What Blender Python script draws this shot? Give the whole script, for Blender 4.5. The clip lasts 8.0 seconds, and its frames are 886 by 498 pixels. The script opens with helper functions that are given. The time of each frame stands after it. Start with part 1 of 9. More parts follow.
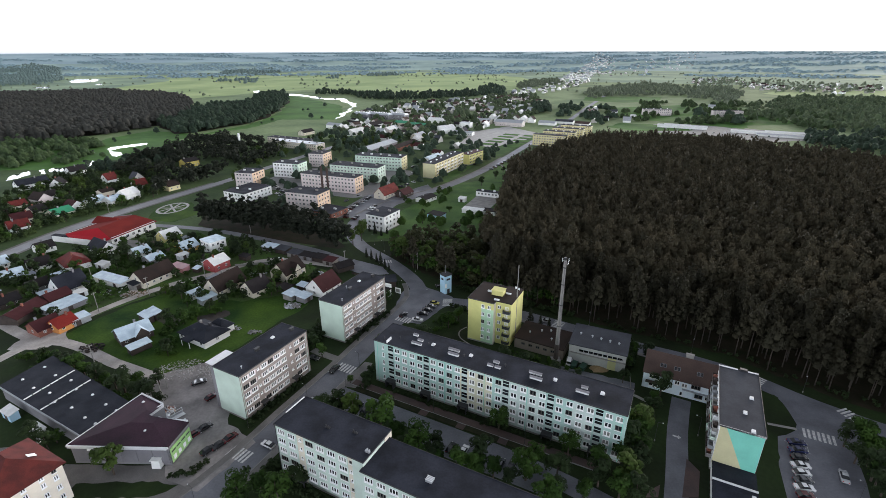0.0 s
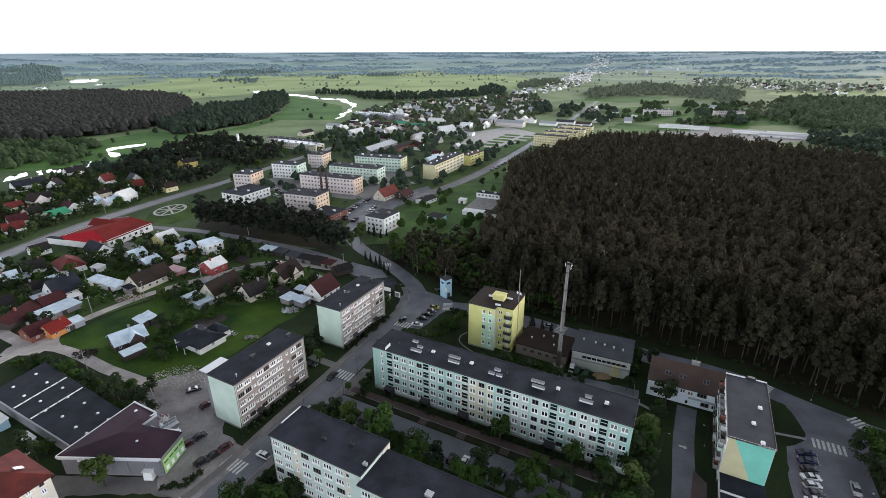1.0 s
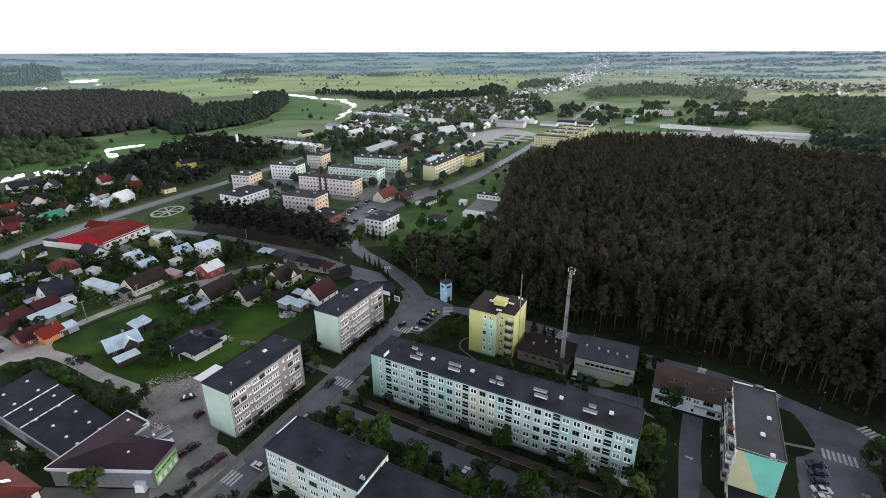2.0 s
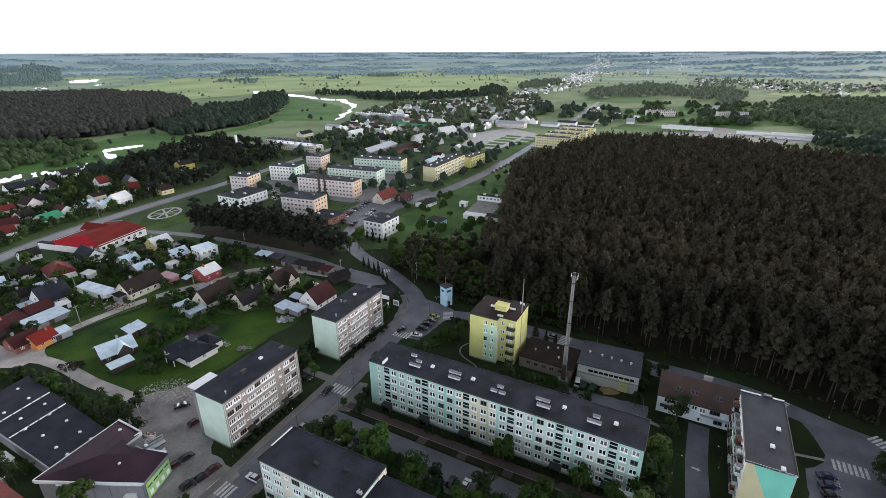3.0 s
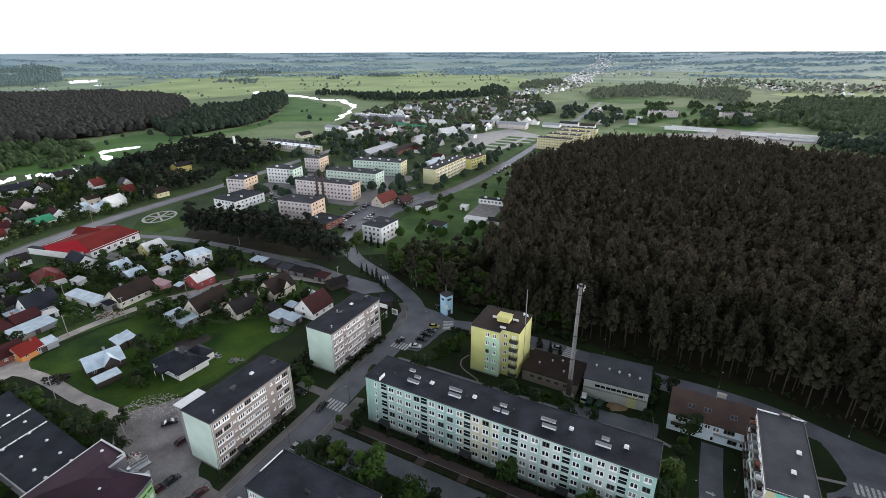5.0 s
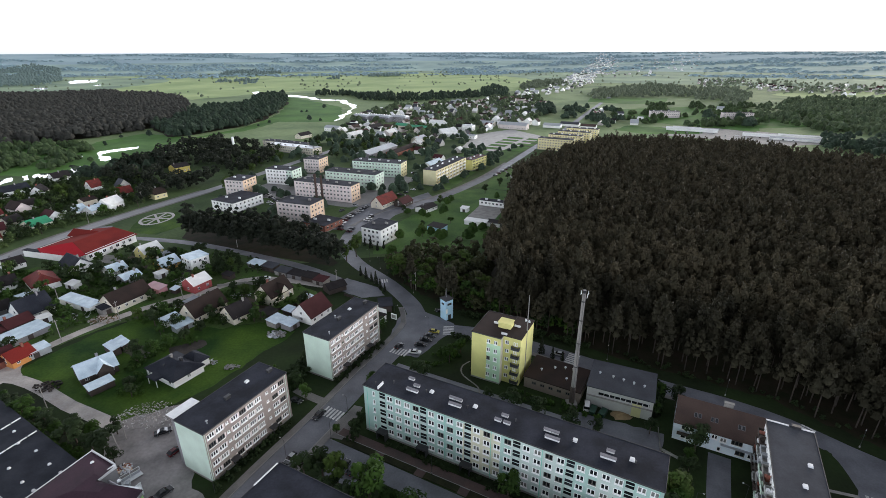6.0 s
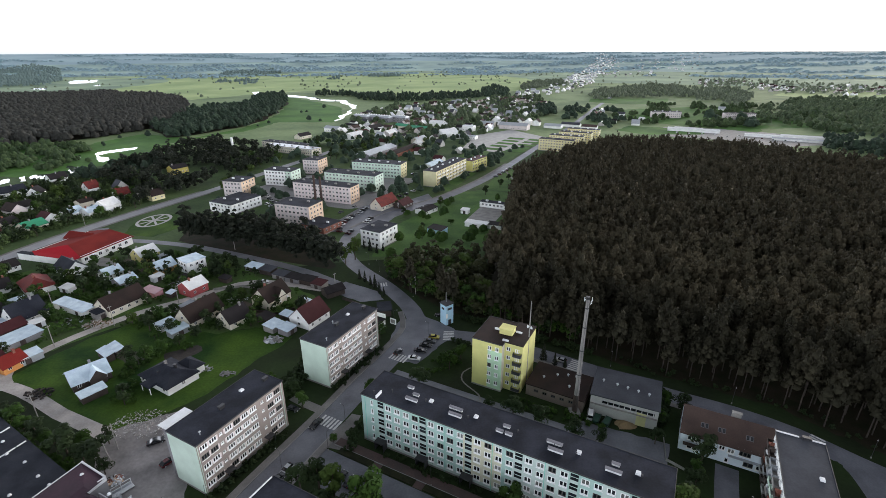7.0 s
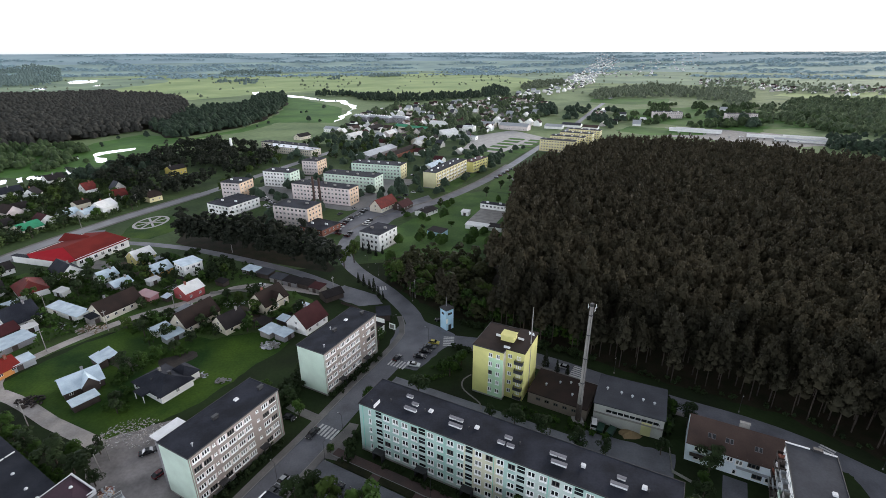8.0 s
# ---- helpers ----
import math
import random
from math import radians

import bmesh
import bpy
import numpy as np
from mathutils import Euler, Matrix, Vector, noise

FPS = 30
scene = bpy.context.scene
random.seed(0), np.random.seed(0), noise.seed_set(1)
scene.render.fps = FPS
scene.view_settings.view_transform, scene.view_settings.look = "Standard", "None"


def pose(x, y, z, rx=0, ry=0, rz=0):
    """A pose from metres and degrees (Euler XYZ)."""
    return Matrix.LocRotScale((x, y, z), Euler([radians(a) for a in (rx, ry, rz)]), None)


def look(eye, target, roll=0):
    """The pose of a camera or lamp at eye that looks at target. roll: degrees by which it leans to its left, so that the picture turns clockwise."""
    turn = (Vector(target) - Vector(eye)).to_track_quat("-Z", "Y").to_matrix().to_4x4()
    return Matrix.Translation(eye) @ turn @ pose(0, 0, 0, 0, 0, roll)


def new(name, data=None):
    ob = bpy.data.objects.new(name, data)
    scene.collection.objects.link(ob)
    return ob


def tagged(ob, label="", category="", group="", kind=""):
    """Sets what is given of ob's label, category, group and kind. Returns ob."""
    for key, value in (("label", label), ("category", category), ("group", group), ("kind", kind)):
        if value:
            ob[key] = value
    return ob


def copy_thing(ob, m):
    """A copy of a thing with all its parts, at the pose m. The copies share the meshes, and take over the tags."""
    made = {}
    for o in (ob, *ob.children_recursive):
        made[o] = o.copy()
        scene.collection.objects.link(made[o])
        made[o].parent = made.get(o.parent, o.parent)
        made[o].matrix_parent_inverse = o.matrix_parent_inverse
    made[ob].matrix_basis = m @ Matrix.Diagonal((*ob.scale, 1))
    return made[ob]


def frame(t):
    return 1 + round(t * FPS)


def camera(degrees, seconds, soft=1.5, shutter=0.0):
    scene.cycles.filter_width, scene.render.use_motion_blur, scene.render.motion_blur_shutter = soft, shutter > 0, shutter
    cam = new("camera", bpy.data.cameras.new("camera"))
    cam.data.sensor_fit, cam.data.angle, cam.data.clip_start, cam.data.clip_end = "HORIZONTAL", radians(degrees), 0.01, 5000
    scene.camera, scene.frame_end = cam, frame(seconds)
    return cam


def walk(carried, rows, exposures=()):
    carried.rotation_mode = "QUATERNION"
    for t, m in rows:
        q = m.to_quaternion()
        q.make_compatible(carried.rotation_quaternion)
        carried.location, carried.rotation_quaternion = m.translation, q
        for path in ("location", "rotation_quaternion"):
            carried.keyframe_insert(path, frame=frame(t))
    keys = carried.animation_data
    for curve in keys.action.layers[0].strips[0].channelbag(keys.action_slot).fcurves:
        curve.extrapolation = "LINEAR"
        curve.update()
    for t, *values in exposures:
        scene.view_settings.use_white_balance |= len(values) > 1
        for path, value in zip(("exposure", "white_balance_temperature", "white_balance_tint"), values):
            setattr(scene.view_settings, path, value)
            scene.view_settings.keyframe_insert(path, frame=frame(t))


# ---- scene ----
EXPOSURE = 0.86
cam = camera(84.50, 8.0, soft=0.5)
# seconds, x, y, z, pitch, roll, yaw
PATH = [
    (0.0, 0.000, 0.000, 100.000, -22.1443, -0.1865, 0.0001),
    (0.5, 0.045, 1.846, 100.008, -22.1411, -0.1882, 0.0203),
    (1.0, 0.089, 3.694, 100.016, -22.1380, -0.1899, 0.0406),
    (1.5, 0.134, 5.542, 100.024, -22.1348, -0.1917, 0.0608),
    (2.0, 0.178, 7.391, 100.032, -22.1317, -0.1934, 0.0811),
    (2.5, 0.223, 9.242, 100.040, -22.1285, -0.1951, 0.1013),
    (3.0, 0.267, 11.093, 100.048, -22.1253, -0.1969, 0.1216),
    (3.5, 0.312, 12.946, 100.056, -22.1222, -0.1986, 0.1418),
    (4.0, 0.357, 14.800, 100.064, -22.1190, -0.2003, 0.1621),
    (4.5, 0.401, 16.654, 100.072, -22.1158, -0.2021, 0.1823),
    (5.0, 0.446, 18.510, 100.080, -22.1127, -0.2038, 0.2026),
    (5.5, 0.490, 20.366, 100.088, -22.1095, -0.2055, 0.2228),
    (6.0, 0.535, 22.224, 100.096, -22.1063, -0.2073, 0.2431),
    (6.5, 0.579, 24.083, 100.104, -22.1032, -0.2090, 0.2633),
    (7.0, 0.624, 25.943, 100.112, -22.1000, -0.2107, 0.2836),
    (7.5, 0.669, 27.804, 100.121, -22.0968, -0.2125, 0.3038),
    (8.0, 0.713, 29.665, 100.129, -22.0937, -0.2142, 0.3241),
]
walk(cam, [(t, pose(x, y, z, 90 + pitch, 0, yaw) @ pose(0, 0, 0, 0, 0, roll)) for t, x, y, z, pitch, roll, yaw in PATH],
     exposures=[(0.0, EXPOSURE), (8.0, EXPOSURE)])

# world, sun: a low evening sun ahead and to the right behind thin cloud
SUN_UP, SUN_ROUND = 9.0, 48.0      # degrees above the horizon; degrees from +x towards +y
world = bpy.data.worlds.new("sky")
scene.world = world
world.use_nodes = True
wn = world.node_tree.nodes
sky = wn.new("ShaderNodeTexSky")
sky.sky_type = "NISHITA"
sky.sun_disc = False
sky.sun_elevation = radians(SUN_UP)
sky.sun_rotation = radians(90 - SUN_ROUND)
sky.altitude = 100
sky.air_density, sky.dust_density, sky.ozone_density = 1.0, 2.0, 2.0
wn["Background"].inputs["Strength"].default_value = 0.10
world.node_tree.links.new(sky.outputs["Color"], wn["Background"].inputs["Color"])
# a veil of thin cloud over the whole sky
veil, both = wn.new("ShaderNodeBackground"), wn.new("ShaderNodeMixShader")
veil.inputs["Color"].default_value = (0.915, 0.965, 1.085, 1)
where, apart, fade = wn.new("ShaderNodeTexCoord"), wn.new("ShaderNodeSeparateXYZ"), wn.new("ShaderNodeMapRange")
fade.inputs["From Min"].default_value, fade.inputs["From Max"].default_value = 0.0, 0.4
fade.inputs["To Min"].default_value, fade.inputs["To Max"].default_value = 6.2, 0.26     # brighter towards the horizon, as at dusk
world.node_tree.links.new(where.outputs["Generated"], apart.inputs["Vector"])
world.node_tree.links.new(apart.outputs["Z"], fade.inputs["Value"])
low, haze = wn.new("ShaderNodeMapRange"), wn.new("ShaderNodeMath")
low.inputs["From Min"].default_value, low.inputs["From Max"].default_value = 0.0, 0.16
low.inputs["To Min"].default_value, low.inputs["To Max"].default_value = 0.105, 1.0     # the air dims the sky just over the horizon
haze.operation = "MULTIPLY"
world.node_tree.links.new(apart.outputs["Z"], low.inputs["Value"])
world.node_tree.links.new(fade.outputs["Result"], haze.inputs[0])
world.node_tree.links.new(low.outputs["Result"], haze.inputs[1])
sunward, turn_to, dusk = wn.new("ShaderNodeVectorMath"), wn.new("ShaderNodeMapRange"), wn.new("ShaderNodeMath")
sunward.operation, dusk.operation = "DOT_PRODUCT", "MULTIPLY"
sunward.inputs[1].default_value = (math.cos(radians(SUN_ROUND)), math.sin(radians(SUN_ROUND)), 0)
turn_to.inputs["From Min"].default_value, turn_to.inputs["From Max"].default_value = -1.0, 1.0
turn_to.inputs["To Min"].default_value, turn_to.inputs["To Max"].default_value = 0.68, 1.25     # dimmer away from the sun
world.node_tree.links.new(where.outputs["Generated"], sunward.inputs[0])
world.node_tree.links.new(sunward.outputs["Value"], turn_to.inputs["Value"])
world.node_tree.links.new(haze.outputs["Value"], dusk.inputs[0])
world.node_tree.links.new(turn_to.outputs["Result"], dusk.inputs[1])
world.node_tree.links.new(dusk.outputs["Value"], veil.inputs["Strength"])
both.inputs["Fac"].default_value = 0.86
world.node_tree.links.new(wn["Background"].outputs["Background"], both.inputs[1])
world.node_tree.links.new(veil.outputs["Background"], both.inputs[2])
world.node_tree.links.new(both.outputs["Shader"], wn["World Output"].inputs["Surface"])

sun = new("sun", bpy.data.lights.new("sun", "SUN"))
sun.data.energy = 1.2
sun.data.angle = radians(14)
sun.data.color = (1.0, 0.87, 0.72)
sun.matrix_world = look((0, 0, 0), (-math.cos(radians(SUN_ROUND)) * math.cos(radians(SUN_UP)), -math.sin(radians(SUN_ROUND)) * math.cos(radians(SUN_UP)), -math.sin(radians(SUN_UP))))


# ---- tools for meshes and things ----
class Shape:
    """Gathers boxes, prisms and faces, and turns them into one mesh."""

    def __init__(self):
        self.v, self.f, self.m = [], [], []

    def add(self, verts, faces, mat=0, at=None):
        n = len(self.v)
        self.v += [tuple(at @ Vector(p)) for p in verts] if at else [tuple(p) for p in verts]
        self.f += [tuple(n + i for i in f) for f in faces]
        self.m += [mat] * len(faces)
        return self

    def box(self, x0, y0, z0, x1, y1, z1, mat=0, at=None):
        return self.add([(x0, y0, z0), (x1, y0, z0), (x1, y1, z0), (x0, y1, z0), (x0, y0, z1), (x1, y0, z1), (x1, y1, z1), (x0, y1, z1)],
                        [(3, 2, 1, 0), (4, 5, 6, 7), (0, 1, 5, 4), (1, 2, 6, 5), (2, 3, 7, 6), (3, 0, 4, 7)], mat, at)

    def taper(self, x0, y0, z0, x1, y1, z1, dx, dy, mat=0, at=None):
        """A box whose top is drawn in by dx and dy on each side."""
        return self.add([(x0, y0, z0), (x1, y0, z0), (x1, y1, z0), (x0, y1, z0), (x0 + dx, y0 + dy, z1), (x1 - dx, y0 + dy, z1), (x1 - dx, y1 - dy, z1), (x0 + dx, y1 - dy, z1)],
                        [(3, 2, 1, 0), (4, 5, 6, 7), (0, 1, 5, 4), (1, 2, 6, 5), (2, 3, 7, 6), (3, 0, 4, 7)], mat, at)

    def quad(self, a, b, c, d, mat=0, at=None):
        return self.add([a, b, c, d], [(0, 1, 2, 3)], mat, at)

    def prism(self, outline, z0, z1, mat=0, at=None):
        """A flat outline (anticlockwise) drawn up from z0 to z1."""
        n = len(outline)
        return self.add([(x, y, z0) for x, y in outline] + [(x, y, z1) for x, y in outline],
                        [tuple(range(n, 2 * n)), tuple(reversed(range(n)))] + [(i, (i + 1) % n, n + (i + 1) % n, n + i) for i in range(n)], mat, at)

    def side(self, outline, y0, y1, mat=0, at=None):
        """An outline in x and z (clockwise seen from -y is fine) drawn through from y0 to y1."""
        n = len(outline)
        return self.add([(x, y0, z) for x, z in outline] + [(x, y1, z) for x, z in outline],
                        [tuple(range(n)), tuple(reversed(range(n, 2 * n)))] + [(i, n + i, n + (i + 1) % n, (i + 1) % n) for i in range(n)], mat, at)

    def tube(self, a, b, r0, r1, n=8, mat=0):
        a, b = Vector(a), Vector(b)
        turn = (b - a).to_track_quat("Z", "Y").to_matrix()
        ring = [turn @ Vector((math.cos(2 * math.pi * i / n), math.sin(2 * math.pi * i / n), 0)) for i in range(n)]
        return self.add([a + r0 * p for p in ring] + [b + r1 * p for p in ring],
                        [tuple(range(n, 2 * n)), tuple(reversed(range(n)))] + [(i, (i + 1) % n, n + (i + 1) % n, n + i) for i in range(n)], mat)

    def mesh(self, name, *mats):
        me = bpy.data.meshes.new(name)
        me.from_pydata(self.v, [], self.f)
        for m in mats:
            me.materials.append(m)
        if len(mats) > 1:
            me.polygons.foreach_set("material_index", self.m)
        me.update()
        return me


def fast_mesh(name, verts, sides, mats, smooth=False):
    """A mesh of loose faces, each of that many corners, from an array of corners in order; three more columns give the leaves'
    soft normals, which follow the bough that they sit on."""
    verts = np.asarray(verts, dtype=np.float32)
    n = len(verts)
    me = bpy.data.meshes.new(name)
    me.vertices.add(n)
    me.vertices.foreach_set("co", np.ascontiguousarray(verts[:, :3]).ravel())
    me.loops.add(n)
    me.loops.foreach_set("vertex_index", np.arange(n, dtype=np.int32))
    me.polygons.add(n // sides)
    me.polygons.foreach_set("loop_start", np.arange(0, n, sides, dtype=np.int32))
    for m in mats:
        me.materials.append(m)
    me.update(calc_edges=True)
    if verts.shape[1] == 6:
        me.attributes.new("custom_normal", "FLOAT_VECTOR", "POINT").data.foreach_set("vector", np.ascontiguousarray(verts[:, 3:]).ravel())
    return me


def part(name, data, parent, label="", m=None):
    ob = new(name, data)
    ob.parent = parent
    if m is not None:
        ob.matrix_basis = m
    if label:
        ob["label"] = label
    return ob


def thing(name, m, label, category, group=""):
    ob = new(name)
    ob.empty_display_size = 0.5
    ob.matrix_basis = m
    return tagged(ob, label, category, group)


def ground_piece(name, data, label, category="ground", kind="structure"):
    return tagged(new(name, data), label, category, kind=kind)


def inside(x, y, outline):
    hit = False
    for (x0, y0), (x1, y1) in zip(outline, outline[1:] + outline[:1]):
        if (y0 > y) != (y1 > y) and x < (x1 - x0) * (y - y0) / (y1 - y0) + x0:
            hit = not hit
    return hit


def ribbon(points, width, z, mat=0, shape=None, shift=0.0, lift=0.0, wobble=0.0):
    """A strip along a line of points on the ground, smoothed at its bends; lift: its thickness above z; wobble: how far its banks wander."""
    pts = [Vector((*p, 0)) for p in points]
    fine = []
    for i in range(len(pts) - 1):
        a, b, c, d = pts[max(i - 1, 0)], pts[i], pts[i + 1], pts[min(i + 2, len(pts) - 1)]
        steps = max(2, int((c - b).length / 6))
        for k in range(steps):
            t = k / steps
            fine.append(0.5 * ((2 * b) + (c - a) * t + (2 * a - 5 * b + 4 * c - d) * t * t + (3 * b - a - 3 * c + d) * t ** 3))
    fine.append(pts[-1])
    s = shape or Shape()
    edge = []
    for i, p in enumerate(fine):
        d = (fine[min(i + 1, len(fine) - 1)] - fine[max(i - 1, 0)]).normalized()
        nrm = Vector((-d.y, d.x, 0))
        wa, wb = (noise.noise((p.x / (5 * wobble), p.y / (5 * wobble), k)) * wobble * 2 for k in (1.5, 7.5)) if wobble else (0, 0)
        edge.append((p + nrm * (shift + width / 2 + wa), p + nrm * (shift - width / 2 + wb)))
    for (a, b), (c, d) in zip(edge, edge[1:]):
        up = Vector((0, 0, z + lift))
        s.quad(b + up, d + up, c + up, a + up, mat)
        if lift:
            lo = Vector((0, 0, z))
            s.quad(b + lo, d + lo, d + up, b + up, mat)
            s.quad(c + lo, a + lo, a + up, c + up, mat)
    return s


def patch(outline, z, mat=0, shape=None, wobble=0.0, rng=None):
    """A flat piece of ground with that outline; wobble: metres by which its border wanders."""
    out = []
    for (x0, y0), (x1, y1) in zip(outline, outline[1:] + outline[:1]):
        n = max(1, int(math.hypot(x1 - x0, y1 - y0) / max(3 * wobble, 2))) if wobble else 1
        for k in range(n):
            t = k / n
            x, y = x0 + (x1 - x0) * t, y0 + (y1 - y0) * t
            if wobble:
                w = noise.noise_vector((x / (6 * wobble), y / (6 * wobble), 3.1))
                x, y = x + w.x * wobble * 2, y + w.y * wobble * 2
            out.append((x, y, z))
    area = sum(a[0] * b[1] - b[0] * a[1] for a, b in zip(out, out[1:] + out[:1]))
    if area < 0:
        out.reverse()
    return (shape or Shape()).add(out, [tuple(range(len(out)))], mat)


# ---- materials ----
def surface(name, colour, rough=0.8, vary=0.18, scale=0.6, fine=6.0, bump=0.15, metal=0.0, each=0.0, island=0.0, tint=None, spec=0.4, coarse_tint=0.5):
    """A surface with wear at two scales. colour: its base; tint: a second colour that comes in as stains; each: how far objects
    of one kind differ; island: how far the loose pieces of one mesh differ."""
    m = bpy.data.materials.new(name)
    m.use_nodes = True
    nt = m.node_tree
    n, link = nt.nodes, nt.links.new
    p = n["Principled BSDF"]
    p.inputs["Roughness"].default_value, p.inputs["Metallic"].default_value = rough, metal
    p.inputs["Specular IOR Level"].default_value = spec
    geo = n.new("ShaderNodeNewGeometry")
    a, b = n.new("ShaderNodeTexNoise"), n.new("ShaderNodeTexNoise")
    for tex, s, d in ((a, scale, 4.0), (b, fine, 3.0)):
        tex.inputs["Scale"].default_value, tex.inputs["Detail"].default_value = s, d
        link(geo.outputs["Position"], tex.inputs["Vector"])
    mix = n.new("ShaderNodeMix")
    mix.data_type = "RGBA"
    ramp = n.new("ShaderNodeMapRange")
    ramp.inputs["From Min"].default_value, ramp.inputs["From Max"].default_value = 0.5 - 0.3 * coarse_tint, 0.5 + 0.3 * coarse_tint
    link(a.outputs["Fac"], ramp.inputs["Value"])
    link(ramp.outputs["Result"], mix.inputs["Factor"])
    mix.inputs["A"].default_value = (*colour, 1)
    mix.inputs["B"].default_value = (*(tint or [c * (1 - vary) for c in colour]), 1)
    hsv = n.new("ShaderNodeHueSaturation")
    link(mix.outputs["Result"], hsv.inputs["Color"])
    val = n.new("ShaderNodeMapRange")
    val.inputs["To Min"].default_value, val.inputs["To Max"].default_value = 1 - vary, 1 + vary
    link(b.outputs["Fac"], val.inputs["Value"])
    out = val.outputs["Result"]
    for amount, node, socket in ((each, "ShaderNodeObjectInfo", "Random"), (island, None, None)):
        if amount:
            src = n.new(node).outputs[socket] if node else geo.outputs["Random Per Island"]
            r = n.new("ShaderNodeMapRange")
            r.inputs["To Min"].default_value, r.inputs["To Max"].default_value = 1 - amount, 1 + amount
            link(src, r.inputs["Value"])
            mul = n.new("ShaderNodeMath")
            mul.operation = "MULTIPLY"
            link(out, mul.inputs[0])
            link(r.outputs["Result"], mul.inputs[1])
            out = mul.outputs[0]
    link(out, hsv.inputs["Value"])
    link(hsv.outputs["Color"], p.inputs["Base Color"])
    if bump:
        bm_node = n.new("ShaderNodeBump")
        bm_node.inputs["Strength"].default_value, bm_node.inputs["Distance"].default_value = bump, 0.1
        link(b.outputs["Fac"], bm_node.inputs["Height"])
        link(bm_node.outputs["Normal"], p.inputs["Normal"])
    return m


def leaf(name, colour, tint, vary=0.2, rough=0.75):
    """Foliage: thin, so some light comes through it."""
    m = surface(name, colour, rough, 0.3, 0.12, 0.45, 0.0, tint=tint, island=vary, each=0.15, spec=0.1)
    nt = m.node_tree
    p, out = nt.nodes["Principled BSDF"], nt.nodes["Material Output"]
    thin, mix = nt.nodes.new("ShaderNodeBsdfTranslucent"), nt.nodes.new("ShaderNodeMixShader")
    nt.links.new(p.inputs["Base Color"].links[0].from_socket, thin.inputs["Color"])
    mix.inputs["Fac"].default_value = 0.25
    nt.links.new(p.outputs["BSDF"], mix.inputs[1])
    nt.links.new(thin.outputs["BSDF"], mix.inputs[2])
    nt.links.new(mix.outputs["Shader"], out.inputs["Surface"])
    return m


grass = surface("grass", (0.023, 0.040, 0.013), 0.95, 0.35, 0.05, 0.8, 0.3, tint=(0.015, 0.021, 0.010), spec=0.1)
lawn = surface("lawn", (0.056, 0.104, 0.015), 0.95, 0.45, 0.06, 1.2, 0.35, tint=(0.016, 0.044, 0.010), spec=0.1)
# mid-green town lawn, its colour lifted further to stand for haze
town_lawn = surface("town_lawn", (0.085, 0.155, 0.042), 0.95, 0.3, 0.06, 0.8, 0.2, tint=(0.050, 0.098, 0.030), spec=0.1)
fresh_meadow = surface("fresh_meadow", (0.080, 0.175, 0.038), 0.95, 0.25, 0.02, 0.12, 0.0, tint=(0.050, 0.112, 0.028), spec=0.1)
# hay meadow green, partly paled in the colour for far haze
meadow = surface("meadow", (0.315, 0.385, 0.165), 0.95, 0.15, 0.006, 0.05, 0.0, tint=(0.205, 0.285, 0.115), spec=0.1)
asphalt = surface("asphalt", (0.138, 0.142, 0.162), 0.6, 0.3, 0.14, 2.0, 0.25, tint=(0.086, 0.089, 0.103), spec=0.45)
pale_asphalt = surface("pale_asphalt", (0.26, 0.26, 0.27), 0.6, 0.2, 0.08, 2.0, 0.2, tint=(0.20, 0.20, 0.21), spec=0.45)
pale_slab = surface("pale_slab", (0.42, 0.41, 0.39), 0.9, 0.2, 0.2, 3.0, 0.2, tint=(0.32, 0.31, 0.30))
paving = surface("paving", (0.175, 0.165, 0.158), 0.9, 0.28, 0.15, 3.0, 0.2, tint=(0.115, 0.11, 0.106))
red_paving = surface("red_paving", (0.085, 0.055, 0.05), 0.9, 0.25, 0.2, 3.0, 0.2, tint=(0.06, 0.045, 0.042))
dirt = surface("dirt", (0.48, 0.44, 0.41), 0.95, 0.25, 0.15, 1.6, 0.3, tint=(0.31, 0.285, 0.265))
sand = surface("sand", (0.24, 0.17, 0.09), 0.95, 0.25, 0.12, 1.6, 0.3, tint=(0.12, 0.09, 0.06))
kerb_stone = surface("kerb_stone", (0.22, 0.22, 0.21), 0.85, 0.2, 0.5, 5.0)
white_line = surface("white_line", (0.62, 0.62, 0.60), 0.7, 0.2, 1.5, 8.0, 0.1, tint=(0.38, 0.38, 0.38))
water = surface("water", (0.05, 0.06, 0.055), 0.06, 0.1, 0.02, 0.5, 0.02, spec=1.0)
roof_felt = surface("roof_felt", (0.029, 0.032, 0.044), 0.9, 0.32, 0.18, 2.0, 0.25, tint=(0.015, 0.0165, 0.022), spec=0.12)
roof_brown = surface("roof_brown", (0.032, 0.021, 0.018), 0.9, 0.2, 0.2, 3.0, 0.3, tint=(0.022, 0.016, 0.014), spec=0.15)
roof_grey = surface("roof_grey", (0.062, 0.065, 0.075), 0.9, 0.2, 0.15, 2.0, 0.2, tint=(0.045, 0.047, 0.055), spec=0.15)
glass = surface("glass", (0.018, 0.022, 0.026), 0.08, 0.3, 0.8, 1.0, 0.0, each=0.5, spec=0.6)
curtain_glass = surface("curtain_glass", (0.20, 0.20, 0.19), 0.15, 0.3, 2.0, 5.0, 0.0, each=0.4, spec=0.6)
white_frame = surface("white_frame", (0.90, 0.90, 0.89), 0.5, 0.08, 2.0, 9.0, 0.05)
concrete = surface("concrete", (0.28, 0.27, 0.25), 0.9, 0.2, 0.3, 4.0, 0.2, tint=(0.20, 0.19, 0.18))
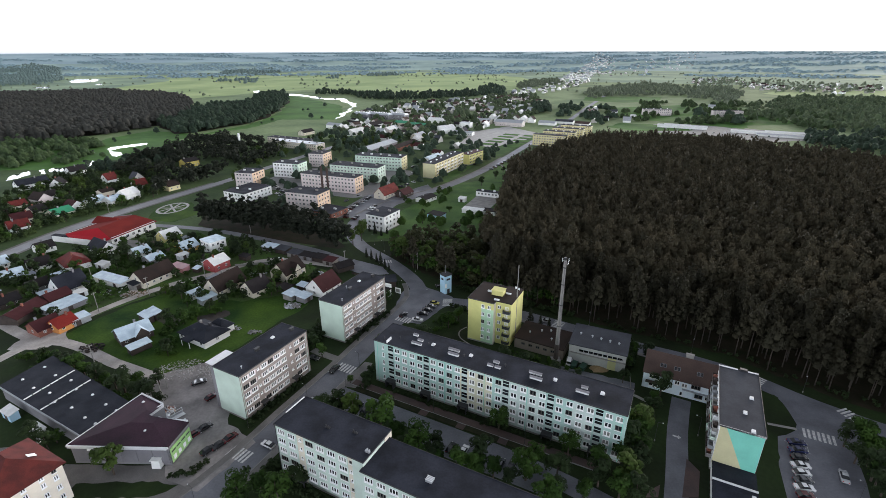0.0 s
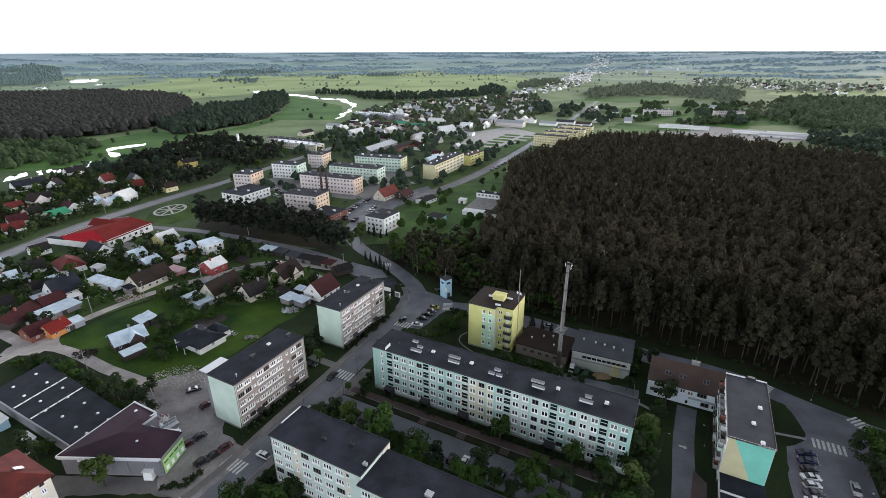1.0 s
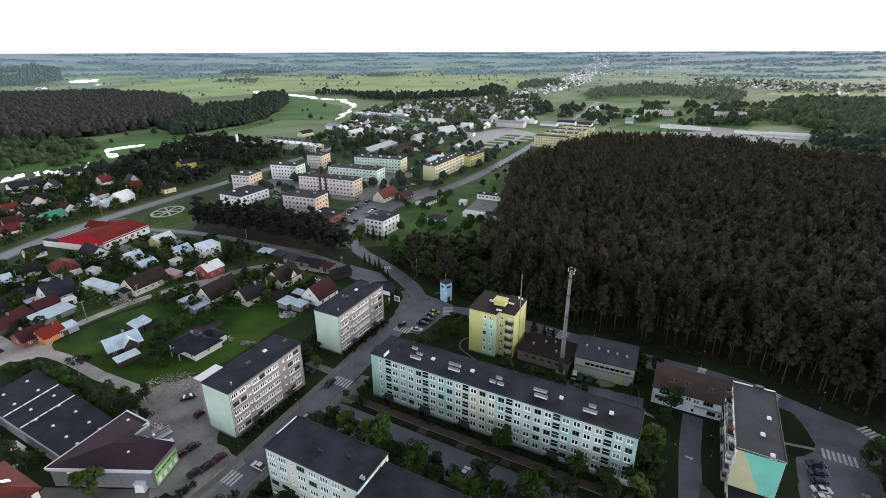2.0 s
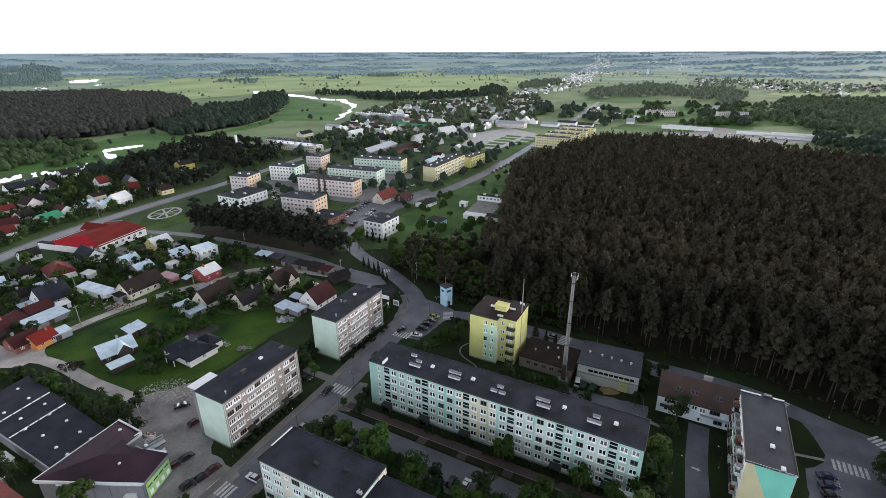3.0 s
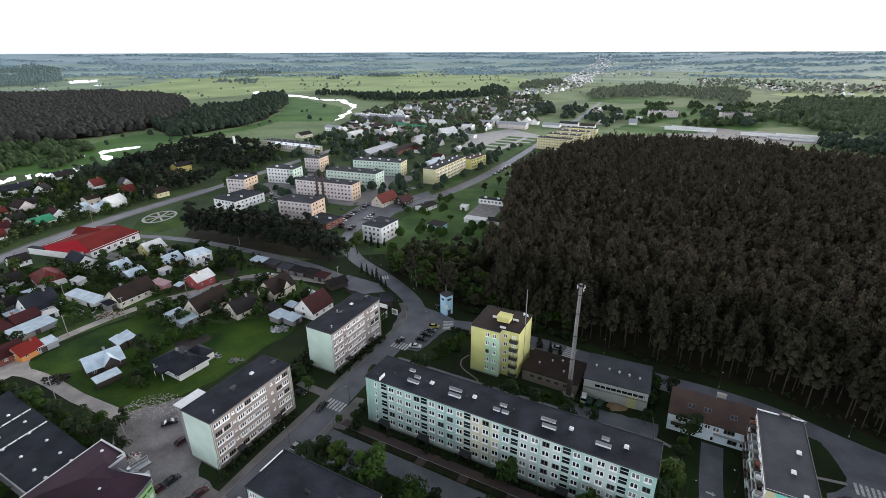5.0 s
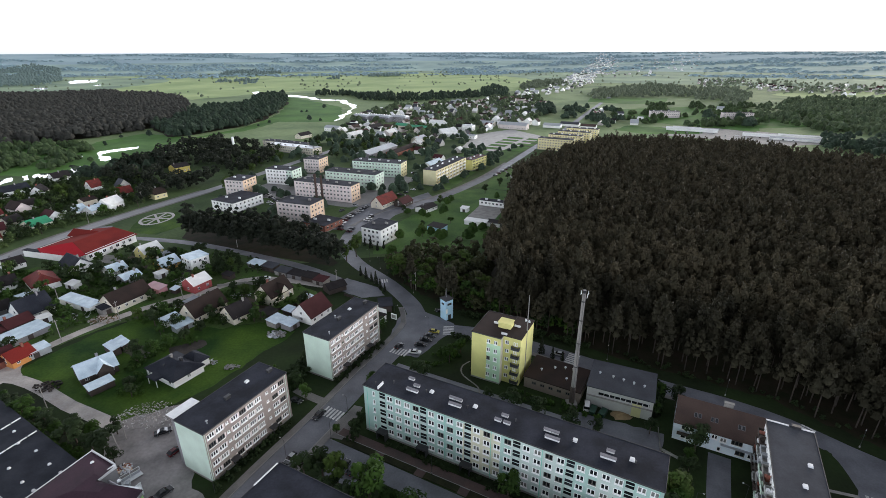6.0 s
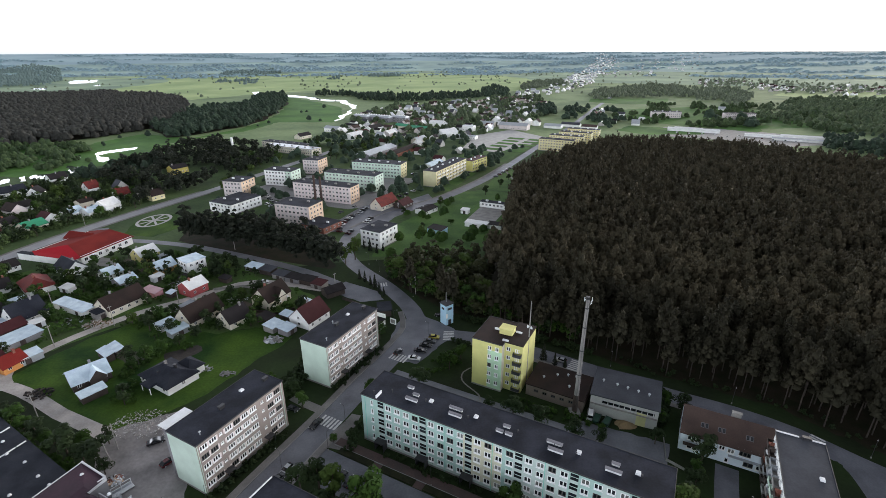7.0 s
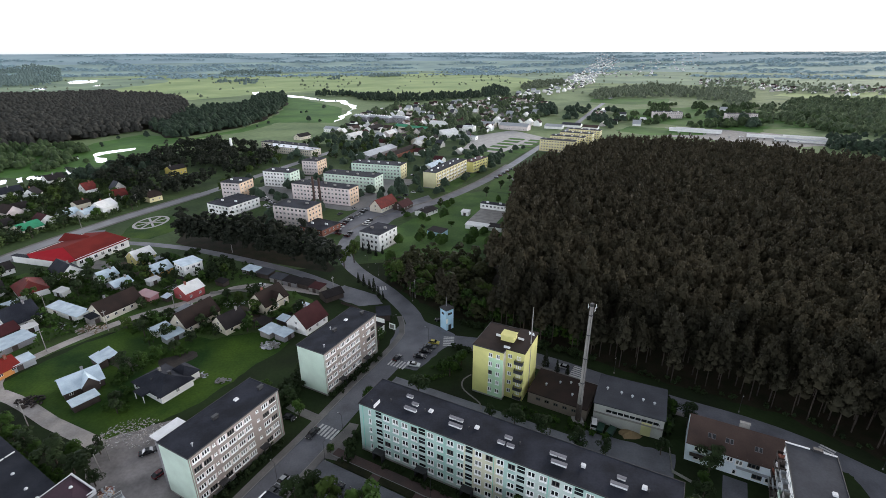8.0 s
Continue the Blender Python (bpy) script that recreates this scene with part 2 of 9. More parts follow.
white_metal = surface("white_metal", (0.70, 0.71, 0.72), 0.45, 0.1, 0.8, 5.0, 0.05)
dark_metal = surface("dark_metal", (0.035, 0.035, 0.038), 0.5, 0.2, 1.0, 6.0, 0.05)
zinc = surface("zinc", (0.42, 0.44, 0.46), 0.45, 0.15, 0.6, 5.0, 0.05, metal=0.4)
bark = surface("bark", (0.075, 0.055, 0.042), 0.95, 0.3, 0.8, 5.0, 0.4, tint=(0.05, 0.04, 0.033))
pine_bark = surface("pine_bark", (0.056, 0.044, 0.034), 0.95, 0.3, 0.4, 5.0, 0.4, tint=(0.028, 0.023, 0.019))
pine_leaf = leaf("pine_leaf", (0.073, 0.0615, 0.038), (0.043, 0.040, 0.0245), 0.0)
# pine_leaf darkened: the shade on the forest's near edge put into the colour
shaded_edge_leaf = leaf("shaded_edge_leaf", (0.046, 0.042, 0.026), (0.030, 0.029, 0.019), 0.0)
spruce_leaf = leaf("spruce_leaf", (0.028, 0.033, 0.022), (0.018, 0.023, 0.016))
green_leaf = leaf("green_leaf", (0.048, 0.092, 0.018), (0.024, 0.050, 0.012), 0.12)
dark_leaf = leaf("dark_leaf", (0.033, 0.052, 0.020), (0.020, 0.032, 0.014), 0.12)
fresh_leaf = leaf("fresh_leaf", (0.062, 0.095, 0.022), (0.038, 0.064, 0.016), 0.12)
valley_leaf = leaf("valley_leaf", (0.058, 0.056, 0.048), (0.042, 0.044, 0.039), 0.08)
west_leaf = leaf("west_leaf", (0.090, 0.130, 0.045), (0.052, 0.082, 0.030), 0.15)
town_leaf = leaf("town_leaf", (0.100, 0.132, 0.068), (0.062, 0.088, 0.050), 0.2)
alder_leaf = leaf("alder_leaf", (0.046, 0.070, 0.044), (0.032, 0.050, 0.035), 0.15)
willow_leaf = leaf("willow_leaf", (0.066, 0.098, 0.040), (0.038, 0.060, 0.028), 0.15)
# leaf colours for far trees, paled to carry the haze in front of them
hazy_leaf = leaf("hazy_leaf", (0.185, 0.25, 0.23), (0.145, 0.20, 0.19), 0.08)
hazed_far_leaf = leaf("hazed_far_leaf", (0.175, 0.208, 0.135), (0.125, 0.152, 0.104), 0.12)


def wall_paint(name, colour, vary=0.06):
    return surface(name, colour, 0.85, vary, 0.25, 3.0, 0.08, tint=[c * 0.88 for c in colour])


aqua = wall_paint("aqua_plaster", (0.40, 0.565, 0.515))
pale = wall_paint("pale_plaster", (0.53, 0.62, 0.58))
butter = wall_paint("butter_plaster", (0.64, 0.62, 0.47))
straw = wall_paint("straw_plaster", (0.60, 0.56, 0.34))
sage = wall_paint("sage_plaster", (0.58, 0.70, 0.60))
beige = wall_paint("beige_plaster", (0.31, 0.255, 0.23))
rose_white = wall_paint("rose_white_plaster", (0.72, 0.63, 0.605))
lemon = wall_paint("lemon_plaster", (0.66, 0.62, 0.24))
lime_pale = wall_paint("pale_lime_plaster", (0.48, 0.66, 0.46))
white_wall = wall_paint("white_plaster", (0.86, 0.86, 0.83))
cream = wall_paint("cream_plaster", (0.66, 0.61, 0.50))
peach = wall_paint("peach_plaster", (0.62, 0.46, 0.33))
pink_grey = wall_paint("pink_grey_plaster", (0.62, 0.55, 0.53))
mint = wall_paint("mint_plaster", (0.54, 0.66, 0.56))
grey_wall = wall_paint("grey_plaster", (0.22, 0.215, 0.225), 0.15)
teal_paint = wall_paint("teal_paint", (0.21, 0.62, 0.50))
sky_blue = wall_paint("sky_blue_plaster", (0.44, 0.66, 0.80))
brick_wall = surface("brick_wall", (0.25, 0.09, 0.06), 0.9, 0.25, 0.5, 6.0, 0.2, tint=(0.18, 0.07, 0.05))
red_wood = surface("red_wood", (0.36, 0.07, 0.07), 0.7, 0.2, 0.5, 6.0, 0.1)
dark_wood = surface("dark_wood", (0.06, 0.045, 0.038), 0.8, 0.3, 0.6, 6.0, 0.2)
tile_red = surface("tile_red", (0.110, 0.024, 0.020), 0.8, 0.25, 0.4, 5.0, 0.2, tint=(0.065, 0.018, 0.016), spec=0.15)
roof_choc = surface("roof_choc", (0.080, 0.054, 0.046), 0.9, 0.2, 0.2, 3.0, 0.3, tint=(0.058, 0.040, 0.035), spec=0.15)
ice = wall_paint("ice_plaster", (0.55, 0.65, 0.58))
yard_gravel = surface("yard_gravel", (0.29, 0.27, 0.262), 0.95, 0.3, 0.12, 1.2, 0.3, tint=(0.15, 0.14, 0.137))
roof_red = surface("roof_red", (0.15, 0.027, 0.022), 0.8, 0.25, 0.4, 5.0, 0.2, tint=(0.095, 0.022, 0.02), spec=0.15)
roof_bright_red = surface("roof_bright_red", (0.185, 0.026, 0.021), 0.9, 0.2, 0.1, 4.0, 0.1, tint=(0.14, 0.021, 0.018), spec=0.04)
roof_maroon = surface("roof_maroon", (0.055, 0.016, 0.018), 0.8, 0.2, 0.4, 5.0, 0.2, spec=0.15)
roof_navy = surface("roof_navy", (0.014, 0.016, 0.023), 0.85, 0.35, 0.22, 3.0, 0.25, tint=(0.026, 0.029, 0.038), spec=0.12)
roof_dark = surface("roof_dark", (0.024, 0.021, 0.022), 0.85, 0.25, 0.4, 5.0, 0.2, spec=0.12)
roof_green = surface("roof_green", (0.03, 0.26, 0.13), 0.5, 0.15, 0.4, 5.0, 0.1)
roof_zinc = surface("roof_zinc", (0.58, 0.68, 0.74), 0.45, 0.15, 0.4, 5.0, 0.1, tint=(0.42, 0.52, 0.60))
roof_white = surface("roof_white", (0.74, 0.74, 0.72), 0.6, 0.15, 0.4, 5.0, 0.1)
plum_felt = surface("plum_felt", (0.050, 0.024, 0.036), 0.8, 0.32, 0.18, 2.5, 0.2, tint=(0.030, 0.018, 0.025), spec=0.15)


# ---- ground ----
A = -27.4                      # degrees: the town's street grid, along the long slab
U = Vector((math.cos(radians(A)), math.sin(radians(A)), 0))
V = Vector((-U.y, U.x, 0))


def land(x, y):
    """The height of the land: flat at the town, rising slowly to the far horizon."""
    t = min(max((math.hypot(x, y) - 2600) / 2250, 0), 1)
    return 89 * t * t * (3 - 2 * t)


# paler and bluer from ring to ring: distance haze put into the base colours
hazed_mid_land = surface("hazed_mid_land", (0.23, 0.31, 0.19), 0.95, 0.2, 0.006, 0.03, 0.0, tint=(0.13, 0.19, 0.13), spec=0.1)
hazed_far_land = surface("hazed_far_land", (0.285, 0.385, 0.335), 0.95, 0.15, 0.004, 0.02, 0.0, tint=(0.18, 0.26, 0.25), spec=0.1)
hazed_last_land = surface("hazed_last_land", (0.28, 0.385, 0.41), 0.95, 0.12, 0.003, 0.012, 0.0, tint=(0.20, 0.285, 0.32), spec=0.1)
# rough grass, lightened in its base colour to carry some haze
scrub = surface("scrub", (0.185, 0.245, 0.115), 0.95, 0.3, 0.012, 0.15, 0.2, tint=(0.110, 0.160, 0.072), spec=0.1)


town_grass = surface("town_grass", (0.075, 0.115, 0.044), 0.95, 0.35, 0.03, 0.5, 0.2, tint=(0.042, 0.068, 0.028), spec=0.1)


def make_ground():
    s = Shape()
    rings = [0, 60, 120, 180, 260, 360, 480, 620, 800, 1000, 1250, 1500, 1800, 2100, 2400, 2600, 2800, 3000, 3200, 3400, 3600, 3800, 4000, 4200, 4400, 4600, 4750, 4850, 4900]
    n = 128
    verts = [(0, 0, 0)]
    for r in rings[1:]:
        verts += [(r * math.cos(2 * math.pi * i / n), r * math.sin(2 * math.pi * i / n), land(r, 0)) for i in range(n)]
    s.add(verts, [(0, 1 + i, 1 + (i + 1) % n) for i in range(n)], 0)
    base = 0
    for k in range(len(rings) - 2):
        a, b = 1 + k * n, 1 + (k + 1) * n
        s.f += [(base + a + i, base + b + i, base + b + (i + 1) % n, base + a + (i + 1) % n) for i in range(n)]
        # rings beyond 1800 m take the haze-tinted colours
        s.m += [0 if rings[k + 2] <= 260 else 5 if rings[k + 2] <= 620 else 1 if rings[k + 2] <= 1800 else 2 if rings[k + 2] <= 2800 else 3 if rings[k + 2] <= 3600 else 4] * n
    return ground_piece("ground", s.mesh("ground", grass, scrub, hazed_mid_land, hazed_far_land, hazed_last_land, town_grass), "dark grass, scrub and far woodland reaching the horizon")


make_ground()

STREET = [(-75, 60), (-60.8, 83.7), (-53.4, 95.8), (-44.6, 115.4), (-34.0, 137.5), (-25.2, 157.4), (-17.2, 173.4), (-11.0, 190.5), (-13.2, 204.6), (-25.4, 225.5), (-45.1, 251.1), (-55.0, 275.9), (-53.2, 304.1), (-35.7, 334.7), (-1.6, 371.5), (33.3, 426.2), (63.2, 487.1), (108.5, 585.0), (181.4, 739.4), (274.3, 954.5), (400, 1240), (560, 1600)]
FOREST_ROAD = [(-8, 186), (11.2, 184.0), (33.8, 173.0), (53.4, 161.1), (70.8, 150.4), (87.2, 141.7), (99.0, 133.2), (108.5, 122.6), (117.9, 113.7), (135, 101), (165, 84)]
RIGHT_STREET = [(109, 119), (100.8, 103.5), (93.0, 87.9), (80, 63)]
TRACK = [(-55, 224), (-88.9, 231.8), (-110, 216), (-126.4, 202.5), (-140, 184.2), (-148.0, 168), (-151.9, 157.4)]
TRACK_S = [(-178, 170), (-162, 161), (-151.9, 156.4), (-140, 154.6), (-127.5, 149.2), (-114.5, 142), (-98.5, 135.0), (-86, 128), (-74, 118)]
TRACK_W = [(-150, 158), (-154.7, 148), (-160, 134), (-175, 118)]
UPPER_ROAD = [(-245, 190), (-234.2, 232.9), (-227.7, 275.6), (-210.7, 327.1), (-183.6, 389.3), (-170.2, 425), (-150, 480), (-120, 560)]
CROSS_STREET = [(-205, 303), (-193, 289), (-166, 284), (-138.9, 276.8), (-104, 262), (-69.2, 244.1), (-45, 226.2), (-31, 216)]
INNER_ROAD = [(-21.9 + U.x * u + V.x * v, 132.0 + U.y * u + V.y * v) for u, v in ((-17, -10.4), (-6, -10.7), (10, -10.8), (28, -11.0), (46, -11.3), (60, -12.2), (70, -13.4), (84, -16))]
SLAB_WALK = [(-21.9 + U.x * u - V.x * 4.2, 132.0 + U.y * u - V.y * 4.2) for u in (-6, 10, 30, 50, 72)]
BEHIND_ROAD = [(-21.9 + U.x * u + V.x * 28.7, 132.0 + U.y * u + V.y * 28.7) for u in (-9, 10, 30, 48, 66)]
SIDE_STREET = [(73.5, 122), (66.5, 109), (58.3, 91), (51, 76)]

roads = (("main_road", STREET, 7.6, 0.050, asphalt, "worn grey asphalt street through the town"), ("forest_road", FOREST_ROAD, 7.0, 0.044, asphalt, "grey asphalt road along the pine forest"),
         ("side_road", RIGHT_STREET, 7.2, 0.040, asphalt, "grey asphalt street beside a car park"), ("upper_road", UPPER_ROAD, 8.5, 0.048, pale_asphalt, "wide grey asphalt road past the houses"),
         ("cross_road", CROSS_STREET, 5.0, 0.042, asphalt, "narrow asphalt road between gardens and pines"), ("court_road", INNER_ROAD, 5.8, 0.038, asphalt, "asphalt drive between the apartment slabs"),
         ("back_road", BEHIND_ROAD, 4.6, 0.036, asphalt, "asphalt path behind the long slab"), ("access_road", SIDE_STREET, 5.4, 0.034, asphalt, "concrete-edged access road beside the long slab"),
         ("dirt_track", TRACK, 4.2, 0.046, dirt, "pale dirt track past the gardens"), ("dirt_lane", TRACK_S, 4.3, 0.052, dirt, "pale dirt lane with wheel marks"), ("dirt_path", TRACK_W, 4.2, 0.040, dirt, "pale dirt lane between hedges"))
for name, line, width, z, m, label in roads:
    ground_piece(name, ribbon(line, width, z).mesh(name, m), label, "road")

# pavements with kerbs, raised 12 cm
for i, (line, off, width, lo, hi) in enumerate(((STREET, 5.1, 2.0, 1, 9), (STREET, -5.1, 2.0, 1, 5), (STREET, 5.0, 1.8, 12, 17), (FOREST_ROAD, -4.6, 1.6, 1, 6), (UPPER_ROAD, -5.4, 1.8, 0, 5), (UPPER_ROAD, 5.4, 1.8, 0, 5), (SLAB_WALK, 0.01, 2.6, 0, 5))):
    pav = ground_piece("pavement", ribbon(line[lo:hi], width, 0.06, 0, None, off, 0.09 + 0.006 * i).mesh("pavement", red_paving if line is SLAB_WALK else paving), "red block footpath" if line is SLAB_WALK else "grey concrete footpath beside the road", "pavement")
    side = -1 if off > 0 else 1
    part("kerb", ribbon(line[lo:hi], 0.25, 0.06, 0, None, off + side * (width / 2 + 0.13), 0.11 + 0.006 * i).mesh("kerb", kerb_stone), pav, "pale kerb stones")

# open yards, lots and lawns
yards = (("dirt_yard", [(-97, 134), (-80, 143), (-73, 131), (-62, 112), (-52, 104), (-60, 88), (-70, 92), (-76, 104), (-80, 112), (-92, 124)], 0.056, yard_gravel, 0.6, "trodden dirt yard with patches of gravel"),
         ("junction", [(-160, 163), (-150, 167), (-141, 157), (-146, 150), (-158, 150)], 0.058, dirt, 0.5, "dirt road junction"),
         ("street_mouth", [(-46, 232), (-30, 222), (-26, 214), (-36, 212), (-52, 222)], 0.047, asphalt, 0.3, "asphalt road mouth"),
         ("road_fork", [(-22, 170), (-4, 166), (6, 182), (4, 190), (-8, 200), (-18, 196)], 0.045, asphalt, 0.3, "asphalt road fork"),
         ("car_park", [(80, 80), (94, 80), (104, 104), (100, 111), (94, 107.5), (87, 96)], 0.037, asphalt, 0.0, "asphalt car park"),
         ("street_corner", [(95, 106), (104, 123), (113, 121), (124, 110), (117, 105), (109, 98), (105, 90), (99, 80), (93, 80), (99, 96)], 0.043, asphalt, 0.0, "asphalt corner where two streets meet"),
         ("forecourt", [(38, 140), (62, 130), (58, 122), (34, 133)], 0.042, asphalt, 0.3, "asphalt forecourt with sand"),
         ("church_square", [(-75, 300), (-58, 300), (-40, 345), (-30, 360), (-42, 366), (-58, 350)], 0.043, asphalt, 0.0, "asphalt car park by the flats"),
         ("sports_court", [(15, 324.6), (31, 315.4), (42, 342.4), (26, 352)], 0.06, concrete, 0.0, "grey concrete sports court"),
         ("left_court", [(-140, 100), (-112, 104), (-98, 92), (-104, 70), (-140, 66)], 0.05, paving, 0.4, "grey paved court"),
         ("hall_apron", [(-99, 97), (-68, 96.5), (-56, 92), (-66, 72), (-98, 74)], 0.045, paving, 0.3, "grey paved apron beside the shop"),
         # flats_court has lighter paving than the rest: haze added to its colour
         ("flats_court", [(-150, 372), (-112, 366), (-66, 345), (-50, 352), (-40, 388), (-22, 428), (-60, 452), (-96, 440), (-120, 446), (-150, 404)], 0.035, surface("court_paving", (0.27, 0.265, 0.26), 0.9, 0.25, 0.06, 1.0, 0.1, tint=(0.19, 0.19, 0.185)), 0.4, "grey paved courts between the flats"),
         ("hall_forecourt", [(-232, 262), (-231, 271), (-229, 288), (-221, 304), (-206, 308), (-200, 294), (-212, 266), (-216, 258)], 0.041, asphalt, 0.3, "asphalt forecourt of the market hall"),
         ("corner_paving", [(-31.5, 134.5), (-27, 142), (-24.6, 141), (-26, 133), (-28.3, 127.6), (-33.5, 129.5)], 0.056, paving, 0.2, "grey paved corner at the end of the long slab"),
         ("hall_yard", [(-181, 262), (-166, 258), (-167, 249), (-177, 251)], 0.046, concrete, 0.3, "grey concrete yard beside the market hall"),
         ("parking_strip", [(-56, 307), (-45, 342), (-12, 384), (-6, 361), (-32, 328), (-45, 289)], 0.053, asphalt, 0.3, "asphalt parking strip along the street"),
         ("market_square", [(20, 572), (56, 545), (98, 590), (126, 642), (92, 705), (40, 660)], 0.04, pale_slab, 0.5, "pale paved market ground"),
         ("station_lot", [(307, 726), (392, 704), (437, 655), (480, 641), (433, 584), (375, 571), (337, 615), (278, 649)], 0.036, concrete, 0.6, "pale paved lot beside the station"),
         ("station_yard", [(282, 690), (345, 640), (430, 575), (470, 600), (440, 650), (330, 720)], 0.04, concrete, 1.0, "paved yard of the station"))
for name, outline, z, m, wob, label in yards:
    ground_piece(name, patch(outline, z, 0, None, wob).mesh(name, m), label, "ground")
for u0, u1, v0, v1 in ((-0.5, 8.5, -18.6, -13.4), (27, 62, -19.0, -13.4)):
    box = [Vector((-21.9, 132.0, 0)) + U * u + V * v for u, v in ((u0, v0), (u1, v0), (u1, v1), (u0, v1))]
    ground_piece("parking_bay", patch([(p.x, p.y) for p in box], 0.034, 0, None, 0.0).mesh("parking_bay", asphalt), "asphalt parking bay beside the court drive", "ground")
for u in (8.6, 21.4, 33.7, 46.5):
    a, c = Vector((-21.9, 132.0, 0)) + U * u - V * 5.5, Vector((-21.9, 132.0, 0)) + U * u - V * 7.9
    ground_piece("pavement", ribbon([(a.x, a.y), (c.x, c.y)], 2.6, 0.06, 0, None, 0.0, 0.07).mesh("pavement", red_paving), "red block path from the drive to an entrance", "pavement")
lawns = ([(-107, 139), (-91, 133), (-84, 142), (-76, 150), (-58, 183), (-70, 192), (-88, 186), (-96, 170), (-104, 150)],
         [(-141, 158), (-127, 181), (-112, 197), (-106, 190), (-124, 168), (-130, 156)],
         [(0.5, 181.5), (10.7, 179.6), (14, 176), (18, 164), (24, 152), (40, 142), (36, 138.6), (11.7, 150.1), (3.3, 153.9), (-4.3, 157.6), (-10.5, 160), (-11, 163), (-6.3, 170.4)],
         [(99.5, 125), (103.2, 123.7), (103.6, 120), (102.9, 115.5), (101.6, 110.8), (99.4, 108.1), (95.7, 106.6), (90.0, 105.8)], [(89.4, 104.2), (91.5, 103.6), (88.9, 98.6), (85.7, 94.5), (82.0, 94.1)],
         [(30, 396), (55, 386), (64, 470), (44, 436)], [(20, 470), (60, 500), (90, 560), (60, 600), (10, 520)],
         [(-196, 318), (-180, 336), (-160, 312), (-170, 292), (-190, 296)], [(62, 116), (67, 121), (74, 104), (64, 92)],
         [(-10, 395), (20, 460), (28, 450), (4, 392)], [(-35, 300), (-20, 330), (0, 322), (-5, 300)])
for i, outline in enumerate(lawns):
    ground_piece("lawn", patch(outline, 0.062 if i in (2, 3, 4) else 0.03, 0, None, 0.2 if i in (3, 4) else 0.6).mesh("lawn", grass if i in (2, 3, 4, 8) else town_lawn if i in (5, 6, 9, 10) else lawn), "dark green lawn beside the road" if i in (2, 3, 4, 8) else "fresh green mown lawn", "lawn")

ground_piece("lawn", patch([(-147, 157), (-133, 184), (-118, 201), (-103, 198), (-98, 189), (-84, 186), (-70, 192), (-57, 184), (-66, 168), (-75, 151), (-84, 142), (-92, 132), (-107, 138), (-120, 144), (-133, 150)], 0.024, 0, None, 0.8).mesh("lawn", lawn), "wide green lawn between the lane and the houses", "lawn")
ground_piece("lawn", patch([(-92, 91), (-72, 91.5), (-66, 90), (-70, 87), (-92, 86)], 0.065, 0, None, 0.4).mesh("lawn", grass), "dark grass strip before the shop", "lawn")
ground_piece("lawn", patch([(-38, 262), (-33, 300), (-16, 333), (4, 382), (30, 396), (54, 384), (44, 330), (34, 292), (8, 258)], 0.026, 0, None, 1.0).mesh("lawn", town_lawn), "green lawn round the park and the sports court", "lawn")
ground_piece("footpath", ribbon([(55, 456), (58, 425), (62, 392)], 1.4, 0.05).mesh("footpath", paving), "pale footpath across the grass", "path")
ground_piece("footpath", ribbon([(9.2, 164.7), (6.7, 162.4), (5.9, 159.4), (6.7, 156.5), (9.2, 153.2), (11.1, 150.5), (11.4, 147.6)], 0.5, 0.08).mesh("footpath", paving), "narrow curved footpath by the yellow house", "path")
ground_piece("footpath", ribbon([(-47.1, 149.6), (-42.5, 146.6), (-36.5, 143.4)], 3.0, 0.052).mesh("footpath", paving), "paved drive to the banded house", "path")
for outline in ([(64.1, 98.3), (64.9, 95.9), (65.5, 94), (61.4, 86.2), (57.4, 86.2)], [(50, 88.1), (53.7, 90), (51.7, 86.3), (48.7, 86.3)]):
    ground_piece("paving", patch(outline, 0.056, 0, None, 0.0).mesh("paving", red_paving), "red block paving at the street's end", "pavement")
path = tagged(new("slab_path"), "pale concrete slabs across the lawn", "path", kind="structure")
slab_me = Shape().box(-0.55, -0.45, 0.03, 0.55, 0.45, 0.13).mesh("slab", concrete)
for i in range(7):
    part("slab", slab_me, path, m=pose(93.9 + 0.98 * i, 111.0 - 0.32 * i, 0.0, 0, 0, -18))
bay = tagged(new("bay_mark"), "white line round a blue parking bay", "road marking", kind="structure")
for x, y, l, a in ((96.2, 103.4, 5.2, -28), (98.2, 101.2, 2.4, 62), (94.0, 103.0, 2.4, 62), (95.7, 100.9, 5.2, -28)):
    part("stripe", Shape().box(-l / 2, -0.06, 0.05, l / 2, 0.06, 0.058).mesh("stripe", white_line), bay, m=pose(x, y, 0.0, 0, 0, a))
mark = Shape().add([(-0.9, -0.3, 0.045), (0.5, -0.3, 0.045), (0.5, -0.8, 0.045), (1.3, 0, 0.045), (0.5, 0.8, 0.045), (0.5, 0.3, 0.045), (-0.9, 0.3, 0.045)], [(0, 1, 5, 6), (2, 3, 4)])
arrow = tagged(new("arrow_mark", mark.mesh("arrow_mark", white_line)), "worn white arrow painted on asphalt", "road marking", kind="structure")
arrow.matrix_basis = pose(64.9, 106.3, 0.0, 0, 0, -30)
# the round garden with crossing paths
gx, gy = -186, 322
s = Shape()
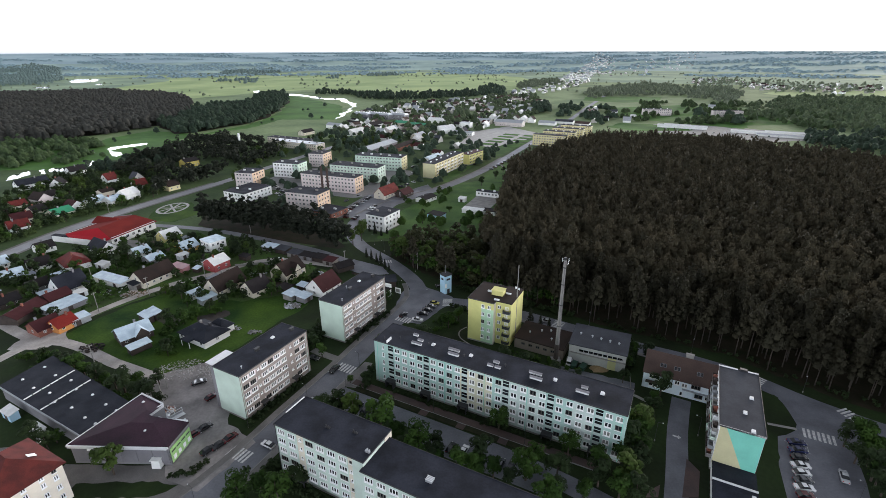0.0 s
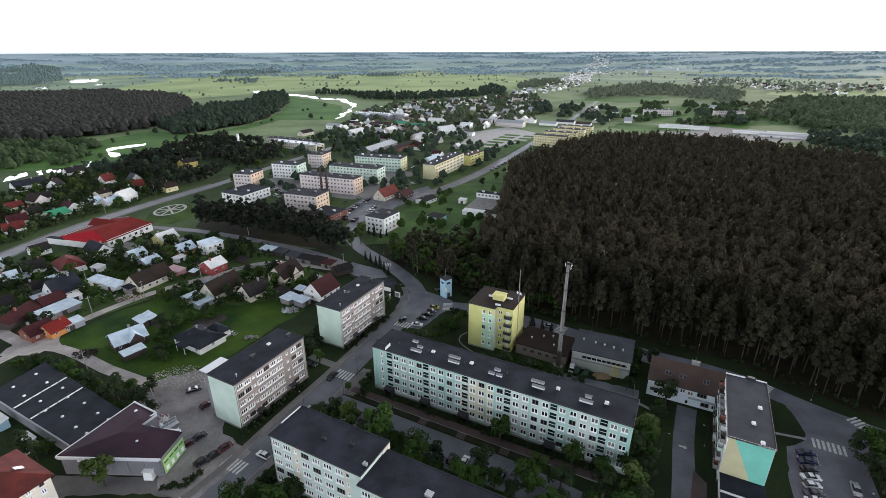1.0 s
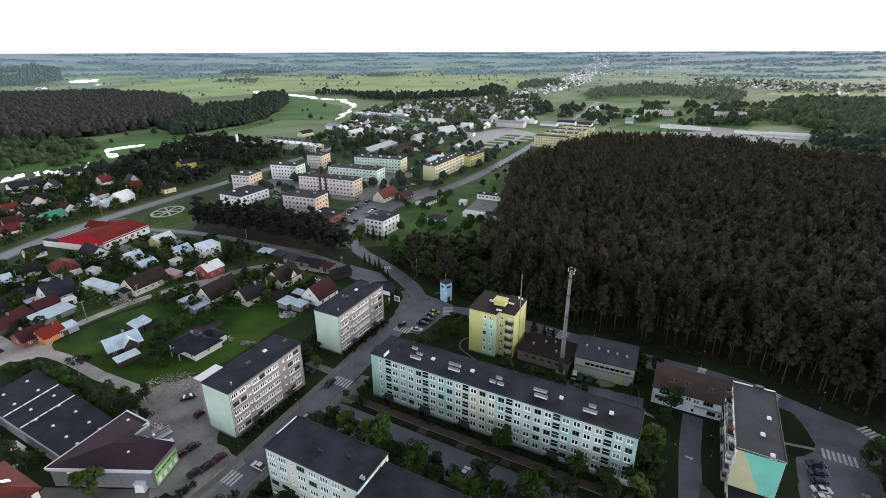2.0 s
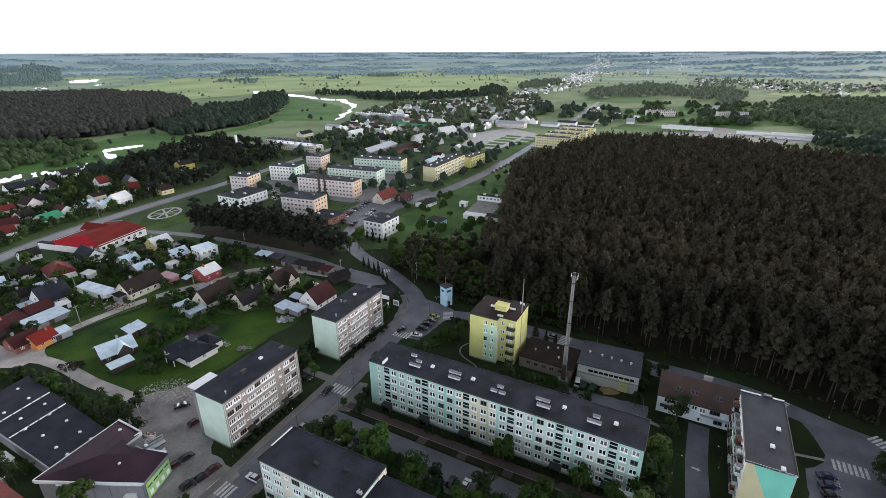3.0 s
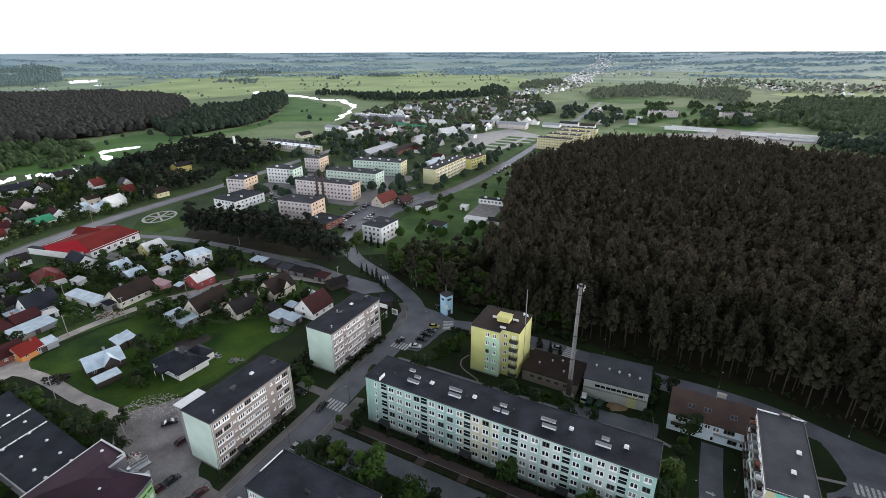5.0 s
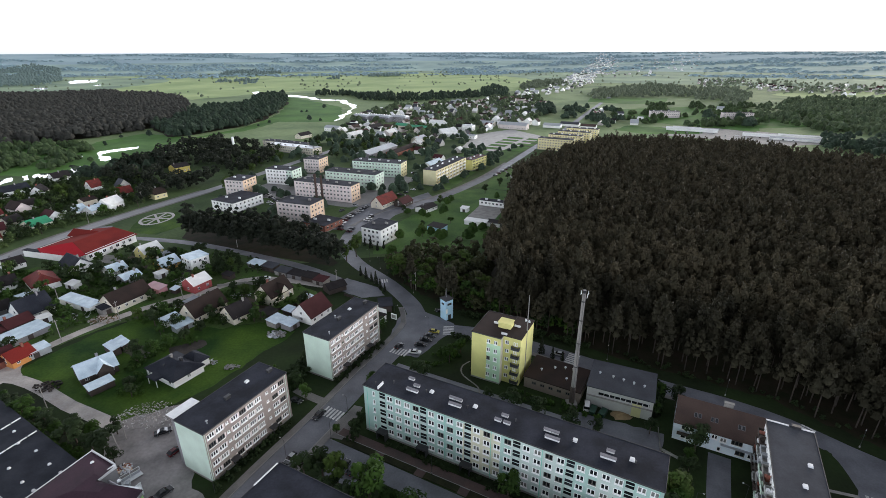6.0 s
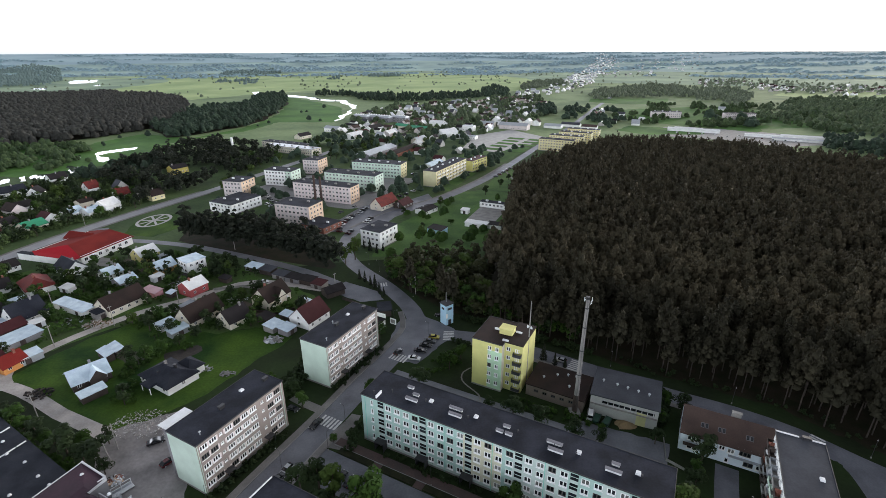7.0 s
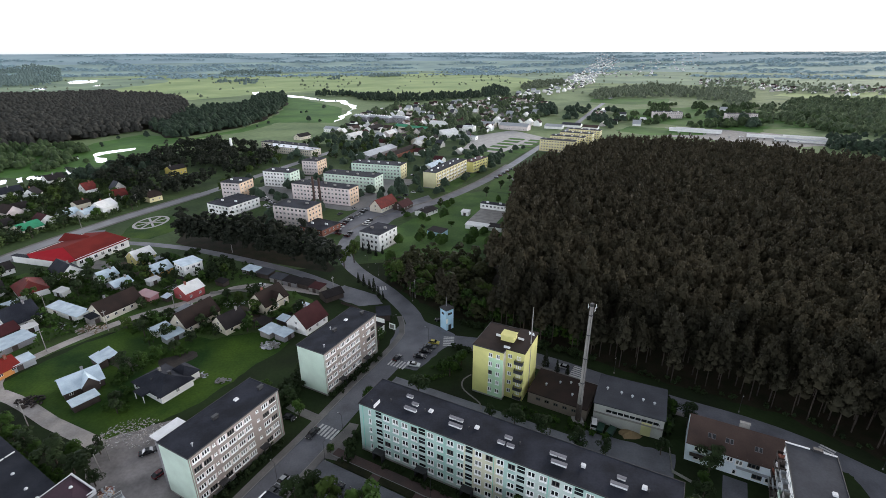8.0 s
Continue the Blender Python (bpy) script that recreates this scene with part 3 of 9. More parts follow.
for i in range(32):
    a0, a1 = 2 * math.pi * i / 32, 2 * math.pi * (i + 1) / 32
    s.quad((gx + 8 * math.cos(a0), gy + 11 * math.sin(a0), 0.07), (gx + 9.6 * math.cos(a0), gy + 13 * math.sin(a0), 0.07), (gx + 9.6 * math.cos(a1), gy + 13 * math.sin(a1), 0.07), (gx + 8 * math.cos(a1), gy + 11 * math.sin(a1), 0.07))
for k in range(4):
    a0 = math.pi * k / 4
    d, e = Vector((8 * math.cos(a0), 11 * math.sin(a0), 0)), Vector((-math.sin(a0), math.cos(a0), 0)) * 0.7
    c = Vector((gx, gy, 0.075 + 0.002 * k))
    s.quad(c - d - e, c + d - e, c + d + e, c - d + e)
ground_piece("garden_path", s.mesh("garden_path", pale_slab), "pale round garden path with crossing spokes", "path")

# zebra crossings: each stripe a thin raised bar of paint
def crossing(x, y, turn, bars, length, pitch):
    z = tagged(new("crossing"), "white zebra crossing bars on asphalt", "crossing", kind="structure")
    z.matrix_basis = pose(x, y, 0, 0, 0, turn)
    me = Shape().box(-length / 2, -pitch * 0.28, 0.054, length / 2, pitch * 0.28, 0.066).mesh("stripe", white_line)
    for i in range(bars):
        part("stripe", me, z, m=pose(0, (i - (bars - 1) / 2) * pitch, 0))


crossing(-54.7, 100.4, A + 90, 6, 4.0, 1.15)
crossing(-33.1, 138.4, A + 90, 6, 4.0, 1.15)
crossing(-15.8, 170.8, A + 90, 6, 4.0, 1.15)
crossing(-29.5, 228.5, A + 130, 6, 3.6, 1.15)
crossing(104.6, 106.0, A + 90, 7, 4.0, 1.15)
crossing(120.0, 114.2, A + 45, 6, 4.0, 1.1)
crossing(1.8, 185.0, A + 24, 6, 4.0, 1.1)
crossing(45.0, 166.0, A - 4, 6, 4.0, 1.1)
crossing(102.0, 130.5, A - 25, 6, 3.6, 1.1)

# river and ponds in the meadows
RIVER = [(-395, 1285), (-373, 1284), (-325, 1234), (-297, 1203), (-261, 1158), (-226, 1144), (-192, 1067), (-174, 1032), (-168, 990), (-175, 970), (-166, 906), (-163, 849), (-168, 800), (-171, 808), (-171, 882), (-173, 948), (-182, 1012), (-200, 1056), (-228, 1118), (-262, 1128), (-298, 1170), (-328, 1204), (-383, 1245)]
WATERS = (RIVER, [(-511, 1380), (-501, 1399), (-478, 1341), (-479, 1306)],
          [(-349, 582), (-359, 571), (-368, 561), (-374, 551), (-366, 535), (-345, 508), (-336, 500), (-335, 511), (-345, 523), (-354, 526), (-362, 535), (-360, 548), (-350, 557), (-343, 571)],
          [(-321, 511), (-316, 525), (-309, 516), (-309, 502), (-316, 502)], [(-360, 485), (-344, 479), (-333, 462), (-332, 453), (-347, 469)], [(-377, 422), (-373, 434), (-363, 422), (-362, 410), (-367, 400)],
          [(-366, 438), (-366, 442), (-352, 426), (-354, 424)], [(-362, 442), (-359, 449), (-351, 451), (-341, 436), (-346, 432), (-352, 432)], [(-383, 529), (-384, 538), (-373, 523), (-375, 520)],
          [(-1348, 1855), (-1431, 2006), (-1354, 2041), (-1260, 1885), (-1259, 1817), (-1293, 1787)], [(-1249, 1564), (-1214, 1587), (-1159, 1513), (-1205, 1515)], [(-1125, 1661), (-1159, 1749), (-1100, 1660)])
for i, outline in enumerate(WATERS):
    ground_piece("water", patch(outline, 0.10, 0, None, 6.0 if i in (0, 9) else 1.2).mesh("water", water), "pale river water reflecting the evening sky" if i < 2 else "pale pond reflecting the evening sky", "water")
GARDEN_SOIL = [(-225, 225), (-205, 245), (-172, 262), (-130, 266), (-80, 236), (-55, 216), (-52, 200), (-62, 186), (-78, 190), (-96, 182), (-108, 196), (-130, 190), (-142, 176), (-152, 172), (-176, 168), (-215, 200)]
ground_piece("garden_grass", patch(GARDEN_SOIL, 0.02, 0, None, 1.0).mesh("garden_grass", surface("garden_grass", (0.060, 0.115, 0.026), 0.95, 0.4, 0.10, 1.2, 0.3, tint=(0.048, 0.062, 0.028), spec=0.1)), "garden grass and vegetable beds", "lawn")
fields = ([(-1300, 2350), (-1000, 2800), (-300, 2760), (250, 2250), (330, 1950), (230, 1450), (107, 1320), (-120, 1300), (-206, 1330), (-353, 1420), (-480, 1330), (-572, 1169), (-760, 1320), (-967, 1461), (-1000, 1900)],
          [(-419, 536), (-386, 568), (-331, 585), (-317, 624), (-269, 701), (-254, 788), (-170, 786), (-165, 850), (-200, 1000), (-256, 1080), (-330, 1180), (-390, 1260), (-349, 1134), (-286, 900), (-282, 734), (-318, 641), (-397, 679), (-415, 613)],
          [(-480, 430), (-420, 440), (-365, 440), (-320, 490), (-300, 540), (-300, 600), (-330, 600), (-386, 568), (-430, 600), (-510, 600)],
          [(303, 1087), (369, 1037), (452, 1058), (500, 1159), (325, 1166)], [(389, 793), (368, 715), (409, 678), (438, 713), (439, 772), (401, 773)], [(300, 940), (290, 800), (330, 745), (400, 700), (520, 720), (560, 900), (520, 1000)],
          [(778, 1240), (824, 1134), (862, 1119), (919, 1267), (846, 1305)], [(-2000, 1900), (-1300, 2150), (-1000, 2500), (-1800, 2450)], [(900, 1200), (1500, 1000), (1600, 1150), (1000, 1350)],
          [(230, 700), (262, 735), (300, 722), (350, 690), (330, 660), (260, 660)])
for i, outline in enumerate(fields):
    ground_piece("meadow", patch(outline, 0.05 + 0.002 * i, 0, None, 14 if i in (0, 7, 8) else 3).mesh("meadow", fresh_meadow if i in (1, 2, 3, 4, 5, 9) else meadow), "fresh green meadow" if i in (1, 2, 3, 4, 5, 9) else "pale green hay meadow", "meadow")


# ---- apartment buildings ----
def grid_frame(w, h, leaves, f=0.15, y0=0.012, y1=0.15):
    """A window frame in one piece: a plate with an opening for each leaf."""
    xs = [0, f]
    for i in range(1, leaves):
        xs += [w * i / leaves - f * 0.7, w * i / leaves + f * 0.7]
    xs += [w - f, w]
    zs = [0, f, h - f, h]
    n = len(xs)
    s = Shape()
    verts = [(x, y, z) for y in (y0, y1) for z in zs for x in xs]
    at = lambda i, k, side: side * 4 * n + k * n + i
    faces = []
    for k in range(3):
        for i in range(n - 1):
            if k == 1 and i % 2 == 1:
                a, b, c, d = (i, k), (i + 1, k), (i + 1, k + 1), (i, k + 1)
                faces += [(at(*p, 0), at(*q, 0), at(*q, 1), at(*p, 1)) for p, q in ((a, b), (b, c), (c, d), (d, a))]
            else:
                faces.append((at(i, k, 0), at(i + 1, k, 0), at(i + 1, k + 1, 0), at(i, k + 1, 0)))
    return s.add(verts, faces)


old_frame = surface("old_frame", (0.11, 0.10, 0.09), 0.7, 0.2, 1.0, 6.0, 0.05)


def window_mesh(w, h, leaves=2, name="window", m=white_frame):
    """A frame with mullions, set back in its opening; the origin is its lower left corner, it faces -y."""
    return grid_frame(w, h, leaves).mesh(name, m)


def sill_mesh(w):
    return Shape().box(-0.10, -0.16, -0.13, w + 0.10, 0.10, -0.01).mesh("sill", white_frame)


def pane_mesh(w, h, m):
    return Shape().box(0.05, 0.11, 0.05, w - 0.05, 0.13, h - 0.05).mesh("pane", m)


WINDOW_KINDS = {}


def window(parent, w, h, leaves, m, rng, split=True):
    """One window, with its pane as a part of its own, or in one mesh for far houses."""
    dice = rng.random()
    curtain, dark = dice < 0.22, split and dice > 0.88
    key = (w, h, leaves, curtain, dark, split)
    if key not in WINDOW_KINDS:
        if split:
            WINDOW_KINDS[key] = window_mesh(w, h, leaves, "window", old_frame if dark else white_frame), pane_mesh(w, h, curtain_glass if curtain else glass), sill_mesh(w)
        else:
            s = Shape()
            s.box(0, 0.05, 0, w, 0.10, h, 0)
            for i in range(leaves):
                s.box(w * i / leaves + 0.07, 0.02, 0.08, w * (i + 1) / leaves - 0.07, 0.06, h - 0.1, 1)
            WINDOW_KINDS[key] = s.mesh("window", white_frame, curtain_glass if curtain else glass), None, None
    frame_me, pane_me, sill_me = WINDOW_KINDS[key]
    ob = part("window", frame_me, parent, m=m)
    if pane_me:
        part("pane", pane_me, ob)
        part("sill", sill_me, ob)
    return ob


def facade(s, length, height, cols, rows, place, colour, depth=0.25, base=0.0):
    """A wall face with real openings: cols are (x0, x1), rows (z0, z1); place() turns (x, y, z) of the wall to the building's own
    axes (y into the wall); colour(x, z) picks the paint."""
    xs = sorted({0.0, length, *[v for c in cols for v in c]})
    zs = sorted({base, height, *[v for r in rows for v in r]})
    for x0, x1 in zip(xs, xs[1:]):
        for z0, z1 in zip(zs, zs[1:]):
            hole = any(abs(c[0] - x0) < 1e-6 and abs(c[1] - x1) < 1e-6 for c in cols) and any(abs(r[0] - z0) < 1e-6 and abs(r[1] - z1) < 1e-6 for r in rows)
            k = colour((x0 + x1) / 2, (z0 + z1) / 2)
            if not hole:
                s.quad(place(x0, 0, z0), place(x1, 0, z0), place(x1, 0, z1), place(x0, 0, z1), k)
            else:
                for a, b in (((x0, z0), (x1, z0)), ((x1, z0), (x1, z1)), ((x1, z1), (x0, z1)), ((x0, z1), (x0, z0))):
                    s.quad(place(a[0], 0, a[1]), place(b[0], 0, b[1]), place(b[0], depth, b[1]), place(a[0], depth, a[1]), k)
                s.quad(place(x0, depth, z0), place(x1, depth, z0), place(x1, depth, z1), place(x0, depth, z1), k)


def flats(name, x, y, turn, length, depth, storeys, label, paints, front, back=None, left=None, right=None, seed=1, storey=2.8, plinth=0.9, split=True,
          roof_paint=None, colour=None, group="", rim=0.25, roof_label="dark felt roof"):
    """A flat-roofed apartment building. front/back/left/right: lists of (x0, width, sill, height, leaves) of the windows of one storey."""
    rng = random.Random(seed)
    b = thing(name, pose(x, y, 0, 0, 0, turn), label, "apartment building", group)
    height = plinth + storeys * storey + 0.45
    s = Shape()
    places = {"front": (lambda u, v, z: (u, v, z), length, front, pose(0, 0, 0)),
              "back": (lambda u, v, z: (length - u, depth - v, z), length, back, pose(length, depth, 0, 0, 0, 180)),
              "left": (lambda u, v, z: (v, depth - u, z), depth, left, pose(0, depth, 0, 0, 0, -90)),
              "right": (lambda u, v, z: (length - v, u, z), depth, right, pose(length, 0, 0, 0, 0, 90))}
    holders = []
    for key, (place, run, wins, m) in places.items():
        wins = wins or []
        kinds = {}
        for w in wins:
            kinds.setdefault((w[2], w[3]), []).append(w)
        paint = (lambda u, z, key=key: colour(key, u, z)) if colour else (lambda u, z: 0)
        if len(kinds) > 1:
            # one strip of wall for each stretch of columns that shares its sill
            stops, run_at = [], 0.0
            order = sorted(wins)
            i = 0
            while i < len(order):
                j = i
                while j + 1 < len(order) and order[j + 1][2:4] == order[i][2:4]:
                    j += 1
                end = run if j + 1 == len(order) else (order[j][0] + order[j][1] + order[j + 1][0]) / 2
                stops.append((run_at, end, order[i:j + 1]))
                run_at, i = end, j + 1
        else:
            stops = [(0.0, run, wins)]
        for u0, u1, group_wins in stops:
            cols = [(w[0] - u0, w[0] + w[1] - u0) for w in group_wins]
            rows = [(plinth + k * storey + group_wins[0][2], plinth + k * storey + group_wins[0][2] + group_wins[0][3]) for k in range(storeys)] if group_wins else []
            facade(s, u1 - u0, height, cols, rows, lambda u, v, z, u0=u0, place=place: place(u + u0, v, z), lambda u, z, u0=u0, paint=paint: paint(u + u0, z))
        for w in wins:
            for k in range(storeys):
                holders.append((w, m @ pose(w[0], 0.0, plinth + k * storey + w[2])))
    wall = part("wall", s.mesh("wall", *paints), b)
    p = Shape()
    p.box(-0.06, -0.06, 0, length + 0.06, depth + 0.06, 0.55)
    part("plinth", p.mesh("plinth", concrete), b)
    r = Shape()
    r.box(-0.12, -0.18, height - 0.02, length + 0.12, depth + 0.18, height + 0.16)
    roof = part("roof", r.mesh("roof", roof_paint or roof_felt), b, roof_label)
    e = Shape()
    for a in ((-0.18, -0.24, length + 0.18, -0.14), (-0.18, depth + 0.14, length + 0.18, depth + 0.24), (-0.18, -0.14, -0.08, depth + 0.14), (length + 0.08, -0.14, length + 0.18, depth + 0.14)):
        e.box(a[0], a[1], height - 0.06, a[2], a[3], height + rim)
    part("roof_edge", e.mesh("roof_edge", dark_metal), roof)
    for w, m in holders:
        window(b, w[1], w[3], w[4], m, rng, split)
    return b, height


# the long pale slab
def long_slab():
    length, depth, bay = 76.4, 11.0, 12.73
    wins = []
    stairs = []
    for k in range(6):
        x = k * bay + 5.2
        stairs.append(x)
    for k, x in enumerate(stairs):
        nxt = stairs[k + 1] if k < 5 else length + 1.5
        n = 4 if k < 5 else 2
        free = nxt - (x + 1.9)
        for i in range(n):
            c = x + 1.9 + free * (i + 0.5) / n if k < 5 else x + 1.9 + 1.4 + i * 2.6
            wins.append((round(c - 0.88, 3), 1.76, 0.78, 1.55, 2))
    wins.append((2.9, 0.8, 0.78, 1.55, 1))

    def paint(side, u, z):
        if side != "front":
            return 0
        k = u / length
        if z < 1.6:
            return 1
        if 0.40 < k < 0.52:
            return 2 if (z - 0.9) % 2.8 < 2.3 else 1
        if k < 0.06 or k > 0.97:
            return 0
        return 0 if noise.noise((k * 11.0, 0.4, 2.0)) > 0.04 or k > 0.9 else 1

    b, h = flats("long_apartment_slab", -21.9, 132.0, A, length, depth, 5, "long five-storey apartment slab in pale aqua, white and straw plaster", (aqua, pale, butter), sorted(wins),
                 seed=4, colour=paint)
    # stair towers: dark recessed loggias with pale rails
    bay_me = Shape().box(0, -0.03, 0, 1.8, 0.02, 2.62).mesh("stair_glazing", glass)
    rail_me = Shape().box(-0.02, -0.16, 0.0, 1.82, -0.05, 0.85).box(-0.02, -0.10, 1.72, 1.82, -0.05, 1.86).mesh("rail", pale)
    porch_me = Shape().box(-0.6, -2.0, 2.4, 2.4, 0, 2.62).box(-0.5, -1.9, 0, -0.35, -0.1, 2.4).box(2.15, -1.9, 0, 2.3, -0.1, 2.4).mesh("porch", dark_metal)
    for x in stairs:
        for k in range(5):
            g = part("stair_glazing", bay_me, b, m=pose(x, 0, 1.0 + 2.8 * k))
            part("rail", rail_me, g)
        part("porch", porch_me, b, "dark entrance canopy", pose(x, 0, 0))
    # drain pipes
    pipe_me = Shape().tube((0, -0.12, 0.2), (0, -0.12, h), 0.07, 0.07, 6).mesh("drain_pipe", teal_paint)
    for x in (1.2, 25.0, 37.8, 50.5, 75.6):
        part("drain_pipe", pipe_me, b, "thin teal drain pipe", pose(x, 0, 0))
    vent_paint = surface("vent_paint", (0.16, 0.16, 0.18), 0.7, 0.2, 0.8, 5.0, 0.1)
    # roof boxes along the middle, and hatches
    box_me = Shape().box(0, 0, 0, 3.4, 0.7, 0.6).box(-0.1, -0.1, 0.6, 3.5, 0.8, 0.7, 1).mesh("roof_vent", white_metal, vent_paint)
    small_me = Shape().box(0, 0, 0, 1.7, 0.65, 0.55).box(-0.1, -0.1, 0.55, 1.8, 0.75, 0.65, 1).mesh("roof_vent", white_metal, vent_paint)
    hatch_me = Shape().taper(0, 0, 0, 1.1, 1.1, 0.5, 0.1, 0.1).mesh("roof_hatch", white_metal)
    for k in range(5):
        x = k * bay + 11.7
        part("roof_vent", box_me if k % 3 != 2 else small_me, b, "pale ventilation box", pose(x, 3.4, h + 0.15))
        part("roof_vent", small_me, b, "pale ventilation box", pose(x + 1.0, 5.6, h + 0.15))
        if k % 2 == 1:
            part("roof_vent", small_me, b, "pale ventilation box", pose(x - 0.9, 5.6, h + 0.15))
        if k % 3 == 2:
            part("roof_vent", small_me, b, "pale ventilation box", pose(x + 2.3, 3.4, h + 0.15))
        if k in (0, 1, 3, 4):
            part("roof_hatch", hatch_me, b, "white skylight hatch", pose(x + 6.0, 5.2, h + 0.15))
    part("roof_vent", small_me, b, "pale ventilation box", pose(9.9, 7.6, h + 0.15))
    part("parapet", Shape().side([(0, 0), (0.25, 0), (0.25, 0.9), (0, 0.9)], 0, 2.6).mesh("parapet", white_metal), b, "white upstand at the roof edge", pose(4.6, 0.1, h + 0.15))
    cap = Shape().tube((0, 0, 0), (0, 0, 0.8), 0.12, 0.12, 6).tube((0, 0, 0.8), (0, 0, 1.0), 0.25, 0.1, 6).mesh("vent_pipe", dark_metal)
    for x, y in ((3.0, 1.6), (7.2, 4.2), (17, 5), (29.4, 4.4), (42, 5.4), (56, 4.8), (70, 5)):
        part("vent_pipe", cap, b, m=pose(x, y, h + 0.15))


long_slab()


# two short five-storey houses with window bands, gables towards the crossing
def short_slab(x, y, seed, awning):
    wins = []
    for x0, n in ((0.8, 2), (7.9, 4), (21.3, 2)):
        for i in range(n):
            wins.append((x0 + i * 2.55, 2.1, 0.8, 1.45, 3))
    for x0 in (6.2, 19.3):
        wins.append((x0, 0.8, 1.3, 0.7, 1))

    def paint(side, u, z):
        if side in ("left", "right"):
            return 0
        f = (z - 0.9) % 2.8
        if z > 1.2 and any(a < u < c for a, c in ((0.5, 5.7), (7.6, 18.0), (21.0, 26.4))):
            return 2 if 0.75 < f < 2.35 else 1
        return 1

    b, h = flats("apartment_house", x, y, 62.4, 27.3, 10.6, 5, "five-storey house with sage gable and beige banded front", (sage, beige, rose_white), wins,
                 seed=seed, colour=paint, group="banded apartment houses")
    porch_me = Shape().box(-0.7, -1.8, 2.5, 1.6, 0, 2.7).box(-0.6, -1.7, 0, -0.45, -1.5, 2.5).box(1.35, -1.7, 0, 1.5, -1.5, 2.5).mesh("porch", dark_metal)
    for u in (6.2, 19.3):
        part("porch", porch_me, b, "dark entrance canopy", pose(u, 0, 0))
    pipe_me = Shape().tube((0, -0.1, 0.2), (0, -0.1, h), 0.08, 0.08, 6).mesh("drain_pipe", mint)
    for u in (0.25, 26.5):
        part("drain_pipe", pipe_me, b, m=pose(u, 0, 0))
    stack = Shape().box(0, 0, 0, 1.5, 0.7, 0.9).box(-0.12, -0.12, 0.9, 1.62, 0.82, 1.02).mesh("chimney", dark_metal)
    for u, v in ((11.0, 5.0), (24.6, 4.0)):
        part("chimney", stack, b, m=pose(u, v, h + 0.15))
    part("roof_hatch", Shape().taper(0, 0, 0, 1.2, 1.0, 0.45, 0.1, 0.1).mesh("roof_hatch", white_metal), b, "white skylight hatch", pose(18.5, 6.0, h + 0.15))
    part("vent_pipe", Shape().tube((0, 0, 0), (0, 0, 0.9), 0.15, 0.15, 6).tube((0, 0, 0.9), (0, 0, 1.1), 0.35, 0.1, 6).mesh("vent_pipe", zinc), b, m=pose(3.0, 2.2, h + 0.15))
    if awning:
        part("roof_panel", Shape().box(0, 0, -0.1, 7.4, 3.8, 0.08).mesh("roof_panel", white_metal), b, "white lean-to roof panel", pose(0.4, 10.7, h - 0.1))
        part("lift_shaft", Shape().box(0, 0, 0, 7.0, 2.2, h - 0.2).mesh("lift_shaft", grey_wall), b, m=pose(0.6, 10.7, 0))
    else:
        part("vent_pipe", Shape().tube((0, 0, 0), (0, 0, 0.9), 0.15, 0.15, 6).tube((0, 0, 0.9), (0, 0, 1.1), 0.35, 0.1, 6).mesh("vent_pipe", zinc), b, m=pose(12.0, 7.2, h + 0.15))


short_slab(-57.4, 113.2, 5, True)
short_slab(-36.3, 154.0, 6, False)


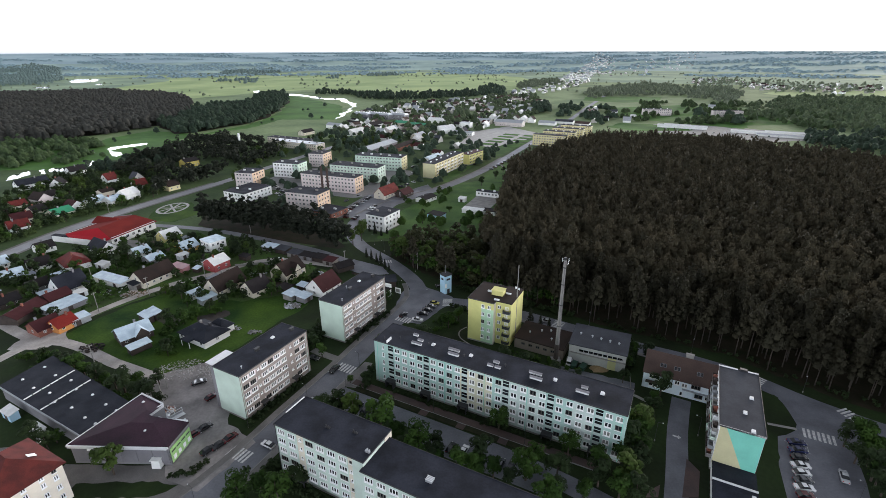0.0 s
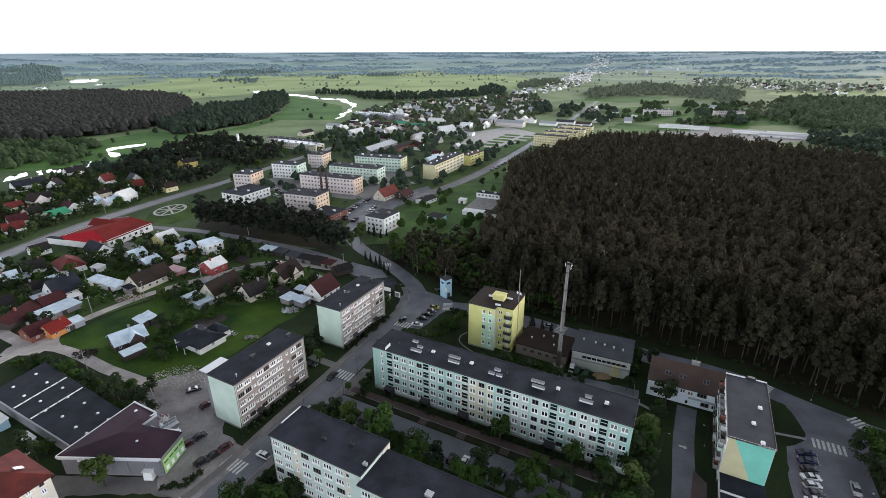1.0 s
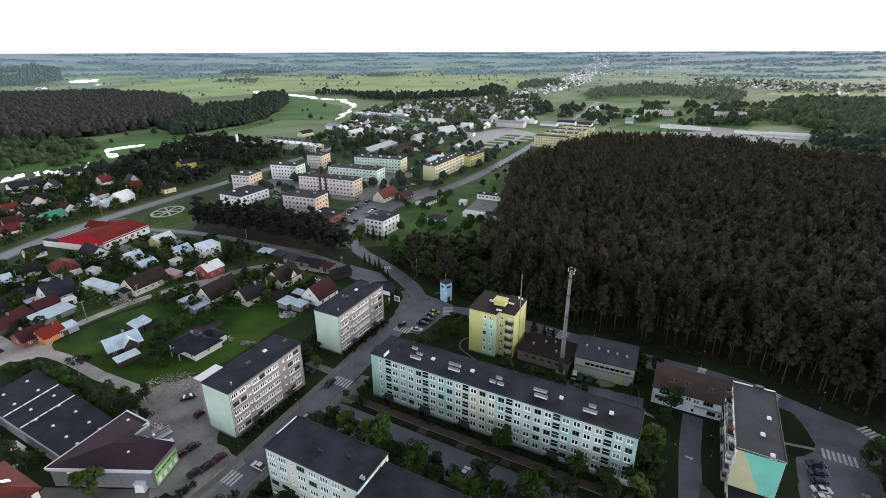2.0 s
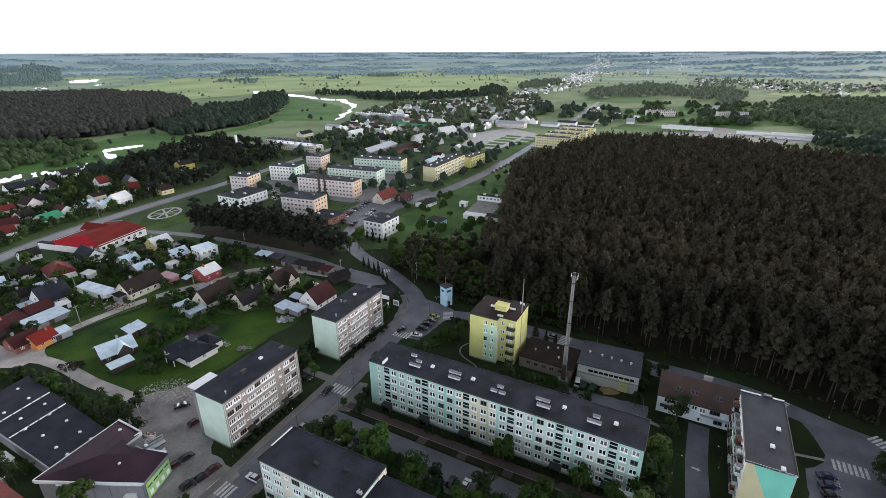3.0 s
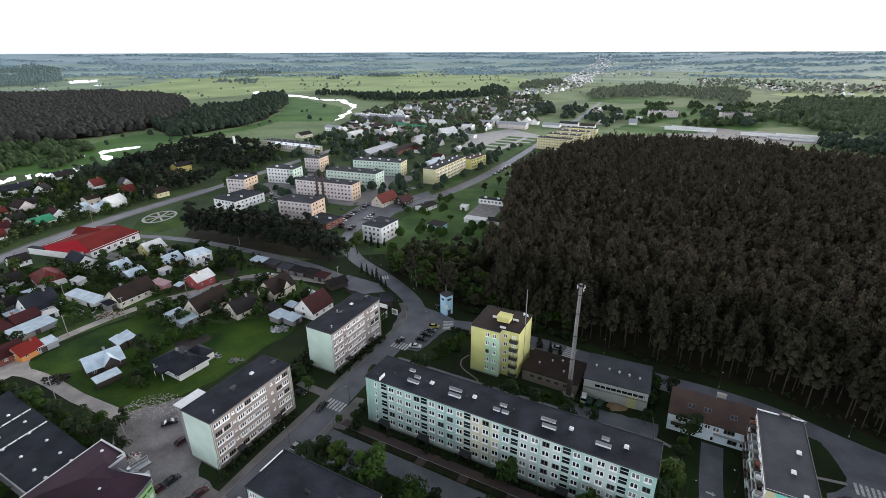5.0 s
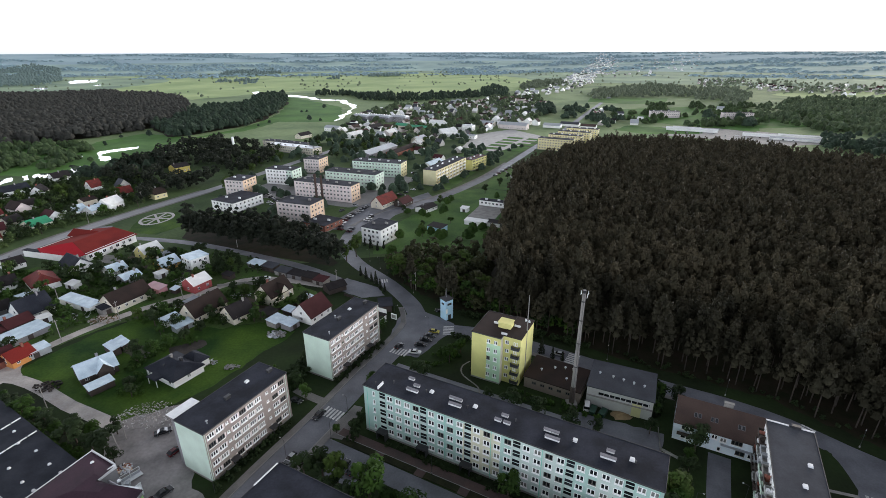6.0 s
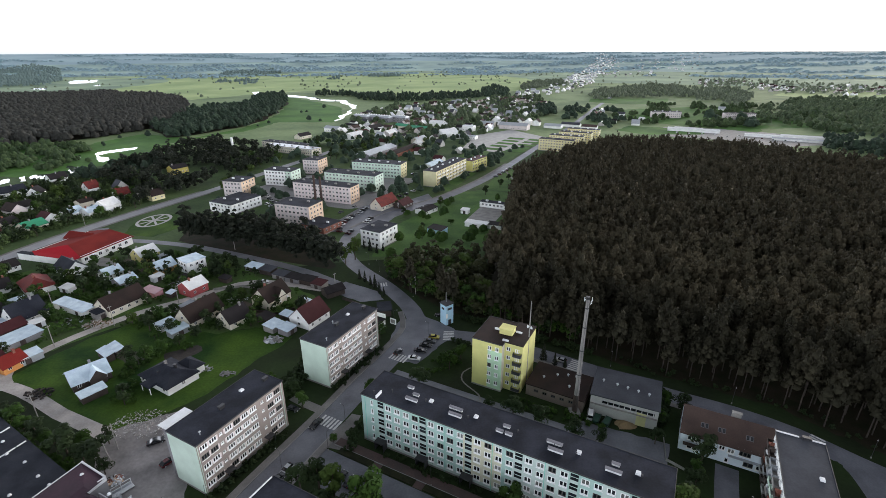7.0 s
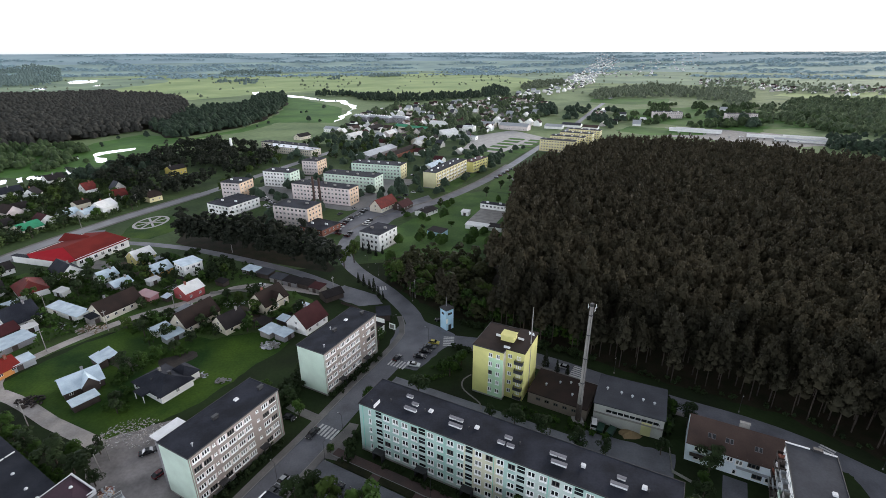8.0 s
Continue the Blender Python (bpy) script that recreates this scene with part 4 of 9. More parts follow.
# the white slab in two steps nearest to the street
def stepped_slab():
    wins = []
    for i, x in enumerate((0.7, 4.0, 9.6, 12.9, 16.2, 19.5)):
        wins.append((x, 2.3, 0.75, 1.5, 3))
    for x in (7.6, 22.6):
        wins.append((x, 0.8, 1.2, 0.9, 1))
    paint = lambda side, u, z: 1 if (side == "front" and (7.0 < u < 9.2 or 22.2 < u < 24.0)) else 0
    b, h = flats("stepped_apartment_slab", -41.5, 94.6, A, 26.6, 11.2, 5, "white five-storey apartment slab with cream stair bays", (ice, cream), sorted(wins), seed=8, colour=paint)
    porch_me = Shape().box(-0.9, -2.2, 2.5, 2.0, 0, 2.75).box(-0.8, -2.1, 0, -0.6, -1.9, 2.5).box(1.7, -2.1, 0, 1.9, -1.9, 2.5).mesh("porch", dark_metal)
    part("porch", porch_me, b, "dark entrance canopy", pose(7.6, 0, 0))
    part("parapet", Shape().side([(26.2, h), (26.75, h), (26.75, h - 1.9), (26.2, h - 1.9)], 8.4, 11.3).mesh("parapet", cream), b)
    stack = Shape().box(0, 0, 0, 1.2, 0.5, 0.5).box(0.2, -0.2, 0.5, 0.5, 0.7, 0.75).box(0.8, -0.1, 0.5, 1.1, 0.6, 0.7).mesh("chimney", zinc)
    part("chimney", stack, b, "pale vent boxes at the roof's end", pose(25.2, 2.6, h + 0.15))
    cowl = Shape().box(0, 0, 0, 1.3, 0.5, 0.35).tube((0.2, 0.25, 0.35), (0.2, 0.25, 0.8), 0.16, 0.16, 6).tube((0.9, 0.25, 0.35), (0.9, 0.25, 0.7), 0.2, 0.12, 6).mesh("roof_vent", dark_metal)
    for u, v in ((12.0, 4.6), (19.0, 6.2)):
        part("roof_vent", cowl, b, "dark roof vent with cowls", pose(u, v, h + 0.15))
    part("roof_edge", Shape().box(-0.34, 4.2, h + 0.02, -0.06, 10.9, h + 0.34).mesh("roof_edge", white_metal), b, "white metal strip on the roof's rim")
    pipe_me = Shape().tube((0, -0.1, 0.2), (0, -0.1, h), 0.08, 0.08, 6).mesh("drain_pipe", dark_metal)
    part("drain_pipe", pipe_me, b, m=pose(0.2, 0, 0))
    wins2 = [(0.9 + 3.3 * i, 2.3, 0.75, 1.5, 3) for i in range(13)]
    o = Vector((-41.5, 94.6, 0)) + U * 26.62 - V * 1.2
    c, h2 = flats("lower_apartment_slab", o.x, o.y, A, 44.0, 11.2, 4, "white four-storey apartment slab with felt roof", (ice, cream), wins2, seed=9, plinth=2.3)
    vent = Shape().box(0, 0, 0, 1.5, 1.5, 0.5).mesh("roof_vent", zinc)
    bar = Shape().box(-0.1, 0, 0.5, 1.6, 0.14, 0.66).mesh("slat", white_metal)
    for u, v in ((14.2, 4.0), (30, 5)):
        g = part("roof_vent", vent, c, "zinc roof vent with slats", pose(u, v, h2 + 0.15))
        for i in range(4):
            part("slat", bar, g, m=pose(0, 0.1 + 0.38 * i, 0))


stepped_slab()


# the yellow tower with balconies
def yellow_house():
    def paint(side, u, z):
        if side == "front":
            return 1 if u > 4.4 and z < 14.0 else 0
        return 0 if side == "right" and 7 < u < 9 else 2 if side == "right" else 0
    b, h = flats("yellow_apartment_house", 9.1, 156.6, A, 9.9, 14.6, 5, "yellow six-storey apartment house with pale green corner", (lemon, lime_pale, cream), [(5.2, 1.2, 0.85, 1.45, 2), (7.6, 1.2, 0.85, 1.45, 2)],
                 right=[(7.5, 1.2, 0.85, 1.45, 2), (10.6, 1.2, 0.85, 1.45, 2), (12.8, 1.0, 0.85, 1.45, 1)], seed=11, storey=3.1, plinth=1.2, colour=paint, roof_paint=roof_brown, roof_label="brown felt roof")
    wing, h2 = Shape(), h
    wing.box(0, 0, 0, 5.8, 13.0, h)
    w = part("wing", wing.mesh("wing", lemon), b, "yellow rear wing", pose(9.88, 2.2, 0))
    part("roof", Shape().box(-0.2, -0.2, 0, 6.0, 13.2, 0.25).mesh("roof", roof_brown), w, m=pose(0, 0, h))
    win_me, pane_me = window_mesh(1.3, 1.4, 2), pane_mesh(1.3, 1.4, glass)
    slab = Shape().box(0, -1.3, -0.15, 2.6, 0, 0).mesh("balcony", concrete)
    rail = Shape().box(0, -1.32, 0, 2.6, -1.24, 1.0).box(0, -1.3, 0, 0.06, 0, 1.0).box(2.54, -1.3, 0, 2.6, 0, 1.0).mesh("rail", dark_metal)
    for k in range(5):
        z = 1.2 + 3.1 * k
        g = part("window", win_me, b, m=pose(10.6, 2.03, z + 0.85))
        part("pane", pane_me, g)
        bal = part("balcony", slab, b, "small balcony with dark rail", pose(12.9, 2.2, z))
        part("rail", rail, bal)
        part("window", win_me, b, m=pose(13.4, 2.03, z + 0.85))
    part("lift_house", Shape().box(0, 0, 0, 4.2, 3.2, 2.0).box(-0.2, -0.2, 2.0, 4.4, 3.4, 2.15).mesh("lift_house", lemon), b, "yellow roof house", pose(6.6, 6.0, h))
    arm = Shape().box(0, 0, 0, 1.9, 0.5, 0.6).mesh("roof_vent", white_metal)
    for u, v in ((4.4, 7.6), (11.2, 8.6), (9.0, 2.4)):
        part("roof_vent", arm, b, "pale roof vent", pose(u, v, h + 0.15))


yellow_house()


# the balcony block with the painted gable, and its low annexes
def balcony_block():
    o = Vector((81.0, 119.4, 0))
    b, h = flats("balcony_apartment_block", o.x, o.y, A - 90, 27.5, 9.6, 4, "grey-roofed apartment block with balconies and painted gable", (white_wall, teal_paint, cream), [(1.0 + 3.3 * i, 1.5, 0.85, 1.45, 2) for i in range(8)],
                 seed=13, plinth=2.4, rim=0.35, roof_paint=roof_grey)
    # gable painted teal and straw on a slant
    g = Shape()
    x = 27.53
    g.add([(x, 0.05, 2.4), (x, 0.05, h), (x, 1.4, h), (x, 6.8, 2.4)], [(0, 3, 2, 1)], 0)
    g.add([(x, 1.4, h), (x, 9.55, h), (x, 9.55, 2.4), (x, 6.8, 2.4)], [(0, 3, 2, 1)], 1)
    part("gable", g.mesh("gable", straw, teal_paint), b, "gable painted straw and teal on a slant")
    part("parapet", Shape().box(-0.25, -0.2, h + 0.1, 0.05, 4.6, h + 0.42).mesh("parapet", white_metal), b, "white end parapet")
    part("parapet", Shape().box(-0.25, 7.2, h + 0.1, 0.05, 9.8, h + 0.42).mesh("parapet", white_metal), b, "white end parapet")
    part("chimney", Shape().box(-0.4, 5.2, h + 0.1, 0.4, 6.8, h + 0.8).box(-0.5, 5.1, h + 0.8, 0.5, 6.9, h + 0.9).mesh("chimney", dark_metal), b)
    e = Shape().box(27.45, -0.1, h - 0.05, 27.68, 9.7, h + 0.32)
    part("gable_cap", e.mesh("gable_cap", white_metal), b)
    slab = Shape().box(0, -1.3, -0.16, 2.6, 0, 0).mesh("balcony", concrete)
    rails = [Shape().box(0, -1.34, 0, 2.6, -1.26, 1.0).box(0, -1.3, 0, 0.06, 0, 1.0).box(2.54, -1.3, 0, 2.6, 0, 1.0).mesh("rail", m) for m in (concrete, wall_paint("dull_panel", (0.36, 0.37, 0.35)), mint, zinc, dark_wood)]
    screens = [Shape().box(0, -1.2, 0.0, 0.9, -0.5, hh).box(0.95, -1.0, 0.0, 1.15, -0.2, 1.9).mesh("screen", m) for hh, m in ((1.3, dark_wood), (1.5, white_metal), (1.2, brick_wall))]
    rng = random.Random(3)
    for i in range(8):
        for k in range(4):
            bal = part("balcony", slab, b, "balcony with pale panel rail", pose(0.5 + 3.3 * i, 0, 2.4 + 2.8 * k + 0.1))
            part("rail", rng.choice(rails), bal)
            if rng.random() < 0.6:
                part("screen", rng.choice(screens), bal, m=pose(rng.choice((0.1, 1.4)), 0, 0))
    for u, v in ((12.1, 6.9), (19.3, 5.1), (26.0, 6.6)):
        part("roof_hatch", Shape().taper(0, 0, 0, 1.1, 1.0, 0.45, 0.1, 0.1).mesh("roof_hatch", white_metal), b, "white skylight hatch", pose(u, v, h + 0.15))
    p = o + U * 0.3 - V * 27.6
    a = thing("annex", pose(p.x, p.y, 0, 0, 0, A - 90), "low annex with dark felt roof and pale parapet", "building")
    part("wall", Shape().box(0, 0, 0, 7, 9.4, 2.9).mesh("wall", white_wall), a)
    part("roof", Shape().box(-0.0, -0.15, 2.9, 7.1, 9.55, 3.05).mesh("roof", roof_navy), a)
    part("parapet", Shape().box(6.6, -0.15, 3.05, 7.0, 9.5, 3.8).mesh("parapet", white_metal), a, "white parapet rail")
    p = o + U * 0.3 - V * 34.65
    a = thing("annex", pose(p.x, p.y, 0, 0, 0, A - 90), "low grey-roofed annex of the balcony block", "building")
    part("wall", Shape().box(0, 0, 0, 22, 9.4, 3.3).mesh("wall", white_wall), a)
    part("roof", Shape().box(0, -0.15, 3.3, 22.1, 9.55, 3.5).mesh("roof", roof_felt), a)
    part("roof_vent", Shape().box(0, 0, 0, 1.4, 0.8, 0.8).mesh("roof_vent", white_metal), a, m=pose(2.0, 8.0, 3.5))


balcony_block()


# ---- halls, works and towers ----
KEEP = []                      # places that trees stay clear of: x, y, radius


def keep(x, y, r):
    KEEP.append((x, y, r))


for c, d, r in ((-21.9, 132.0, 76.4),):
    for i in range(14):
        p = Vector((c, d, 0)) + U * (3 + 5.6 * i) + V * 5.5
        keep(p.x, p.y, 8.5)
for c, d in ((-57.4, 113.2), (-36.3, 154.0)):
    for i in range(5):
        p = Vector((c, d, 0)) + V * (2 + 5.6 * i) - U * 5.6
        keep(p.x, p.y, 8.5)
for i in range(13):
    p = Vector((-41.5, 94.6, 0)) + U * (2 + 5.6 * i) + V * 5.5
    keep(p.x, p.y, 8.5)
for i in range(12):
    p = Vector((81, 119.4, 0)) - V * (2 + 5 * i) + U * 5
    keep(p.x, p.y, 7.5)
keep(18, 161, 12), keep(32, 158, 12), keep(50, 146, 11), keep(56, 143, 11), keep(1.2, 194.7, 4), keep(70, 132, 9), keep(80, 127, 9)


def prism_hall(name, outline, height, label, wall, roof, rise=0.0, category="building"):
    """A hall over an outline, with a felt roof that has a low edge."""
    cx, cy = sum(p[0] for p in outline) / len(outline), sum(p[1] for p in outline) / len(outline)
    b = thing(name, pose(cx, cy, 0), label, category)
    loc = [(x - cx, y - cy) for x, y in outline]
    part("wall", Shape().prism(loc, 0, height).mesh("wall", wall), b)
    big = [(x * 1.025, y * 1.025) for x, y in loc]
    s = Shape()
    if rise:
        n = len(big)
        s.prism(big, height, height + 0.35)
        top = [(x, y, height + 0.35) for x, y in big] + [(x * 0.25, y * 0.25, height + 0.35 + rise) for x, y in big]
        s.add(top, [tuple(range(n, 2 * n))] + [(i, (i + 1) % n, n + (i + 1) % n, n + i) for i in range(n)])
    else:
        s.prism(big, height, height + 0.3)
    part("roof", s.mesh("roof", roof), b)
    for x, y in outline:
        keep(x, y, 5)
    keep(cx, cy, 11)
    return b, (cx, cy)


# the plum-roofed shop
b, c = prism_hall("shop_hall", [(-96.5, 97.6), (-70.8, 96.8), (-69.8, 105.6), (-75.5, 106.2), (-82.0, 108.4), (-80.2, 112.6), (-89.0, 117.2)], 6.0, "low shop hall with plum metal roof and grey panel walls", grey_wall, plum_felt, 1.2, "shop")
part("soffit", Shape().box(-96.6 - c[0], 96.9 - c[1], 5.4, -70.7 - c[0], 97.3 - c[1], 5.85).mesh("soffit", white_metal), b, "pale strip under the eaves", pose(0, -0.35, 0, 0, 0, -1.8))
panel_me = Shape().box(0, -0.12, 0, 4.0, 0, 4.2).mesh("wall_panel", wall_paint("silver_panel", (0.20, 0.195, 0.21), 0.15))
for i in range(6):
    part("wall_panel", panel_me, b, m=pose(-95.8 - c[0] + 4.15 * i, 97.45 - c[1] - 0.13 * i, 0.9, 0, 0, -1.8))
slot = Shape().box(0, -0.16, 0, 1.4, 0.02, 0.5).mesh("window", white_frame)
for x in (-92, -86, -83, -76.5, -74.6):
    part("window", slot, b, "narrow white strip window", pose(x - c[0], 97.2 - c[1], 4.6, 0, 0, -1.8))
part("entrance", Shape().taper(1.2, -1.5, 0, 3.6, 0, 2.6, 0.2, 0.2).box(1.1, -1.6, 2.6, 3.7, 0.1, 2.75).mesh("entrance", white_wall), b, "white entrance porch", pose(-76.6 - c[0], 97.0 - c[1], 0, 0, 0, -1.8))
sign = Shape().box(0, -0.15, 0, 8.2, 0.0, 4.4, 0)
part("sign_panel", sign.mesh("sign_panel", wall_paint("green_board", (0.36, 0.60, 0.24))), b, "bright green sign panel", pose(-70.7 - c[0] + 0.1, 97.0 - c[1], 0.6, 0, 0, 83))
mark = Shape().box(0, -0.24, 0, 1.0, -0.12, 1.3).mesh("sign_bar", white_frame)
mark2 = Shape().box(0, -0.24, 0, 1.5, -0.12, 0.35).mesh("sign_bar", dark_metal)
for i in range(4):
    part("sign_bar", mark, b, "white window on the sign panel", pose(-70.7 - c[0] + 0.1 + 0.12 * (0.6 + 2.0 * i), 97.0 - c[1] + 0.99 * (0.6 + 2.0 * i), 1.2, 0, 0, 83))
    part("sign_bar", mark2, b, "plain dark bar of lettering", pose(-70.7 - c[0] + 0.1 + 0.12 * (0.3 + 2.0 * i), 97.0 - c[1] + 0.99 * (0.3 + 2.0 * i), 3.7, 0, 0, 83))
dome = Shape().tube((0, 0, 0), (0, 0, 0.32), 0.48, 0.34, 8).tube((0, 0, 0.32), (0, 0, 0.45), 0.34, 0.12, 8).mesh("roof_dome", white_metal)
for x, y in ((-79, 101.5), (-86, 113), (-76, 107.5)):
    part("roof_dome", dome, b, "small white roof dome", pose(x - c[0], y - c[1], 6.9))
for x0, y0, x1, y1, dz in ((-97.0, 97.0, -70.4, 96.2, -0.12), (-97.0, 97.2, -89.1, 117.7, -0.12)):
    l = math.hypot(x1 - x0, y1 - y0)
    part("roof_edge", Shape().box(0, -0.14, 5.95, l, 0.14, 6.42).mesh("roof_edge", white_metal), b, "stained white eaves board", pose(x0 - c[0], y0 - c[1], 0, 0, 0, math.degrees(math.atan2(y1 - y0, x1 - x0))))
for x0, y0, x1, y1 in ((-82.0, 108.4, -80.2, 112.6), (-89.0, 117.2, -80.2, 112.6), (-75.5, 106.2, -69.9, 105.7)):
    l = math.hypot(x1 - x0, y1 - y0)
    part("parapet", Shape().box(0, -0.15, 5.6, l, 0.15, 6.9).mesh("parapet", white_metal), b, "pale parapet board", pose(x0 - c[0], y0 - c[1], 0, 0, 0, math.degrees(math.atan2(y1 - y0, x1 - x0))))
porch = thing("loading_shed", pose(-80.6, 109.8, 0, 0, 0, -25), "cluttered loading shed of white panels and boards", "shed")
part("panel", Shape().box(0, 0, 0, 7, 0.2, 4.6).mesh("panel", white_metal), porch)
part("panel", Shape().box(0, 0, 0, 0.2, 3.0, 4.0).mesh("panel", white_metal), porch, m=pose(6.8, 0.2, 0))
for i in range(9):
    rr = random.Random(i)
    part("crate", Shape().box(0, 0, 0, rr.uniform(0.8, 1.6), rr.uniform(0.6, 1.2), rr.uniform(0.5, 1.6)).mesh("crate", rr.choice((concrete, dark_wood, zinc, white_metal))), porch, m=pose(rr.uniform(0.5, 6), rr.uniform(0.6, 3.0), 0, 0, 0, rr.uniform(0, 90)))

# the long dark hall with skylight domes
b, c = prism_hall("dark_hall", [(-136.2, 123.2), (-94.8, 101.2), (-88.9, 113.6), (-131.5, 138.8)], 4.6, "long low hall with dark felt roof and white seams", grey_wall, roof_navy, 0.0, "hall")
for t in (0.30, 0.50):
    p0 = Vector((-136.2, 123.2, 0)).lerp(Vector((-94.8, 101.2, 0)), t)
    p1 = Vector((-131.5, 138.8, 0)).lerp(Vector((-88.9, 113.6, 0)), t)
    d = p1 - p0
    for k in range(6):
        q = p0 + d * (k / 6)
        part("seam", Shape().box(0, -0.18, 4.90, d.length / 6 - 0.3, 0.18, 5.10).mesh("seam", white_metal), b, "white roof seam", pose(q.x - c[0], q.y - c[1], 0, 0, 0, math.degrees(math.atan2(d.y, d.x))))
part("fascia", Shape().box(0, -0.3, 4.2, 46.4, -0.05, 4.85).mesh("fascia", zinc), b, "stained grey fascia", pose(-136.2 - c[0], 123.2 - c[1] - 0.1, 0, 0, 0, -28.0))
for i in range(7):
    for k in range(2):
        t, w = (i + 0.5) / 7, (0.3, 0.72)[k]
        q = Vector((-136.2, 123.2, 0)).lerp(Vector((-94.8, 101.2, 0)), t).lerp(Vector((-131.5, 138.8, 0)).lerp(Vector((-88.9, 113.6, 0)), t), w)
        part("roof_dome", dome, b, "white skylight dome", pose(q.x - c[0] + (i % 3) * 0.7, q.y - c[1] - (i % 2) * 0.9, 4.85))

# workshop with a pale wall, boiler house, chimney and mast
w = thing("workshop", pose(43.4, 142.9, 0, 0, 0, -24.4), "pale workshop with strip window and yellow door", "workshop")
part("wall", Shape().box(0, 0, 0, 18.6, 14, 6.6).mesh("wall", wall_paint("workshop_plaster", (0.45, 0.44, 0.42), 0.12)), w)
part("roof", Shape().box(-0.3, -0.4, 6.6, 18.9, 14.3, 6.95).mesh("roof", roof_grey), w)
part("strip_window", Shape().box(3.4, -0.05, 4.5, 17.6, 0.03, 5.3).mesh("strip_window", glass), w)
for i in range(9):
    part("mullion", Shape().box(0, -0.09, 4.5, 0.12, 0, 5.3).mesh("mullion", white_frame), w, m=pose(4.9 + 1.55 * i, 0, 0))
part("door", Shape().box(13.0, -0.1, 0, 15.6, 0.02, 4.4).mesh("door", wall_paint("yellow_door", (0.58, 0.55, 0.28))), w, "pale yellow double door")
part("shelf_slab", Shape().box(0, -0.5, 3.6, 18.6, 0, 3.8).mesh("shelf_slab", concrete), w)
cap = Shape().tube((0, 0, 0), (0, 0, 0.6), 0.2, 0.2, 8).tube((0, 0, 0.6), (0, 0, 0.9), 0.42, 0.2, 8).mesh("roof_cowl", zinc)
for x in (2.6, 6.6, 9.6, 12.6, 15.6):
    part("roof_cowl", cap, w, "zinc roof cowl", pose(x, 7.4 - 0.12 * x, 6.95))
w = thing("boiler_house", pose(25.8, 151.2, 0, 0, 0, -29), "low boiler house with dark felt roof", "building")
part("wall", Shape().box(0, 0, 0, 17.8, 12.5, 4.0).mesh("wall", wall_paint("boiler_plaster", (0.21, 0.17, 0.14), 0.2)), w)
part("roof", Shape().box(-0.3, -0.4, 4.0, 18.0, 12.8, 4.3).mesh("roof", roof_brown), w)
wm, pm = window_mesh(1.4, 1.0, 2, m=old_frame), pane_mesh(1.4, 1.0, glass)
for i in range(5):
    g = part("window", wm, w, m=pose(2.6 + 2.7 * i, -0.12, 1.9))
    part("pane", pm, g)
for x, y in ((4, 5), (7.5, 8), (10.5, 9.5), (13, 9.8), (12.4, 4)):
    part("roof_cowl", cap, w, m=pose(x, y, 4.3))
w = thing("chimney_stack", pose(38.9, 142.1, 0), "tall pale concrete chimney stack with steel bands", "chimney")
part("shaft", Shape().tube((0, 0, 0), (0, 0, 38.6), 0.74, 0.46, 20).mesh("shaft", surface("stack_concrete", (0.25, 0.235, 0.22), 0.9, 0.15, 0.2, 2.0, 0.2, tint=(0.16, 0.15, 0.145))), w)
part("sleeve", Shape().tube((0, 0, 0), (0, 0, 7.0), 0.82, 0.76, 20).mesh("sleeve", dark_wood), w, "sooty brown lower shaft")
for z in (14, 22, 29.5, 35.5, 38.3):
    r = 0.74 - 0.28 * z / 38.6 + 0.04
    part("band", Shape().tube((0, 0, z), (0, 0, z + 0.35), r, r, 20).mesh("band", dark_metal), w)
part("lip", Shape().tube((0, 0, 38.6), (0, 0, 39.1), 0.52, 0.52, 20).mesh("lip", dark_metal), w)
part("ladder", Shape().box(-0.25, -1.0, 4, -0.19, -0.92, 38).box(0.19, -1.0, 4, 0.25, -0.92, 38).mesh("ladder", dark_metal), w)
for x, y, z in ((0.95, 0.2, 36.5), (1.0, -0.3, 37.7), (-0.8, 0.4, 37.5)):
    part("antenna", Shape().tube((0, 0, 0), (0, 0, 1.3), 0.09, 0.09, 6).tube((0.05, 0, 0.5), (0.25, 0, 0.5), 0.26, 0.08, 8).mesh("antenna", white_metal), w, "white antenna", pose(x, y, z))
part("base_house", Shape().taper(-1.7, -1.5, 0, 1.7, 1.5, 1.2, 0.2, 0.2).mesh("base_house", concrete), w)
keep(38.9, 142.1, 3)
w = thing("radio_mast", pose(26.7, 156.6, 0), "slender grey steel radio mast with dishes", "mast")
part("pole", Shape().tube((0, 0, 0), (0, 0, 30.0), 0.26, 0.12, 8).mesh("pole", concrete), w)
for z, a in ((20.5, 20), (21.2, 190)):
    part("dish", Shape().tube((0.2, 0, 0), (0.7, 0, 0.05), 0.15, 0.55, 10).mesh("dish", white_metal), w, "pale antenna dish", pose(0, 0, z, 0, 0, a))

# pale blue transformer tower
w = thing("transformer_tower", pose(1.2, 194.9, 0, 0, 0, 38), "pale blue transformer tower with flat dark cap", "tower")
part("wall", Shape().box(-1.8, -1.8, 0, 1.8, 1.8, 8.6).mesh("wall", sky_blue), w)
part("roof", Shape().box(-2.05, -2.05, 8.6, 2.05, 2.05, 8.95).mesh("roof", dark_metal), w)
part("door", Shape().box(-0.7, -1.86, 0, 0.7, -1.78, 2.2).mesh("door", dark_metal), w)
part("louvre", Shape().box(-1.0, -1.86, 6.4, 1.0, -1.78, 7.3).mesh("louvre", dark_metal), w)
